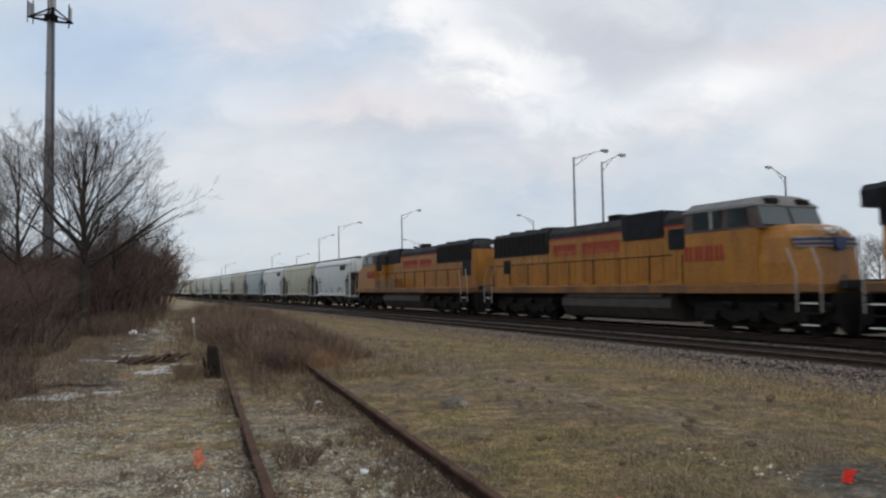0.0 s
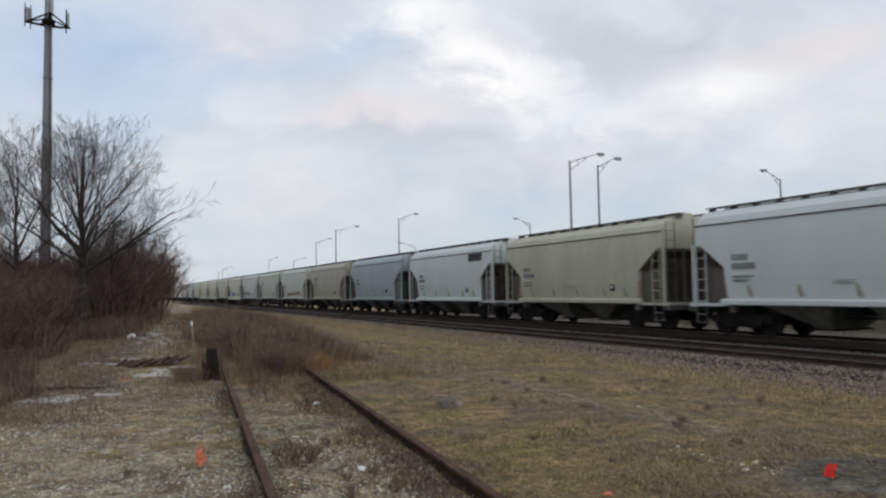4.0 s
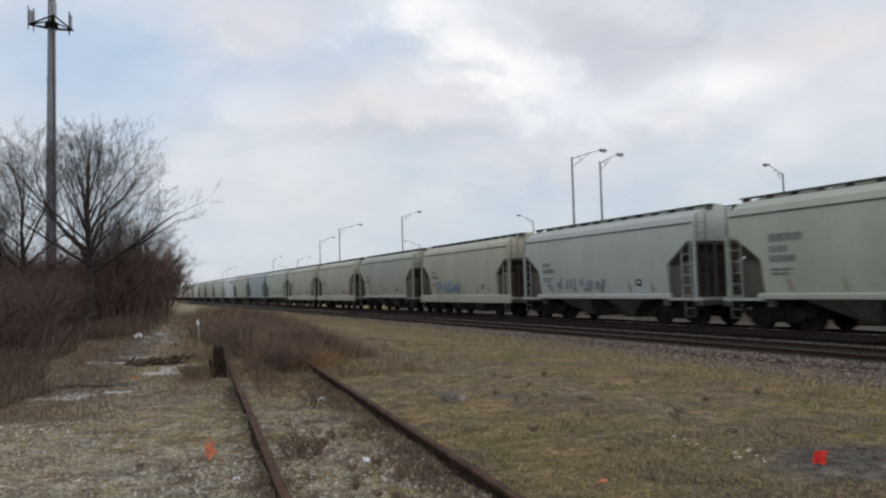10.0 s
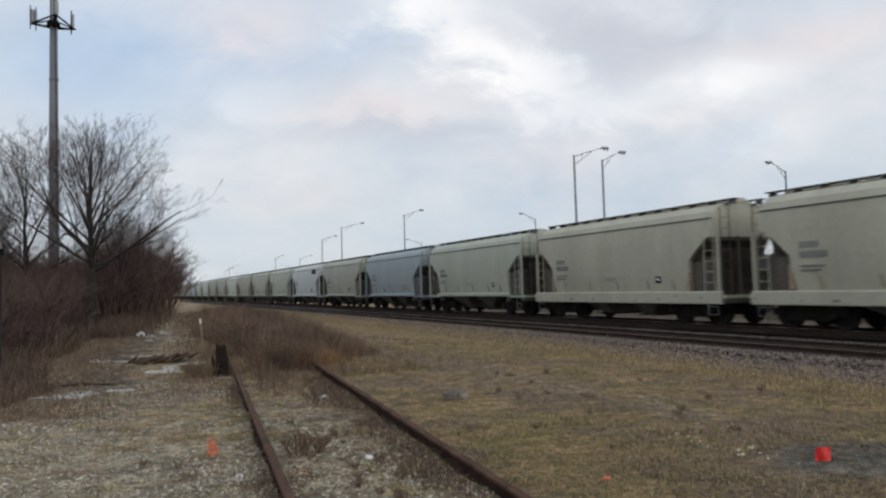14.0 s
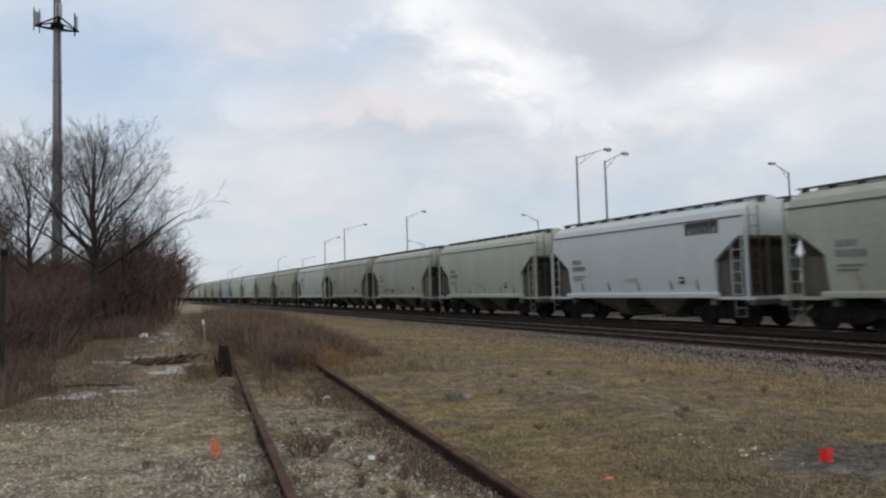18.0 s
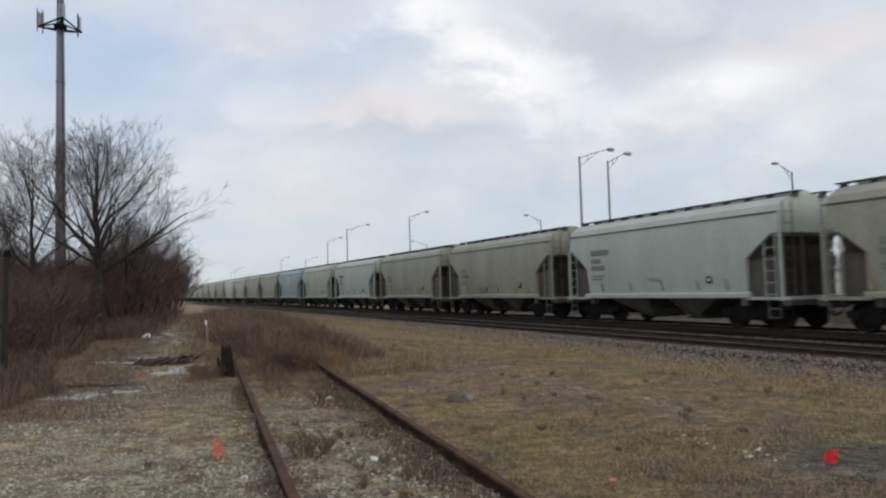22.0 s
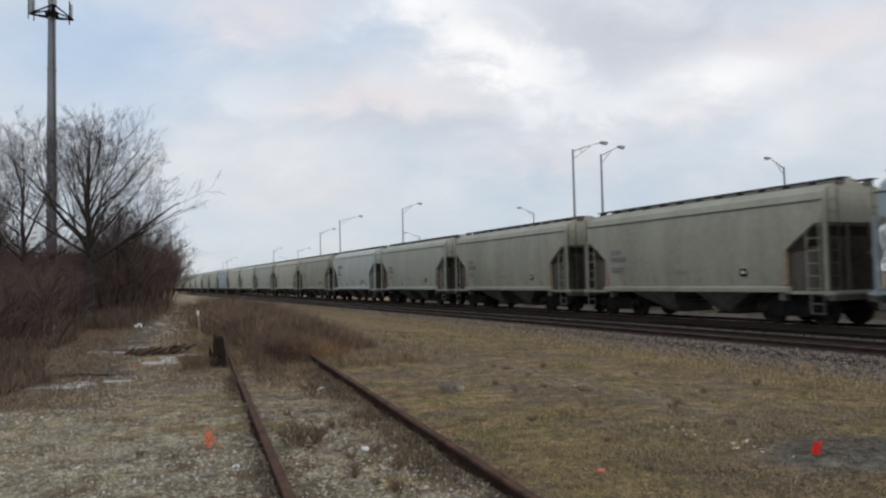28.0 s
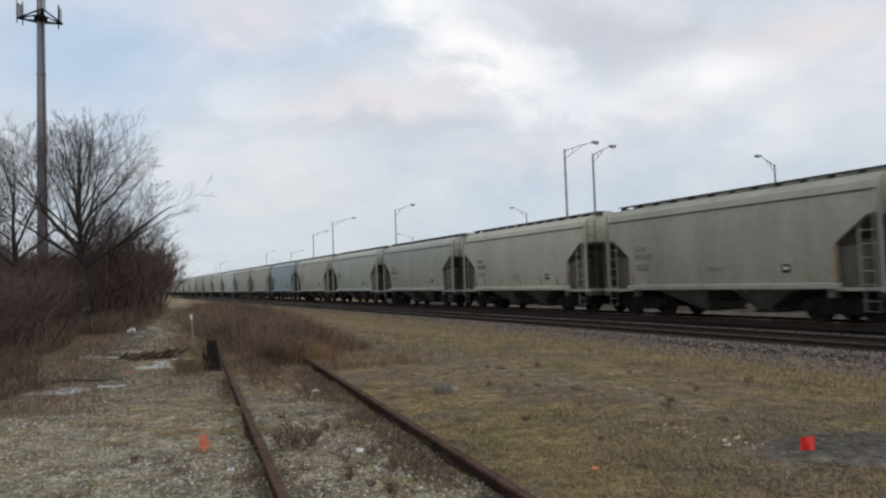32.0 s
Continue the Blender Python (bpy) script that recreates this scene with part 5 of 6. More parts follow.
fx, fy = field_points(150000, 4.2, 11, 0.30)
scatter_blades("straw_grass", fx, fy, exact_z(fx, fy), RNG.uniform(0.012, 0.045, len(fx)), RNG.uniform(0.0012, 0.003, len(fx)) * (1 + fy / 12), M_straw, "short dead straw-coloured grass over the field", "grass", 2.2)
fx, fy = field_points(150000, 4.2, 12, 0.30)
scatter_blades("olive_grass", fx, fy, exact_z(fx, fy), RNG.uniform(0.012, 0.05, len(fx)), RNG.uniform(0.0012, 0.003, len(fx)) * (1 + fy / 12), M_greengrass, "olive winter grass in tufts over the field", "grass", 2.0)
# grass beside and between the siding's rails
n_ = 60000
s_, l_ = 4 + 30 * RNG.random(n_) ** 1.5, RNG.uniform(-5.5, 2.2, n_)
fx, fy = side_to_xy(s_, l_)
keep = (wave(fx * 1.7, fy * 1.7, 21) - 0.55 * np.exp(-((l_ + 2.2) / 0.9) ** 2) + RNG.uniform(-0.45, 0.45, n_) + np.clip((s_ - 9) / 12, -0.25, 0.5) > 0.25)
fx, fy = fx[keep], fy[keep]
scatter_blades("lane_grass", fx, fy, exact_z(fx, fy), RNG.uniform(0.015, 0.06, len(fx)), RNG.uniform(0.0012, 0.0032, len(fx)) * (1 + fy / 12), M_straw, "thin dead grass between gravel patches beside the siding", "grass", 1.5)
# dark low weeds and dirt by the right rail; at the left, blades draw shade
for name_, mid_, wide_, n_ in (("rail_side_weeds", 1.86, 0.17, 9000), ("left_rail_side_weeds", 0.42, 0.10, 3500)):
    s_, l_ = 4.0 + 9.5 * RNG.random(n_) ** 1.3, RNG.normal(mid_, wide_, n_)
    keep = wave(s_ * 3.0, l_ * 2.0, 61) + RNG.uniform(-0.5, 0.5, n_) > -0.1
    fx, fy = side_to_xy(s_[keep], l_[keep])
    scatter_blades(name_, fx, fy, exact_z(fx, fy), RNG.uniform(0.015, 0.09, len(fx)), RNG.uniform(0.0012, 0.003, len(fx)) * (1 + fy / 12), M_darkweed, "low dark dead weeds along the rails, drawing shade at the left one", "weeds", 1.7)
# taller tufts standing out of the short grass
n_ = 2600
ty = 4.8 + 20 * RNG.random(n_) ** 1.4
tx = RNG.uniform(-0.55, 0.62, n_) * ty
q_ = tx * SIDE_ACROSS.x + ty * SIDE_ACROSS.y
keep = (tx * ACROSS.x + ty * ACROSS.y < 11.2) & ((q_ > 2.3) | (RNG.random(n_) < 0.22)) & (((tx - 3.65) / 1.1) ** 2 + ((ty - 6.3) / 0.85) ** 2 > 1) & (wave(tx * 1.1, ty * 1.1, 41) + RNG.uniform(-0.35, 0.35, n_) > 0.12)
tx, ty = np.repeat(tx[keep], 22), np.repeat(ty[keep], 22)
tx, ty = tx + RNG.normal(0, 0.07, len(tx)), ty + RNG.normal(0, 0.07, len(tx))
tone = np.repeat(RNG.integers(0, 3, len(tx) // 22), 22)
for sel, mat_, name_, label_ in ((tone == 0, M_straw, "straw_tufts", "pale tufts of dead grass standing in the field"), (tone == 1, M_greengrass, "olive_tufts", "olive tufts of winter grass standing in the field"), (tone == 2, M_brush, "brown_tufts", "brown tufts of dry weeds standing in the field")):
    m_ = int(sel.sum())
    scatter_blades(name_, tx[sel], ty[sel], exact_z(tx[sel], ty[sel]), RNG.uniform(0.02, 0.11, m_), RNG.uniform(0.0012, 0.003, m_) * (1 + ty[sel] / 12), mat_, label_, "grass", 1.9)
# fuzzy dry weeds at the near right, beside the old asphalt
n_ = 2100
ty = 4.7 + 4.2 * RNG.random(n_)
tx = RNG.uniform(0.06, 0.50, n_) * ty
keep = (wave(tx * 1.6, ty * 1.6, 44) + RNG.uniform(-0.3, 0.3, n_) > 0.28) & (((tx - 3.65) / 1.15) ** 2 + ((ty - 6.3) / 0.9) ** 2 > 1)
tx, ty = np.repeat(tx[keep], 16), np.repeat(ty[keep], 16)
tx, ty = tx + RNG.normal(0, 0.06, len(tx)), ty + RNG.normal(0, 0.06, len(tx))
scatter_blades("dry_weeds", tx, ty, exact_z(tx, ty), RNG.uniform(0.02, 0.10, len(tx)), RNG.uniform(0.0010, 0.0022, len(tx)) * (1 + ty / 12), M_dryweed, "fuzzy brown dry weeds beside the old asphalt", "grass", 1.9)
# fringe along the ballast toe
n_ = 46000
s_ = -2 + 80 * RNG.random(n_) ** 1.5
l_ = 10.5 + 1.7 * np.clip((s_ - 6) / 18, 0, 1) + RNG.normal(0, 0.75, n_)
fx, fy = main_to_xy(s_, l_)
scatter_blades("ballast_edge_grass", fx, fy, np.maximum(exact_z(fx, fy), np.interp(l_, [11.2, 12.7, 13.6, 14.5], [-0.26, -0.30, -0.165, -0.165])), RNG.uniform(0.03, 0.14, n_), RNG.uniform(0.002, 0.004, n_) * (1 + fy / 18), M_straw, "taller dead grass along the foot of the ballast", "grass", 1.7)


def scatter_flakes(name, x, y, size, mat, label):
    """Curled flat bits lying on the ground."""
    n_ = len(x)
    z = exact_z(x, y)
    a = RNG.uniform(0, 6.28, n_)
    ca, sa = np.cos(a), np.sin(a)
    pts = []
    for u, w, h in ((-1, -0.5, 0.15), (1, -0.45, 0.0), (1.1, 0.5, 0.35), (-0.9, 0.45, 0.05)):
        u_, w_ = u * size * RNG.uniform(0.7, 1.3, n_), w * size * RNG.uniform(0.7, 1.3, n_)
        pts.append(np.stack([x + u_ * ca - w_ * sa, y + u_ * sa + w_ * ca, z + 0.004 + h * size * RNG.uniform(0.5, 1.8, n_)], 1))
    k = np.arange(n_) * 4
    return bulk(name, np.stack(pts, 1).reshape(-1, 3).tolist(), np.stack([k, k + 1, k + 2, k + 3], 1).tolist(), mat, label, "litter")


n_ = 30000
ly = 4.5 + 16 * RNG.random(n_) ** 1.5
lx = RNG.uniform(-0.62, 0.62, n_) * ly
keep = (wave(lx * 2.6, ly * 2.6, 33) + RNG.uniform(-0.6, 0.6, n_) > np.where(lx * SIDE_ACROSS.x + ly * SIDE_ACROSS.y < 0.4, 0.85, 0.27)) & (lx * ACROSS.x + ly * ACROSS.y < 11)
lx, ly = lx[keep], ly[keep]
scatter_flakes("leaf_litter", lx, ly, RNG.uniform(0.008, 0.028, len(lx)), M_litter, "dry brown leaf litter and bark scraps on the ground")

# ---- woody growth ----
def grow(origin, height, trunk, seed, limbs=20, fork=0.3, lean=(0, 0), spread=0.75):
    """A bare tree: a leader with limbs rising from it into a round crown, side branches and twigs. Two Shapes: wood and fine twigs."""
    rng = random.Random(seed)
    wood, fine = Shape(), Shape()

    def limb(p, way, length, r, level):
        n_ = (6, 4, 3, 3)[level]
        pts, rad, ways = [p], [r], [way]
        w = way.copy()
        for i in range(n_):
            w = (w + Vector((rng.gauss(0, 0.10), rng.gauss(0, 0.10), (0.14, 0.07, 0.02, 0.0)[level] * (1 - w.z) + rng.gauss(0, 0.05)))).normalized()
            pts.append(pts[-1] + w * (length / n_))
            rad.append(max(0.0042, r * (1 - 0.8 * (i + 1) / n_)))
            ways.append(w)
        (wood if level < 1 else fine).tube(pts, rad, 6 if level < 1 else 3, caps=False)
        if level >= 3:
            return
        kids = (8, 5, 3)[level]
        for k in range(kids):
            f_ = 0.16 + 0.80 * (k + rng.random()) / kids
            j = min(n_ - 1, int(f_ * n_))
            q = pts[j].lerp(pts[j + 1], f_ * n_ - j)
            side = ways[j + 1].cross(Vector((rng.gauss(0, 1), rng.gauss(0, 1), rng.gauss(0, 1)))).normalized()
            nw = (ways[j + 1] * 0.8 + side * rng.uniform(0.35, 0.75) + Vector((0, 0, 0.12))).normalized()
            limb(q, nw, length * rng.uniform(0.40, 0.66) * (1.2 - 0.6 * f_), max(0.0048, rad[j] * rng.uniform(0.36, 0.52)), level + 1)

    base = Vector(origin)
    lead = [base + Vector((lean[0] * h + 0.05 * math.sin(h * 1.1 + seed), lean[1] * h + 0.04 * math.cos(h * 0.9 + seed), h)) for h in (0, height * 0.12, height * 0.3, height * 0.5, height * 0.7, height * 0.88)]
    wood.tube(lead, [trunk * 1.3, trunk, trunk * 0.8, trunk * 0.42, trunk * 0.22, 0.012], 9, caps=False)
    centre, wide, tall = base.z + 0.53 * height, spread * 0.60 * height, 0.38 * height
    for k in range(limbs):
        g = k / (limbs - 1)
        a = k * 2.4 + rng.uniform(-0.35, 0.35)
        h = (fork + (0.62 - fork) * g ** 1.1) * height
        j = max(i for i in range(len(lead) - 1) if lead[i].z - base.z <= h + 1e-6)
        u = (h - (lead[j].z - base.z)) / (lead[j + 1].z - lead[j].z)
        p = lead[j].lerp(lead[j + 1], min(1.0, u))
        up = radians(20 + 58 * g ** 0.8 + rng.uniform(-8, 8))
        way = Vector((math.cos(a) * math.cos(up), math.sin(a) * math.cos(up), math.sin(up)))
        reach = 0.3
        while reach < height and (reach * math.cos(up) / wide) ** 2 + ((p.z + reach * math.sin(up) - centre) / tall) ** 2 < 1:
            reach += 0.1
        limb(p, way, reach * rng.uniform(0.82, 1.04), trunk * (0.36 - 0.20 * g) * rng.uniform(0.8, 1.1), 0)
    return wood, fine


def bare_tree(x, y, height, trunk, seed, label, limbs=20, fork=0.3, lean=(0, 0), spread=0.75):
    z = ground_z(x, y)
    t_ = thing("bare_tree", label, "tree", pose(x, y, z), "bare trees by the lane")
    wood, fine = grow((0, 0, -0.1), height, trunk, seed, limbs, fork, lean, spread)
    part("trunk", wood, M_bark, t_)
    part("crown", fine, M_crown, t_, "crown of fine bare twigs")
    return t_


bare_tree(-15.2, 31.1, 9.6, 0.21, 5, "tall bare deciduous tree with a dark trunk beside the lane", 28, 0.28, (0.0, 0), 0.76)
bare_tree(-20.2, 35.0, 10.2, 0.16, 12, "bare deciduous tree with many fine twigs behind the brush", 16, 0.26, (-0.02, 0), 0.9)
bare_tree(-23.9, 37.5, 7.8, 0.14, 23, "bare deciduous tree with many fine twigs behind the brush", 12, 0.25, (0.03, 0), 0.9)
bare_tree(-17.4, 38.5, 6.6, 0.10, 31, "slim bare tree at the edge of the thicket", 14, 0.25, (0.04, 0), 0.8)
bare_tree(-20.2, 47.0, 6.8, 0.10, 37, "slim bare tree leaning out over the lane", 14, 0.25, (0.05, 0), 0.9)
bare_tree(-27.5, 45.0, 8.2, 0.13, 41, "slim bare tree at the edge of the thicket", 14, 0.22, (0.0, 0), 0.8)


def shrub_mesh(seed, height, stems, twig=3):
    rng = random.Random(seed)
    fine = Shape()
    for k in range(stems):
        a, r = rng.uniform(0, 6.28), rng.uniform(0, 0.5) * height * 0.4

        def shoot(p, way, length, rad, level):
            pts, w = [p], way.copy()
            for i in range(3):
                w = (w + Vector((rng.gauss(0, 0.16), rng.gauss(0, 0.16), 0.05))).normalized()
                pts.append(pts[-1] + w * length / 3)
            fine.tube(pts, [rad, rad * 0.85, rad * 0.7, rad * 0.4], 3, caps=False)
            if level < 3:
                for j in range(twig):
                    q = pts[1].lerp(pts[3], rng.random())
                    side = Vector((rng.gauss(0, 1), rng.gauss(0, 1), rng.gauss(0.3, 0.4))).normalized()
                    shoot(q, (w * 0.5 + side * 0.55).normalized(), length * rng.uniform(0.45, 0.7), rad * 0.55, level + 1)

        out = Vector((math.cos(a) * 0.35, math.sin(a) * 0.35, 1)).normalized()
        shoot(Vector((math.cos(a) * r, math.sin(a) * r, -0.05)), out, height * rng.uniform(0.42, 0.6), 0.012 + 0.005 * height, 0)
    return fine


SHRUBS = [shrub_mesh(40 + i, 5.0, 16, 4).mesh("stems", M_twig) for i in range(4)]
rs = random.Random(77)
for i in range(68):
    y = 35 + 48 * (i / 67) ** 1.15 + rs.uniform(-1, 1)
    x = -0.352 * y - (3.1 if y < 55 else 2.0) - (rs.random() ** 1.2) * (7 + 0.14 * y)
    sh_ = thing("bare_shrub", "dense reddish-brown leafless thicket shrub beside the lane", "shrub", pose(x, y, ground_z(x, y), 0, 0, rs.uniform(0, 360)), "thicket shrubs")
    k = rs.uniform(0.75, 1.25) * (0.85 if y < 40 else 1.15)
    sh_.scale = (k * 0.9, k * 0.9, k)
    part("crown", SHRUBS[i % 4], M_twig, sh_)
# low shrubs near the lane's left edge
for i in range(54):
    y = 16 + 20 * rs.random()
    x = -0.44 * y - 2.6 - rs.random() * (1.0 + 0.22 * y)
    sh_ = thing("bare_shrub", "low tangled leafless shrub among dead weeds", "shrub", pose(x, y, ground_z(x, y), 0, 0, rs.uniform(0, 360)), "low brush")
    k = rs.uniform(0.3, 0.62) * (0.6 + 0.02 * y)
    sh_.scale = (k * 1.1, k * 1.1, k)
    part("crown", SHRUBS[i % 4], M_twig, sh_)


# tall dead weeds left of the lane
n_ = 48000
wy = 10.5 + 36 * RNG.random(n_) ** 1.2
wx = -0.40 * wy - 2.3 - RNG.random(n_) ** 1.3 * (1.5 + 0.35 * wy) + 0.5 * wave(wy * 1.1, wy * 0.3, 5)
keep = (wave(wx * 1.3, wy * 1.3, 8) + RNG.uniform(-0.8, 0.8, n_) > -0.3)
wx, wy = wx[keep], wy[keep]
deep = np.clip((-0.40 * wy - 2.3 - wx) / 2.5, 0, 1)
mixed = wave(wx * 2.1, wy * 2.1, 51) + RNG.uniform(-0.6, 0.6, len(wx)) > 0.35
tall = RNG.uniform(0.10, 0.36, len(wx)) + deep * RNG.uniform(0.2, 1.1, len(wx))
for sel, mat_, name_, label_ in ((~mixed, M_darkweed, "tall_dead_weeds", "tall brown dead weeds massed left of the lane"), (mixed, M_brush, "tall_straw_weeds", "tall straw-brown dead weeds among darker brush")):
    scatter_blades(name_, wx[sel], wy[sel], exact_z(wx[sel], wy[sel]), tall[sel], RNG.uniform(0.003, 0.007, int(sel.sum())) * (1 + wy[sel] / 40), mat_, label_, "weeds", 0.75)
n_ = 20000
wy = 9.5 + 32 * RNG.random(n_) ** 1.3
wx = -0.40 * wy - 1.9 + RNG.normal(0, 0.75, n_)
scatter_blades("lane_edge_straw", wx, wy, exact_z(wx, wy), RNG.uniform(0.03, 0.16, n_), RNG.uniform(0.002, 0.004, n_) * (1 + wy / 40), M_brush, "brown dead grass along the edge of the lane", "weeds", 1.5)

# brush at the thicket's foot
n_ = 9000
wy = 27 + 36 * RNG.random(n_) ** 1.1
wx = -0.352 * wy - 3.2 + RNG.normal(0, 0.7, n_)
scatter_blades("thicket_foot_weeds", wx, wy, exact_z(wx, wy), RNG.uniform(0.15, 0.95, n_), RNG.uniform(0.003, 0.007, n_) * (1 + wy / 40), M_darkweed, "dark dead weeds at the foot of the thicket", "weeds", 0.6)
# low brown grass closing in on the far lane
n_ = 9000
s_ = 19 + 45 * RNG.random(n_) ** 1.2
l_ = -3.1 + 2.9 * RNG.random(n_)
keep = np.abs(l_ + 1.75 + 0.25 * wave(s_, s_ * 0.3, 6)) > 0.75 * np.clip((44 - s_) / 20, 0.1, 1) + RNG.normal(0, 0.2, n_)
wx, wy = side_to_xy(s_[keep], l_[keep])
scatter_blades("far_lane_grass", wx, wy, exact_z(wx, wy), RNG.uniform(0.04, 0.20, len(wx)), RNG.uniform(0.003, 0.006, len(wx)) * (1 + wy / 40), M_brush, "low brown dead grass growing into the lane", "weeds", 1.0)
# dead brush grown over the siding
n_ = 76000
s_ = 11.2 + 44 * RNG.random(n_) ** 1.3
l_ = RNG.uniform(-0.6, 4.6, n_) + 0.25 * (s_ - 14) * RNG.random(n_) * 0.3
keep = (l_ > 0.75 + np.clip((19 - s_) * 0.12, -1.6, 0.1)) & (l_ < 1.9 + np.clip((s_ - 13.0) * 0.34, 0, 1.9) + 0.9 * wave(s_ * 2, l_ * 2, 9)) & (RNG.random(len(s_)) < np.clip((s_ - 10.6) / 3.6, 0.1, 1))
keep &= (s_ > 16.8) | (l_ < 1.35)
s_, l_ = s_[keep], l_[keep]
wx, wy = side_to_xy(s_, l_)
rise = np.clip((s_ - 12.4) / 6.0, 0.12, 1) * np.clip((4.9 - l_) / 2.2, 0.25, 1) * (1 + 0.3 * wave(s_ * 1.5, l_ * 1.5, 14))
scatter_blades("siding_brush", wx, wy, exact_z(wx, wy), rise * RNG.uniform(0.15, 1.0, len(wx)) ** 1.0, RNG.uniform(0.0025, 0.006, len(wx)) * (1 + wy / 30), M_midweed, "dark brown dead brush grown over the siding", "weeds", 1.1)
n_ = 6000
s_, l_ = 13.6 + 14 * RNG.random(n_) ** 1.6, RNG.normal(2.9, 1.3, n_)
wx, wy = side_to_xy(s_, l_)
scatter_blades("siding_edge_grass", wx, wy, exact_z(wx, wy), RNG.uniform(0.04, 0.22, n_), RNG.uniform(0.002, 0.004, n_) * (1 + wy / 30), M_brush, "rust-tinged dead grass at the edge of the brush", "weeds", 1.0)
for i in range(34):
    s = 14.6 + 23 * rs.random() ** 1.2
    l = rs.uniform(0.9, 2.1 + min(1.1, (s - 15) * 0.3))
    x, y = side_to_xy(s, l)
    sh_ = thing("bare_shrub", "small dark brown dead bush growing over the siding", "shrub", pose(x, y, ground_z(x, y), 0, 0, rs.uniform(0, 360)), "bushes on the siding")
    k = rs.uniform(0.15, 0.215) * (0.75 if s < 18 else 1)
    sh_.scale = (k * 1.5, k * 1.5, k)
    cr_ = part("crown", SHRUBS[i % 4], M_twig, sh_)
    cr_.material_slots[0].link = "OBJECT"
    cr_.material_slots[0].material = M_midweed if i % 3 else M_twig
for x, y, k, w in ((-4.65, 15.0, 0.13, 0.7), (-4.95, 15.6, 0.14, 0.8), (-4.45, 14.5, 0.12, 0.6), (-5.5, 16.4, 0.10, 0.9)):
    sh_ = thing("bare_shrub", "brown dead bush against the rusty rail", "shrub", pose(x, y, ground_z(x, y), 0, 0, rs.uniform(0, 360)), "bushes on the siding")
    sh_.scale = (k * w, k * w, k)
    cr_ = part("crown", SHRUBS[1], M_twig, sh_)
    cr_.material_slots[0].link = "OBJECT"
    cr_.material_slots[0].material = M_brush
WEEDS = [shrub_mesh(90 + i, 0.42, 9, 3) for i in range(3)]
WEED_MESHES = [w_.mesh("stalks", M_brush) for w_ in WEEDS]
for i in range(30):
    if i < 14:
        s, l = rs.uniform(5.2, 9.5), rs.uniform(0.75, 1.9)
        x, y = side_to_xy(s, l)
    elif i < 16:
        s, l = rs.uniform(5, 8), rs.uniform(-2.4, 0.3)
        x, y = side_to_xy(s, l)
    else:
        y = 5.5 + 9 * rs.random()
        x = rs.uniform(0.06, 0.5) * y
    wd = thing("dead_weed", "small branching dead weed stalk in the gravel", "weed", pose(x, y, ground_z(x, y), 0, 0, rs.uniform(0, 360)), "dead weeds near the siding")
    k = rs.uniform(0.2, 0.5)
    wd.scale = (k, k, k * 0.8)
    part("crown", WEED_MESHES[i % 3], M_brush, wd)
for x, y, k in ((-1.45, 7.1, 1.0), (-1.32, 7.25, 0.8), (-1.9, 10.3, 0.9)):
    wd = thing("dead_weed", "bushy dead weed between the rails", "weed", pose(x, y, ground_z(x, y), 0, 0, rs.uniform(0, 360)), "dead weeds near the siding")
    wd.scale = (k, k, k * 0.9)
    part("crown", WEED_MESHES[0], M_brush, wd)

# ---- cell tower ----
def cell_tower():
    x, y = -31.85, 58.9
    z = ground_z(x, y) + 0.35
    tw = thing("cell_tower", "grey steel monopole mast with a triangular antenna platform", "mast", pose(x, y, z))
    part("mast", Shape().tube([(0, 0, -0.6), (0, 0, 8), (0, 0, 16), (0, 0, 27.5)], [0.46, 0.41, 0.35, 0.27], 14, caps=True), M_tower, tw, smooth=True)
    for q in range(5):
        part("flange", Shape().tube([(0, 0, 4.2 + q * 5.0), (0, 0, 4.32 + q * 5.0)], 0.465 - q * 0.03, 14), M_tower, tw)
    hub = part("platform", Shape().tube([(0, 0, 23.7), (0, 0, 24.1)], 0.5, 12), M_black, tw)
    cor = [(2.0 * math.cos(a), 2.0 * math.sin(a)) for a in (radians(176), radians(302), radians(64))]
    for i in range(3):
        (ax, ay), (bx_, by_) = cor[i], cor[(i + 1) % 3]
        part("platform_beam", Shape().tube([(ax, ay, 24.1), (bx_, by_, 24.1)], 0.07, 6), M_black, tw)
        part("platform_arm", Shape().tube([(0, 0, 23.6), (ax * 0.95, ay * 0.95, 24.1)], 0.09, 6).tube([(0, 0, 24.3), (ax, ay, 24.1)], 0.06, 6), M_black, tw)
        for f_ in (0.06, 0.9):
            px, py = ax + (bx_ - ax) * f_, ay + (by_ - ay) * f_
            an = part("antenna", Shape().soft_box(-0.13, 0.13, -0.08, 0.08, 24.1, 25.3, 0.03), M_pole, tw, "pale antenna panel", at=pose(px, py, 0, 0, 0, rs.uniform(0, 180)))
            part("bracket", Shape().tube([(0, 0, 23.6), (0, 0, 25.6)], 0.04, 6), M_black, an, at=pose(0.0, 0.14, 0))
    for q in range(1):
        part("feed_cable", Shape().tube([(0.5 * math.cos(q), -0.5 * abs(math.sin(q)) - 0.3, 0), (0.3 * math.cos(q), -0.32, 23.8)], 0.03, 5), M_black, tw)


cell_tower()


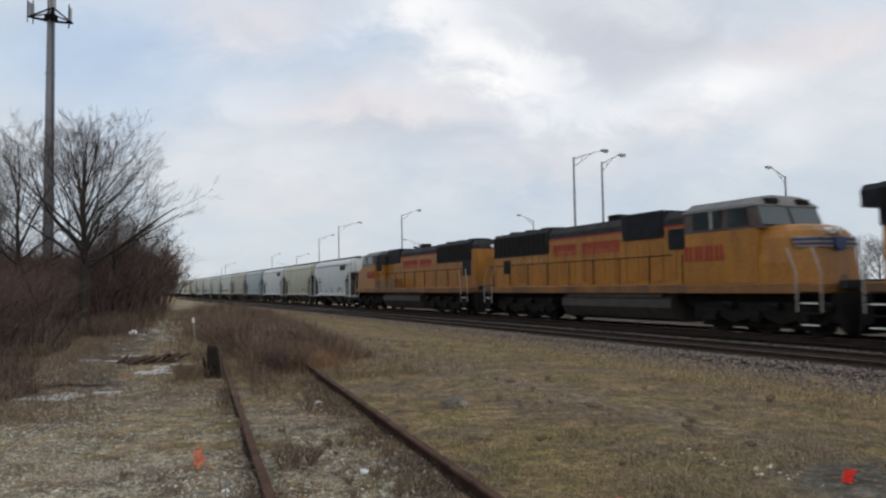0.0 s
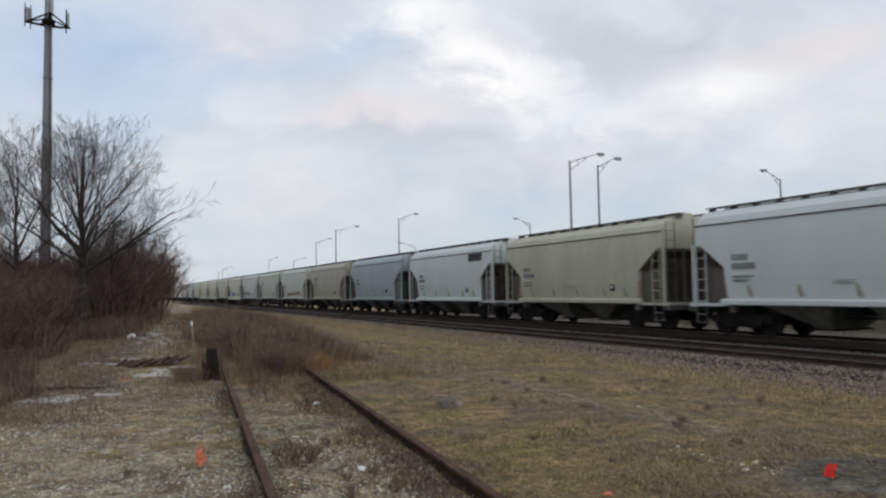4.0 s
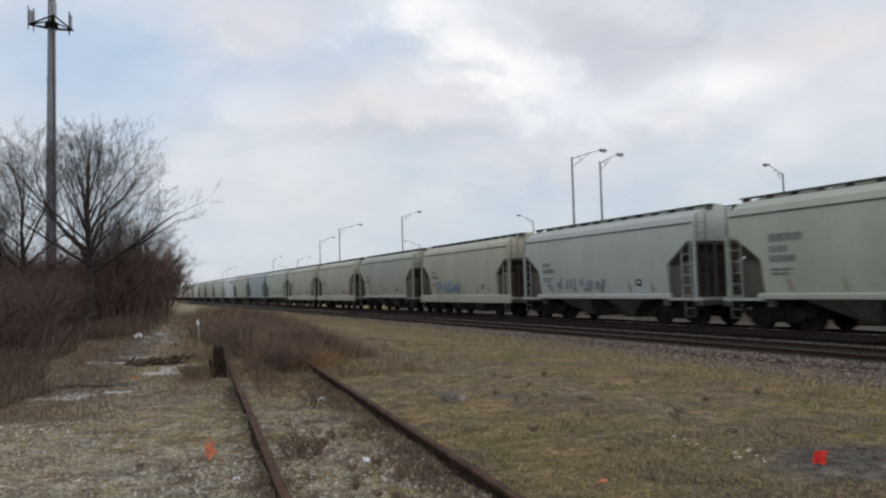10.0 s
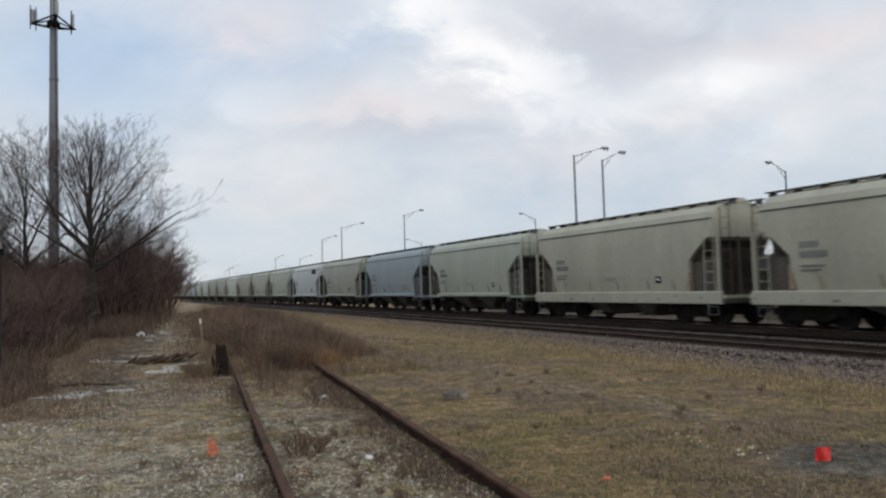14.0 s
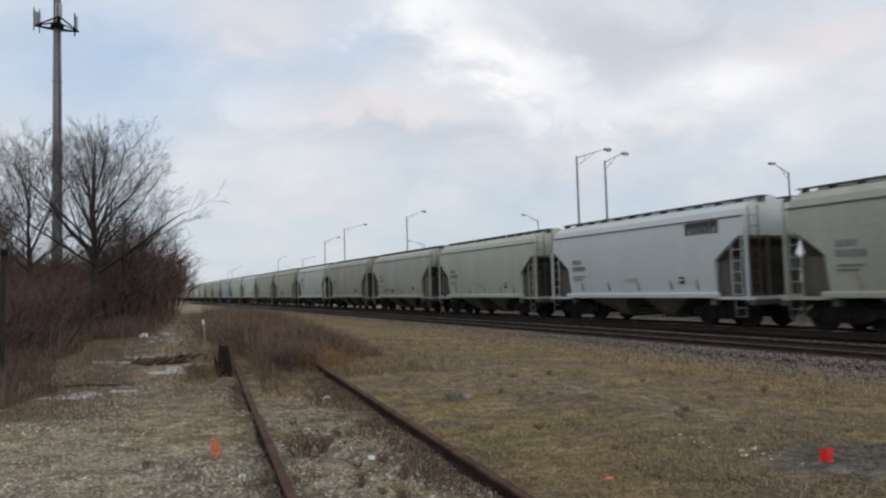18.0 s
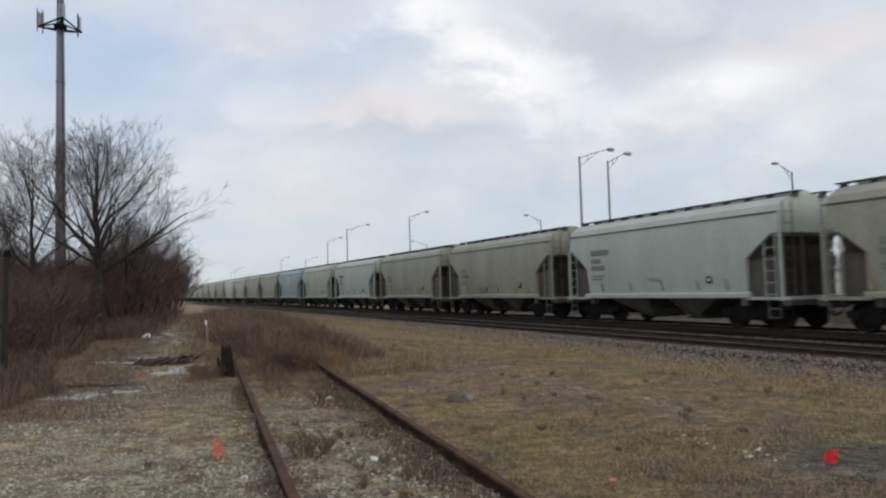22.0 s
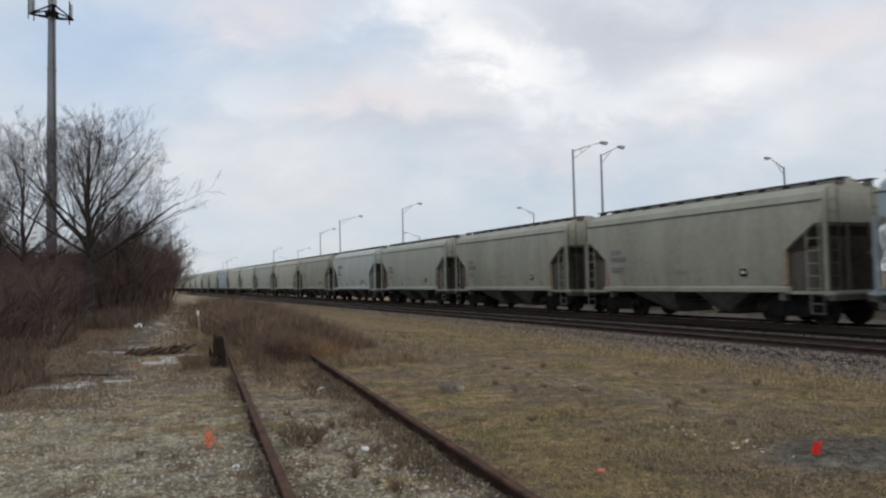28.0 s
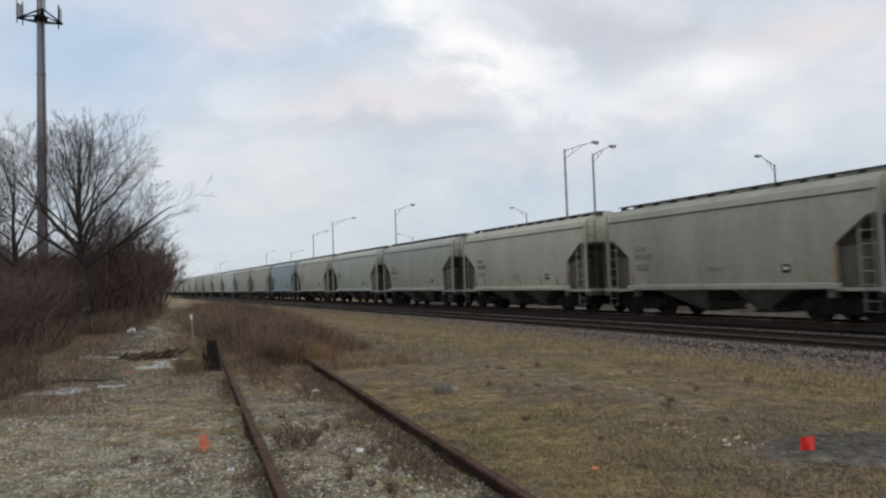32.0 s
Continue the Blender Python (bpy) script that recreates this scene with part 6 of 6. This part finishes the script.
# ---- highway lamps, barrier and far trees ----
def street_lamp(x, y, reach, h=12.0):
    """A tapered pole with a trussed arm; reach is along the highway's cross direction, positive away from the railway."""
    z = -0.1
    lp = thing("street_lamp", "galvanised highway lamp post with a long bracket arm", "street lamp", pose(x, y, z, 0, 0, math.degrees(MAIN_TURN)), "highway lamps")
    part("pole", Shape().tube([(0, 0, -0.5), (0, 0, h * 0.5), (0, 0, h - 0.4 + 0.1)], [0.13, 0.11, 0.085], 8), M_pole, lp)
    part("base_flange", Shape().tube([(0, 0, -0.02), (0, 0, 0.1)], 0.25, 10), M_pole, lp)
    arm = Shape().tube([(0, 0, h - 0.45), (reach * 0.4, 0, h - 0.05), (reach, 0, h + 0.45)], [0.045, 0.04, 0.03], 6)
    arm.tube([(0, 0, h - 1.1), (reach * 0.3, 0, h - 0.55), (reach * 0.62, 0, h + 0.1)], 0.026, 6)
    arm.tube([(reach * 0.28, 0, h - 0.6), (reach * 0.28, 0, h - 0.14)], 0.025, 5)
    part("arm", arm, M_pole, lp)
    d_ = 1 if reach > 0 else -1
    hd = part("lamp_head", Shape().loft([(h + 0.36, [(reach - 0.1 * d_, -0.12), (reach + 0.55 * d_, -0.16), (reach + 0.55 * d_, 0.16), (reach - 0.1 * d_, 0.12)]), (h + 0.46, [(reach - 0.1 * d_, -0.14), (reach + 0.6 * d_, -0.18), (reach + 0.6 * d_, 0.18), (reach - 0.1 * d_, 0.14)]), (h + 0.56, [(reach, -0.07), (reach + 0.45 * d_, -0.1), (reach + 0.6 * d_, 0.1), (reach, 0.07)])]), M_pole, lp, "cobra-head lamp")
    part("lens", Shape().loft([(h + 0.27, [(reach + 0.2 * d_, -0.08), (reach + 0.6 * d_, -0.08), (reach + 0.6 * d_, 0.08), (reach + 0.2 * d_, 0.08)]), (h + 0.36, [(reach + 0.1 * d_, -0.12), (reach + 0.5 * d_, -0.12), (reach + 0.5 * d_, 0.12), (reach + 0.1 * d_, 0.12)])]), M_lampglass, hd)


for x, y, reach in ((11.0, 59.1, 2.9), (13.9, 61.7, 1.9), (33.4, 69.6, -1.9), (14.6, 113.1, -2.3), (-5.4, 101.4, 2.4), (-5.0, 166.4, -3.2), (-16.7, 118.7, 3.6), (-24.6, 146.4, 2.6),
                    (-45.1, 226.3, 6.0), (-51.7, 221.8, 2.0), (-64.0, 300.0, -5.0), (-87.6, 294.4, 5.0), (-100.0, 330.0, 5.0), (-112.0, 400.0, 5.0), (-118.0, 420.0, -5.0), (-150.0, 480.0, 6.0)):
    street_lamp(x, y, max(-3.2, min(3.4, reach)), 12.5 if 0 < x < 14 and y < 70 else 12.2)

BAR = Shape().prism([(-0.30, -0.9), (0.30, -0.9), (0.30, -0.6), (0.12, -0.3), (0.09, 0.32), (-0.09, 0.32), (-0.12, -0.3), (-0.30, -0.6)], "x", -1.98, 1.98).mesh("concrete_barrier", M_concrete)
for i in range(22):
    s = -14 + i * 4.0
    p_ = main_place(s, 27.5)
    b_ = new("concrete_barrier", BAR)
    b_.matrix_basis = pose(p_.x, p_.y, -0.05, 0, 0, math.degrees(MAIN_TURN) + 90)
    tagged(b_, "pale weathered concrete barrier segment behind the railway", "barrier", "barrier segments")
for i in range(30):
    s = -30 + i * 7 + rs.uniform(-2, 2)
    l = 70 + rs.uniform(-4, 14)
    p_ = main_place(s, l)
    sh_ = thing("bare_shrub", "grey-brown leafless trees beyond the highway", "tree", pose(p_.x, p_.y, -0.8, 0, 0, rs.uniform(0, 360)), "far trees")
    k = rs.uniform(0.7, 1.0) * (1.75 if s < 25 else 0.75)
    sh_.scale = (k * 1.2, k * 1.2, k)
    part("crown", SHRUBS[i % 4], M_twig, sh_)

for x, y, h, seed in ((68, 112, 10.0, 51), (75, 116, 11.0, 52), (71.5, 124, 10.5, 53), (82, 121, 11.5, 54), (64.5, 118, 8.5, 55)):
    t_ = thing("bare_tree", "grey leafless tree standing far beyond the highway", "tree", pose(x, y, -1.0), "far trees")
    wood_, fine_ = grow((0, 0, -0.1), h, 0.16, seed, 16, 0.2, (0, 0), 0.9)
    part("trunk", wood_, M_farwood, t_)
    part("crown", fine_, M_farwood, t_, "crown of grey bare twigs")

# ---- small things on the ground ----
def on(x, y, lift=0.0, rz=0.0):
    return pose(x, y, ground_z(x, y) + lift, 0, 0, rz)


stake = thing("survey_stake", "pale wooden survey stake beside the lane", "stake", on(-7.45, 22.2))
part("post", Shape().soft_box(-0.025, 0.025, -0.02, 0.02, -0.1, 0.82, 0.01), M_stakewood, stake, at=pose(0, 0, 0, 0, -5, 0))
part("cap_paint", Shape().box(-0.028, 0.028, -0.023, 0.023, 0.68, 0.83), M_paper, stake, "white painted top", at=pose(0, 0, 0, 0, -5, 0))

flag = thing("marker_flag", "red plastic marker flag on a thin wire stake", "flag", on(3.21, 6.26))
flag.scale = (0.66, 0.66, 0.66)
part("wire", Shape().tube([(0.22, -0.03, -0.03), (0.08, 0, 0.05), (-0.06, 0, 0.17)], 0.004, 5), M_black, flag)
cl = Shape()
grid = [(i, j) for j in range(5) for i in range(6)]
cl.add([(-0.10 + 0.036 * i + 0.012 * j - 0.02, 0.02 * math.sin(i * 1.3 + j * 0.6), -0.005 + 0.042 * j + 0.008 * math.sin(i * 1.1)) for i, j in grid], [(j * 6 + i, j * 6 + i + 1, (j + 1) * 6 + i + 1, (j + 1) * 6 + i) for j in range(4) for i in range(5)])
cloth = part("cloth", cl, M_flag, flag, "crumpled red square")
cloth.modifiers.new("thickness", "SOLIDIFY").thickness = 0.003

flag2 = thing("marker_flag", "small faded orange marker flag lying on the grass", "flag", on(1.26, 5.9, 0.03, 20))
part("cloth", Shape().prism([(-0.05, 0.0), (0.02, 0.045), (0.05, 0.01), (0.0, -0.035)], "z", 0.0, 0.012), M_orange, flag2)


def chips(cx, cy, n_, size, mat, seed):
    rng = random.Random(seed)
    sh = Shape()
    for i in range(n_):
        a = rng.gauss(0, 1), rng.gauss(0, 1)
        x, y = cx + a[0] * size[0] + a[1] * size[2], cy + a[1] * size[1]
        z = ground_z(x, y)
        r = rng.uniform(0.006, 0.02)
        k = rng.uniform(0, 1)
        poly = [(x + r * math.cos(k + w) * rng.uniform(0.7, 1.3), y + r * math.sin(k + w) * rng.uniform(0.7, 1.3)) for w in (0, 1.2, 2.4, 3.7, 5.0)]
        sh.prism(poly, "z", z - 0.01, z + 0.014 + 0.012 * rng.random())
    return sh


single("orange_paint_mark", chips(-2.47, 7.62, 64, (0.022, 0.24, -0.075), M_orange, 5), M_orange, "sprayed orange survey mark on the gravel", "paint mark", kind="stuff")
single("orange_paint_mark", chips(-6.2, 14.6, 16, (0.10, 0.12, 0.0), M_orange, 6), M_orange, "faint orange survey mark on the lane", "paint mark", kind="stuff")


def rock(name, x, y, size, seed, mat, label, category, group="", flat=0.5):
    rng = random.Random(seed)
    b = bmesh.new()
    bmesh.ops.create_icosphere(b, subdivisions=2, radius=1.0)
    for v in b.verts:
        k = 1 + 0.35 * noise.noise(v.co * 1.4 + Vector((seed, 0, 0))) + 0.12 * noise.noise(v.co * 4 + Vector((0, seed, 0)))
        v.co = Vector((v.co.x * size[0], v.co.y * size[1], v.co.z * size[2])) * k
    me = bpy.data.meshes.new(name)
    b.to_mesh(me)
    b.free()
    me.materials.append(mat)
    ob = new(name, me)
    ob.matrix_basis = on(x, y, size[2] * 0.35, rng.uniform(0, 180))
    return tagged(ob, label, category, group)


rock("stone", 0.10, 10.4, (0.20, 0.13, 0.10), 3, M_rubble, "grey lump of broken concrete in the grass", "stone")
rock("stone", 0.22, 10.4, (0.09, 0.08, 0.06), 4, M_stone, "small grey stone in the grass", "stone")
rock("litter", -0.76, 6.95, (0.07, 0.045, 0.02), 5, M_paper, "crumpled white litter between the rails", "litter", "white litter")
rock("litter", -1.83, 6.36, (0.04, 0.03, 0.02), 6, M_paper, "crumpled white litter beside the rail", "litter", "white litter")
rock("litter", -11.9, 28.3, (0.17, 0.15, 0.13), 7, M_paper, "white paper bag at the lane's edge", "litter", "white litter")
rock("litter", -1.88, 10.75, (0.13, 0.06, 0.035), 8, M_slab, "grey plastic scrap between the rails", "litter", "white litter")
for i in range(14):
    s, l = rs.uniform(5, 13), rs.uniform(-3.5, 2.0)
    x, y = side_to_xy(s, l)
    rock("stone", x, y, (rs.uniform(0.012, 0.03), rs.uniform(0.012, 0.022), 0.012), 20 + i, M_gravel, "pale stone lying in the gravel", "stone", "loose stones")
for i in range(12):
    y = rs.uniform(5.8, 14)
    x = y * rs.uniform(0.1, 0.55)
    if x * ACROSS.x + y * ACROSS.y < 10.8:
        rock("stone", x, y, (rs.uniform(0.015, 0.035), rs.uniform(0.015, 0.03), 0.015), 60 + i, M_stone, "pale stone lying in the dry grass", "stone", "loose stones")
rock("old_tie", 6.95, 13.99, (0.36, 0.15, 0.10), 9, M_tanwood, "rotten brown piece of tie at the ballast's foot", "timber")


def slab(x, y, sx, sy, seed, mat, label, rz, top=0.03):
    rng = random.Random(seed)
    poly = []
    for i in range(14):
        a = 2 * math.pi * i / 14
        r = rng.uniform(0.7, 1.1)
        poly.append((math.cos(a) * sx * r, math.sin(a) * sy * r))
    return single("broken_slab", Shape().prism(poly, "z", -0.06, top), mat, label, "slab", on(x, y, 0.0, rz), "broken slabs", smooth=False)


for i in range(54):
    cx, cy, sx, sy = ((-6.07, 11.7, 0.28, 0.16), (-8.35, 17.75, 0.3, 0.3), (-5.95, 16.2, 0.25, 0.3), (-9.6, 26.0, 0.4, 1.0), (-5.85, 15.0, 0.3, 0.2), (-11.6, 29.5, 0.5, 1.5))[i % 6]
    slab(cx + rs.gauss(0, sx), cy + rs.gauss(0, sy), rs.uniform(0.10, 0.30), rs.uniform(0.06, 0.20), 100 + i, M_slab, "flat grey fragment of broken pavement in the lane", rs.uniform(-35, 35), 0.018)
for i in range(26):
    x, y = -6.75 + rs.gauss(0, 0.38), 17.5 + rs.gauss(0, 0.28)
    lg = single("rotten_log", Shape().tube([(-0.22, 0, 0.02), (0.0, 0.05, 0.10), (0.2, 0, 0.16)], [0.03, 0.045, 0.025], 7), M_darklog, "broken rotten wood in a heap on the lane", "timber", on(x, y, 0.0, rs.uniform(-50, 50)), "heap of rotten wood")
    lg.scale = (rs.uniform(0.6, 1.2),) * 3

# pale stones along the edge of the old asphalt
for i in range(20):
    k = rs.random() ** 0.8
    x = 2.5 + 0.55 * k ** 1.3 + rs.gauss(0, 0.10)
    y = 7.55 - 1.5 * k + rs.gauss(0, 0.12)
    sz = 0.007 + 0.02 * rs.random() ** 2
    rock("stone", x, y, (sz * rs.uniform(1, 1.7), sz, sz * 0.6), 140 + i, M_gravel if i % 3 else M_stone, "pale stone at the edge of old asphalt", "stone", "loose stones")
for x, y, sx in ((3.48, 7.53, 0.13), (3.04, 7.74, 0.08), (1.98, 10.21, 0.15), (1.12, 13.01, 0.14)):
    rock("earth_clod", x, y, (sx, sx * 0.6, 0.035), int(x * 10), M_rotwood, "dark clod of earth in the dry grass", "earth")

for ax, ay, bx_, by_, m_ in ((2.30, 7.50, 2.78, 6.35, 34), (2.70, 10.20, 3.35, 9.70, 16), (5.2, 16.2, 5.8, 15.6, 6)):
    for i in range(m_):
        k = rs.random()
        sz = 0.005 + 0.012 * rs.random() ** 2
        rock("stone", ax + (bx_ - ax) * k + rs.gauss(0, 0.07), ay + (by_ - ay) * k + rs.gauss(0, 0.07), (sz * rs.uniform(1, 1.9), sz, sz * 0.5), 240 + i + m_, M_gravel if i % 2 else M_stone, "pale limestone chip on the trodden strip", "stone", "loose stones")

# upright stump of a creosoted tie against the rusty rail, with a pale board end at its foot
stump = thing("tie_stump", "black creosoted timber stump standing against the rusty rail", "timber", on(-4.28, 13.9))
part("post", Shape().loft([(-0.1, ring(0.12, 0.10, 0.02)), (0.30, ring(0.11, 0.09, 0.02)), (0.56, ring(0.09, 0.075, 0.02)), (0.60, ring(0.06, 0.05, 0.02))]), M_tarwood, stump, at=pose(0, 0, 0, 0, -4, 12))
for dx, hgt, tilt in ((-0.06, 0.64, -3), (-0.12, 0.40, -9)):
    part("splinter", Shape().loft([(-0.1, ring(0.04, 0.03, 0.008)), (hgt * 0.7, ring(0.035, 0.026, 0.008)), (hgt, ring(0.01, 0.008, 0.002))]), M_tarwood, stump, at=pose(dx, -0.07, 0, 0, tilt, 20))
for x, y, k in ((-4.42, 13.72, 0.075), (-4.78, 13.75, 0.085), (-4.95, 13.9, 0.075), (-4.66, 13.6, 0.075)):
    sh_ = thing("bare_shrub", "brown dead bush against the timber stump", "shrub", pose(x, y, ground_z(x, y), 0, 0, rs.uniform(0, 360)), "bushes on the siding")
    sh_.scale = (k, k, k)
    cr_ = part("crown", SHRUBS[2], M_twig, sh_)
    cr_.material_slots[0].link = "OBJECT"
    cr_.material_slots[0].material = M_brush
n_ = 3600
ox, oy = -4.65 + RNG.normal(0, 0.42, n_), 13.9 + RNG.normal(0, 1.3, n_)
ox = ox - 0.33 * (oy - 13.9)
scatter_blades("stump_grass", ox, oy, exact_z(ox, oy), RNG.uniform(0.02, 0.09, n_), RNG.uniform(0.002, 0.004, n_), M_brush, "brown dead grass round the timber stump", "weeds", 0.9)
n_ = 2600
s_, l_ = 12.0 + RNG.random(n_) * 4.5, RNG.uniform(0.8, 2.0, n_)
ox, oy = side_to_xy(s_, l_)
scatter_blades("rail_grass", ox, oy, exact_z(ox, oy), RNG.uniform(0.02, 0.13, n_), RNG.uniform(0.002, 0.004, n_), M_brush, "brown dead grass between the rusty rails", "weeds", 1.0)
single("board", Shape().soft_box(-0.16, 0.16, -0.03, 0.03, 0, 0.035, 0.008), M_stakewood, "pale weathered board end lying by the stump", "timber", on(-4.12, 13.35, 0.0, 8))

# rust-orange tuft where the right rail leaves the brush
n_ = 3600
ox, oy = -3.25 + RNG.normal(0, 0.38, n_), 16.0 + RNG.normal(0, 0.5, n_)
scatter_blades("rust_orange_grass", ox, oy, exact_z(ox, oy), RNG.uniform(0.1, 0.55, n_), RNG.uniform(0.002, 0.005, n_), M_rustgrass, "rust-orange dead grass beside the siding", "weeds", 0.8)

# the lane: damp earth, a long fallen branch, pale broken sticks in the brush
single("fallen_branch", Shape().tube([(-0.45, 0, 0.03), (-0.1, 0.05, 0.045), (0.25, -0.04, 0.03), (0.5, 0.03, 0.02)], [0.02, 0.024, 0.018, 0.008], 6), M_bark, "dark fallen branch lying across the lane's edge", "branch", on(-6.4, 12.95, 0.0, 8), "fallen branches")
rock("earth_clod", -6.7, 17.5, (0.42, 0.24, 0.10), 35, M_rotwood, "dark reddish lump of rotten wood and earth on the lane", "earth")
rock("earth_clod", -6.35, 17.35, (0.22, 0.16, 0.08), 36, M_earth, "small dark lump of earth on the lane", "earth")
for x, y, ang, tilt, ln in ((-13.2, 24.0, 30, 35, 0.9), (-12.4, 22.5, 110, 50, 1.0), (-14.0, 25.5, 10, 20, 0.9), (-10.6, 18.2, 70, 62, 0.9)):
    st = single("broken_stick", Shape().tube([(0, 0, -0.05), (ln * 0.5, 0.04, 0), (ln, 0, 0.03)], [0.020, 0.016, 0.008], 5), M_farwood, "grey broken stick leaning in the brush", "branch", pose(x, y, ground_z(x, y) + 0.05, 0, -tilt, ang), "broken sticks")

post = thing("fence_post", "dark weathered wooden post with a black cap in the brush", "post", on(-8.62, 13.95))
part("shaft", Shape().tube([(0, 0, -0.3), (0, 0, 1.3), (0.03, 0, 2.45)], [0.06, 0.055, 0.05], 9), M_bark, post)
part("cap", Shape().tube([(0.03, 0, 2.45), (0.03, 0, 2.58)], [0.075, 0.06], 9), M_black, post)


def shed(x, y, rz):
    h = thing("shed", "low white clad shed beyond the highway", "building", pose(x, y, -0.9, 0, 0, rz))
    for sx in (-1, 1):
        part("side_wall", Shape().box(sx * 5.0 - 0.1, sx * 5.0 + 0.1, -3.0, 3.0, 0, 3.3), M_siding, h)
        part("gable", Shape().prism([(-3.1, 3.3), (3.1, 3.3), (0, 4.7)], "x", sx * 5.0 - 0.1, sx * 5.0 + 0.1), M_siding, h)
        part("roof_slope", Shape().prism([(0, 4.74), (0, 4.90), (sx * 3.5, 3.30), (sx * 3.5, 3.14)], "x", -5.3, 5.3), M_roofgrey, h, "grey roof slope")
    front = part("front_wall", Shape().box(-4.9, 4.9, -3.1, -2.9, 0, 3.3), M_siding, h)
    part("back_wall", Shape().box(-4.9, 4.9, 2.9, 3.1, 0, 3.3), M_siding, h)
    for i in range(16):
        part("clad_rib", Shape().box(-4.8 + i * 0.62, -4.74 + i * 0.62, -3.13, -3.1, 0.02, 3.25), M_siding, front)
    dr = part("door", Shape().box(-0.5, 0.5, -3.16, -3.1, 0.02, 2.1), M_tank, front)
    part("door_handle", Shape().tube([(0.35, -3.2, 1.05), (0.35, -3.16, 1.05)], 0.04, 6), M_galv, dr)
    for x_ in (-3.0, 2.8):
        w_ = part("window", Shape().box(x_ - 0.6, x_ + 0.6, -3.15, -3.1, 1.2, 2.2), M_glassdark, front)
        part("frame", Shape().box(x_ - 0.66, x_ + 0.66, -3.17, -3.11, 1.14, 1.2), M_whitepaint, w_)


shed(39.5, 85.3, 10)

# ---- what moves ----
# seconds and the place along the line of the first car's leading corner post; the train comes towards the eye
ROLL = [(0.0, 57.7), (3.0, 20.3), (6.0, -18.0), (9.0, -56.8), (13.0, -108.35), (17.0, -160.0), (21.0, -211.7), (25.0, -263.6), (28.0, -302.4), (32.0, -354.9)]
CORNER = 5.6


def train_pose(s, turned=False):
    return pose(*main_place(s, MAIN_OFF, RAIL_Z), 0, 0, HEADING + (180 if turned else 0))


def spin(radius, place, back=False):
    """The rows of a rolling wheelset, one a frame, in the space of its truck."""
    pts = [(t, -s / radius * (-1 if back else 1)) for t, s in ROLL]
    rows = []
    for i in range(32 * FPS + 1):
        rows.append((i / FPS, place @ Matrix.Rotation(ramp_value(i / FPS, pts), 4, "Y")))
    return rows


def roll_wheels(things, radius, back=False):
    """Alike wheelsets that sit at the same place on their trucks turn by one and the same action."""
    made = {}
    for top in things:
        for ob in top.children_recursive:
            if ob.name.split(".")[0] != "wheelset":
                continue
            place = ob.matrix_basis.copy()
            key = round(place.translation.x, 3)
            if key not in made:
                walk(ob, spin(radius, place, back))
                made[key] = ob.animation_data
            else:
                ob.rotation_mode = "QUATERNION"
                ob.animation_data_create()
                ob.animation_data.action = made[key].action
                ob.animation_data.action_slot = made[key].action_slot


def flutter():
    """The flag's cloth turns and dips about its wire in the wind."""
    rows = []
    for i in range(129):
        t = i / 4
        gust = math.sin(t * 2.1) + 0.7 * math.sin(t * 4.7 + 1.0) + 0.5 * math.sin(t * 8.3 + 2.0)
        rows.append((t, pose(-0.04, 0, 0.01, 4 * gust, 9 * math.sin(t * 3.1) + 5 * gust, 16 * gust) @ pose(0.04, 0, 0)))
    walk(cloth, rows)


def motions():
    flutter()
    for k, car in enumerate(CARS):
        walk(car, [(t, train_pose(s + CORNER + k * CAR)) for t, s in ROLL])
    first = CORNER - CAR / 2 - 11.1
    for eng, s0, back in ((ENGINE_2, first + 0.65, True), (ENGINE, first - 22.15, False), (ENGINE_3, first - 43.3, False)):
        walk(eng, [(t, train_pose(s + s0, back)) for t, s in ROLL])
    roll_wheels(CARS, 0.457)
    roll_wheels([ENGINE, ENGINE_3], 0.51)
    roll_wheels([ENGINE_2], 0.51, True)


motions()
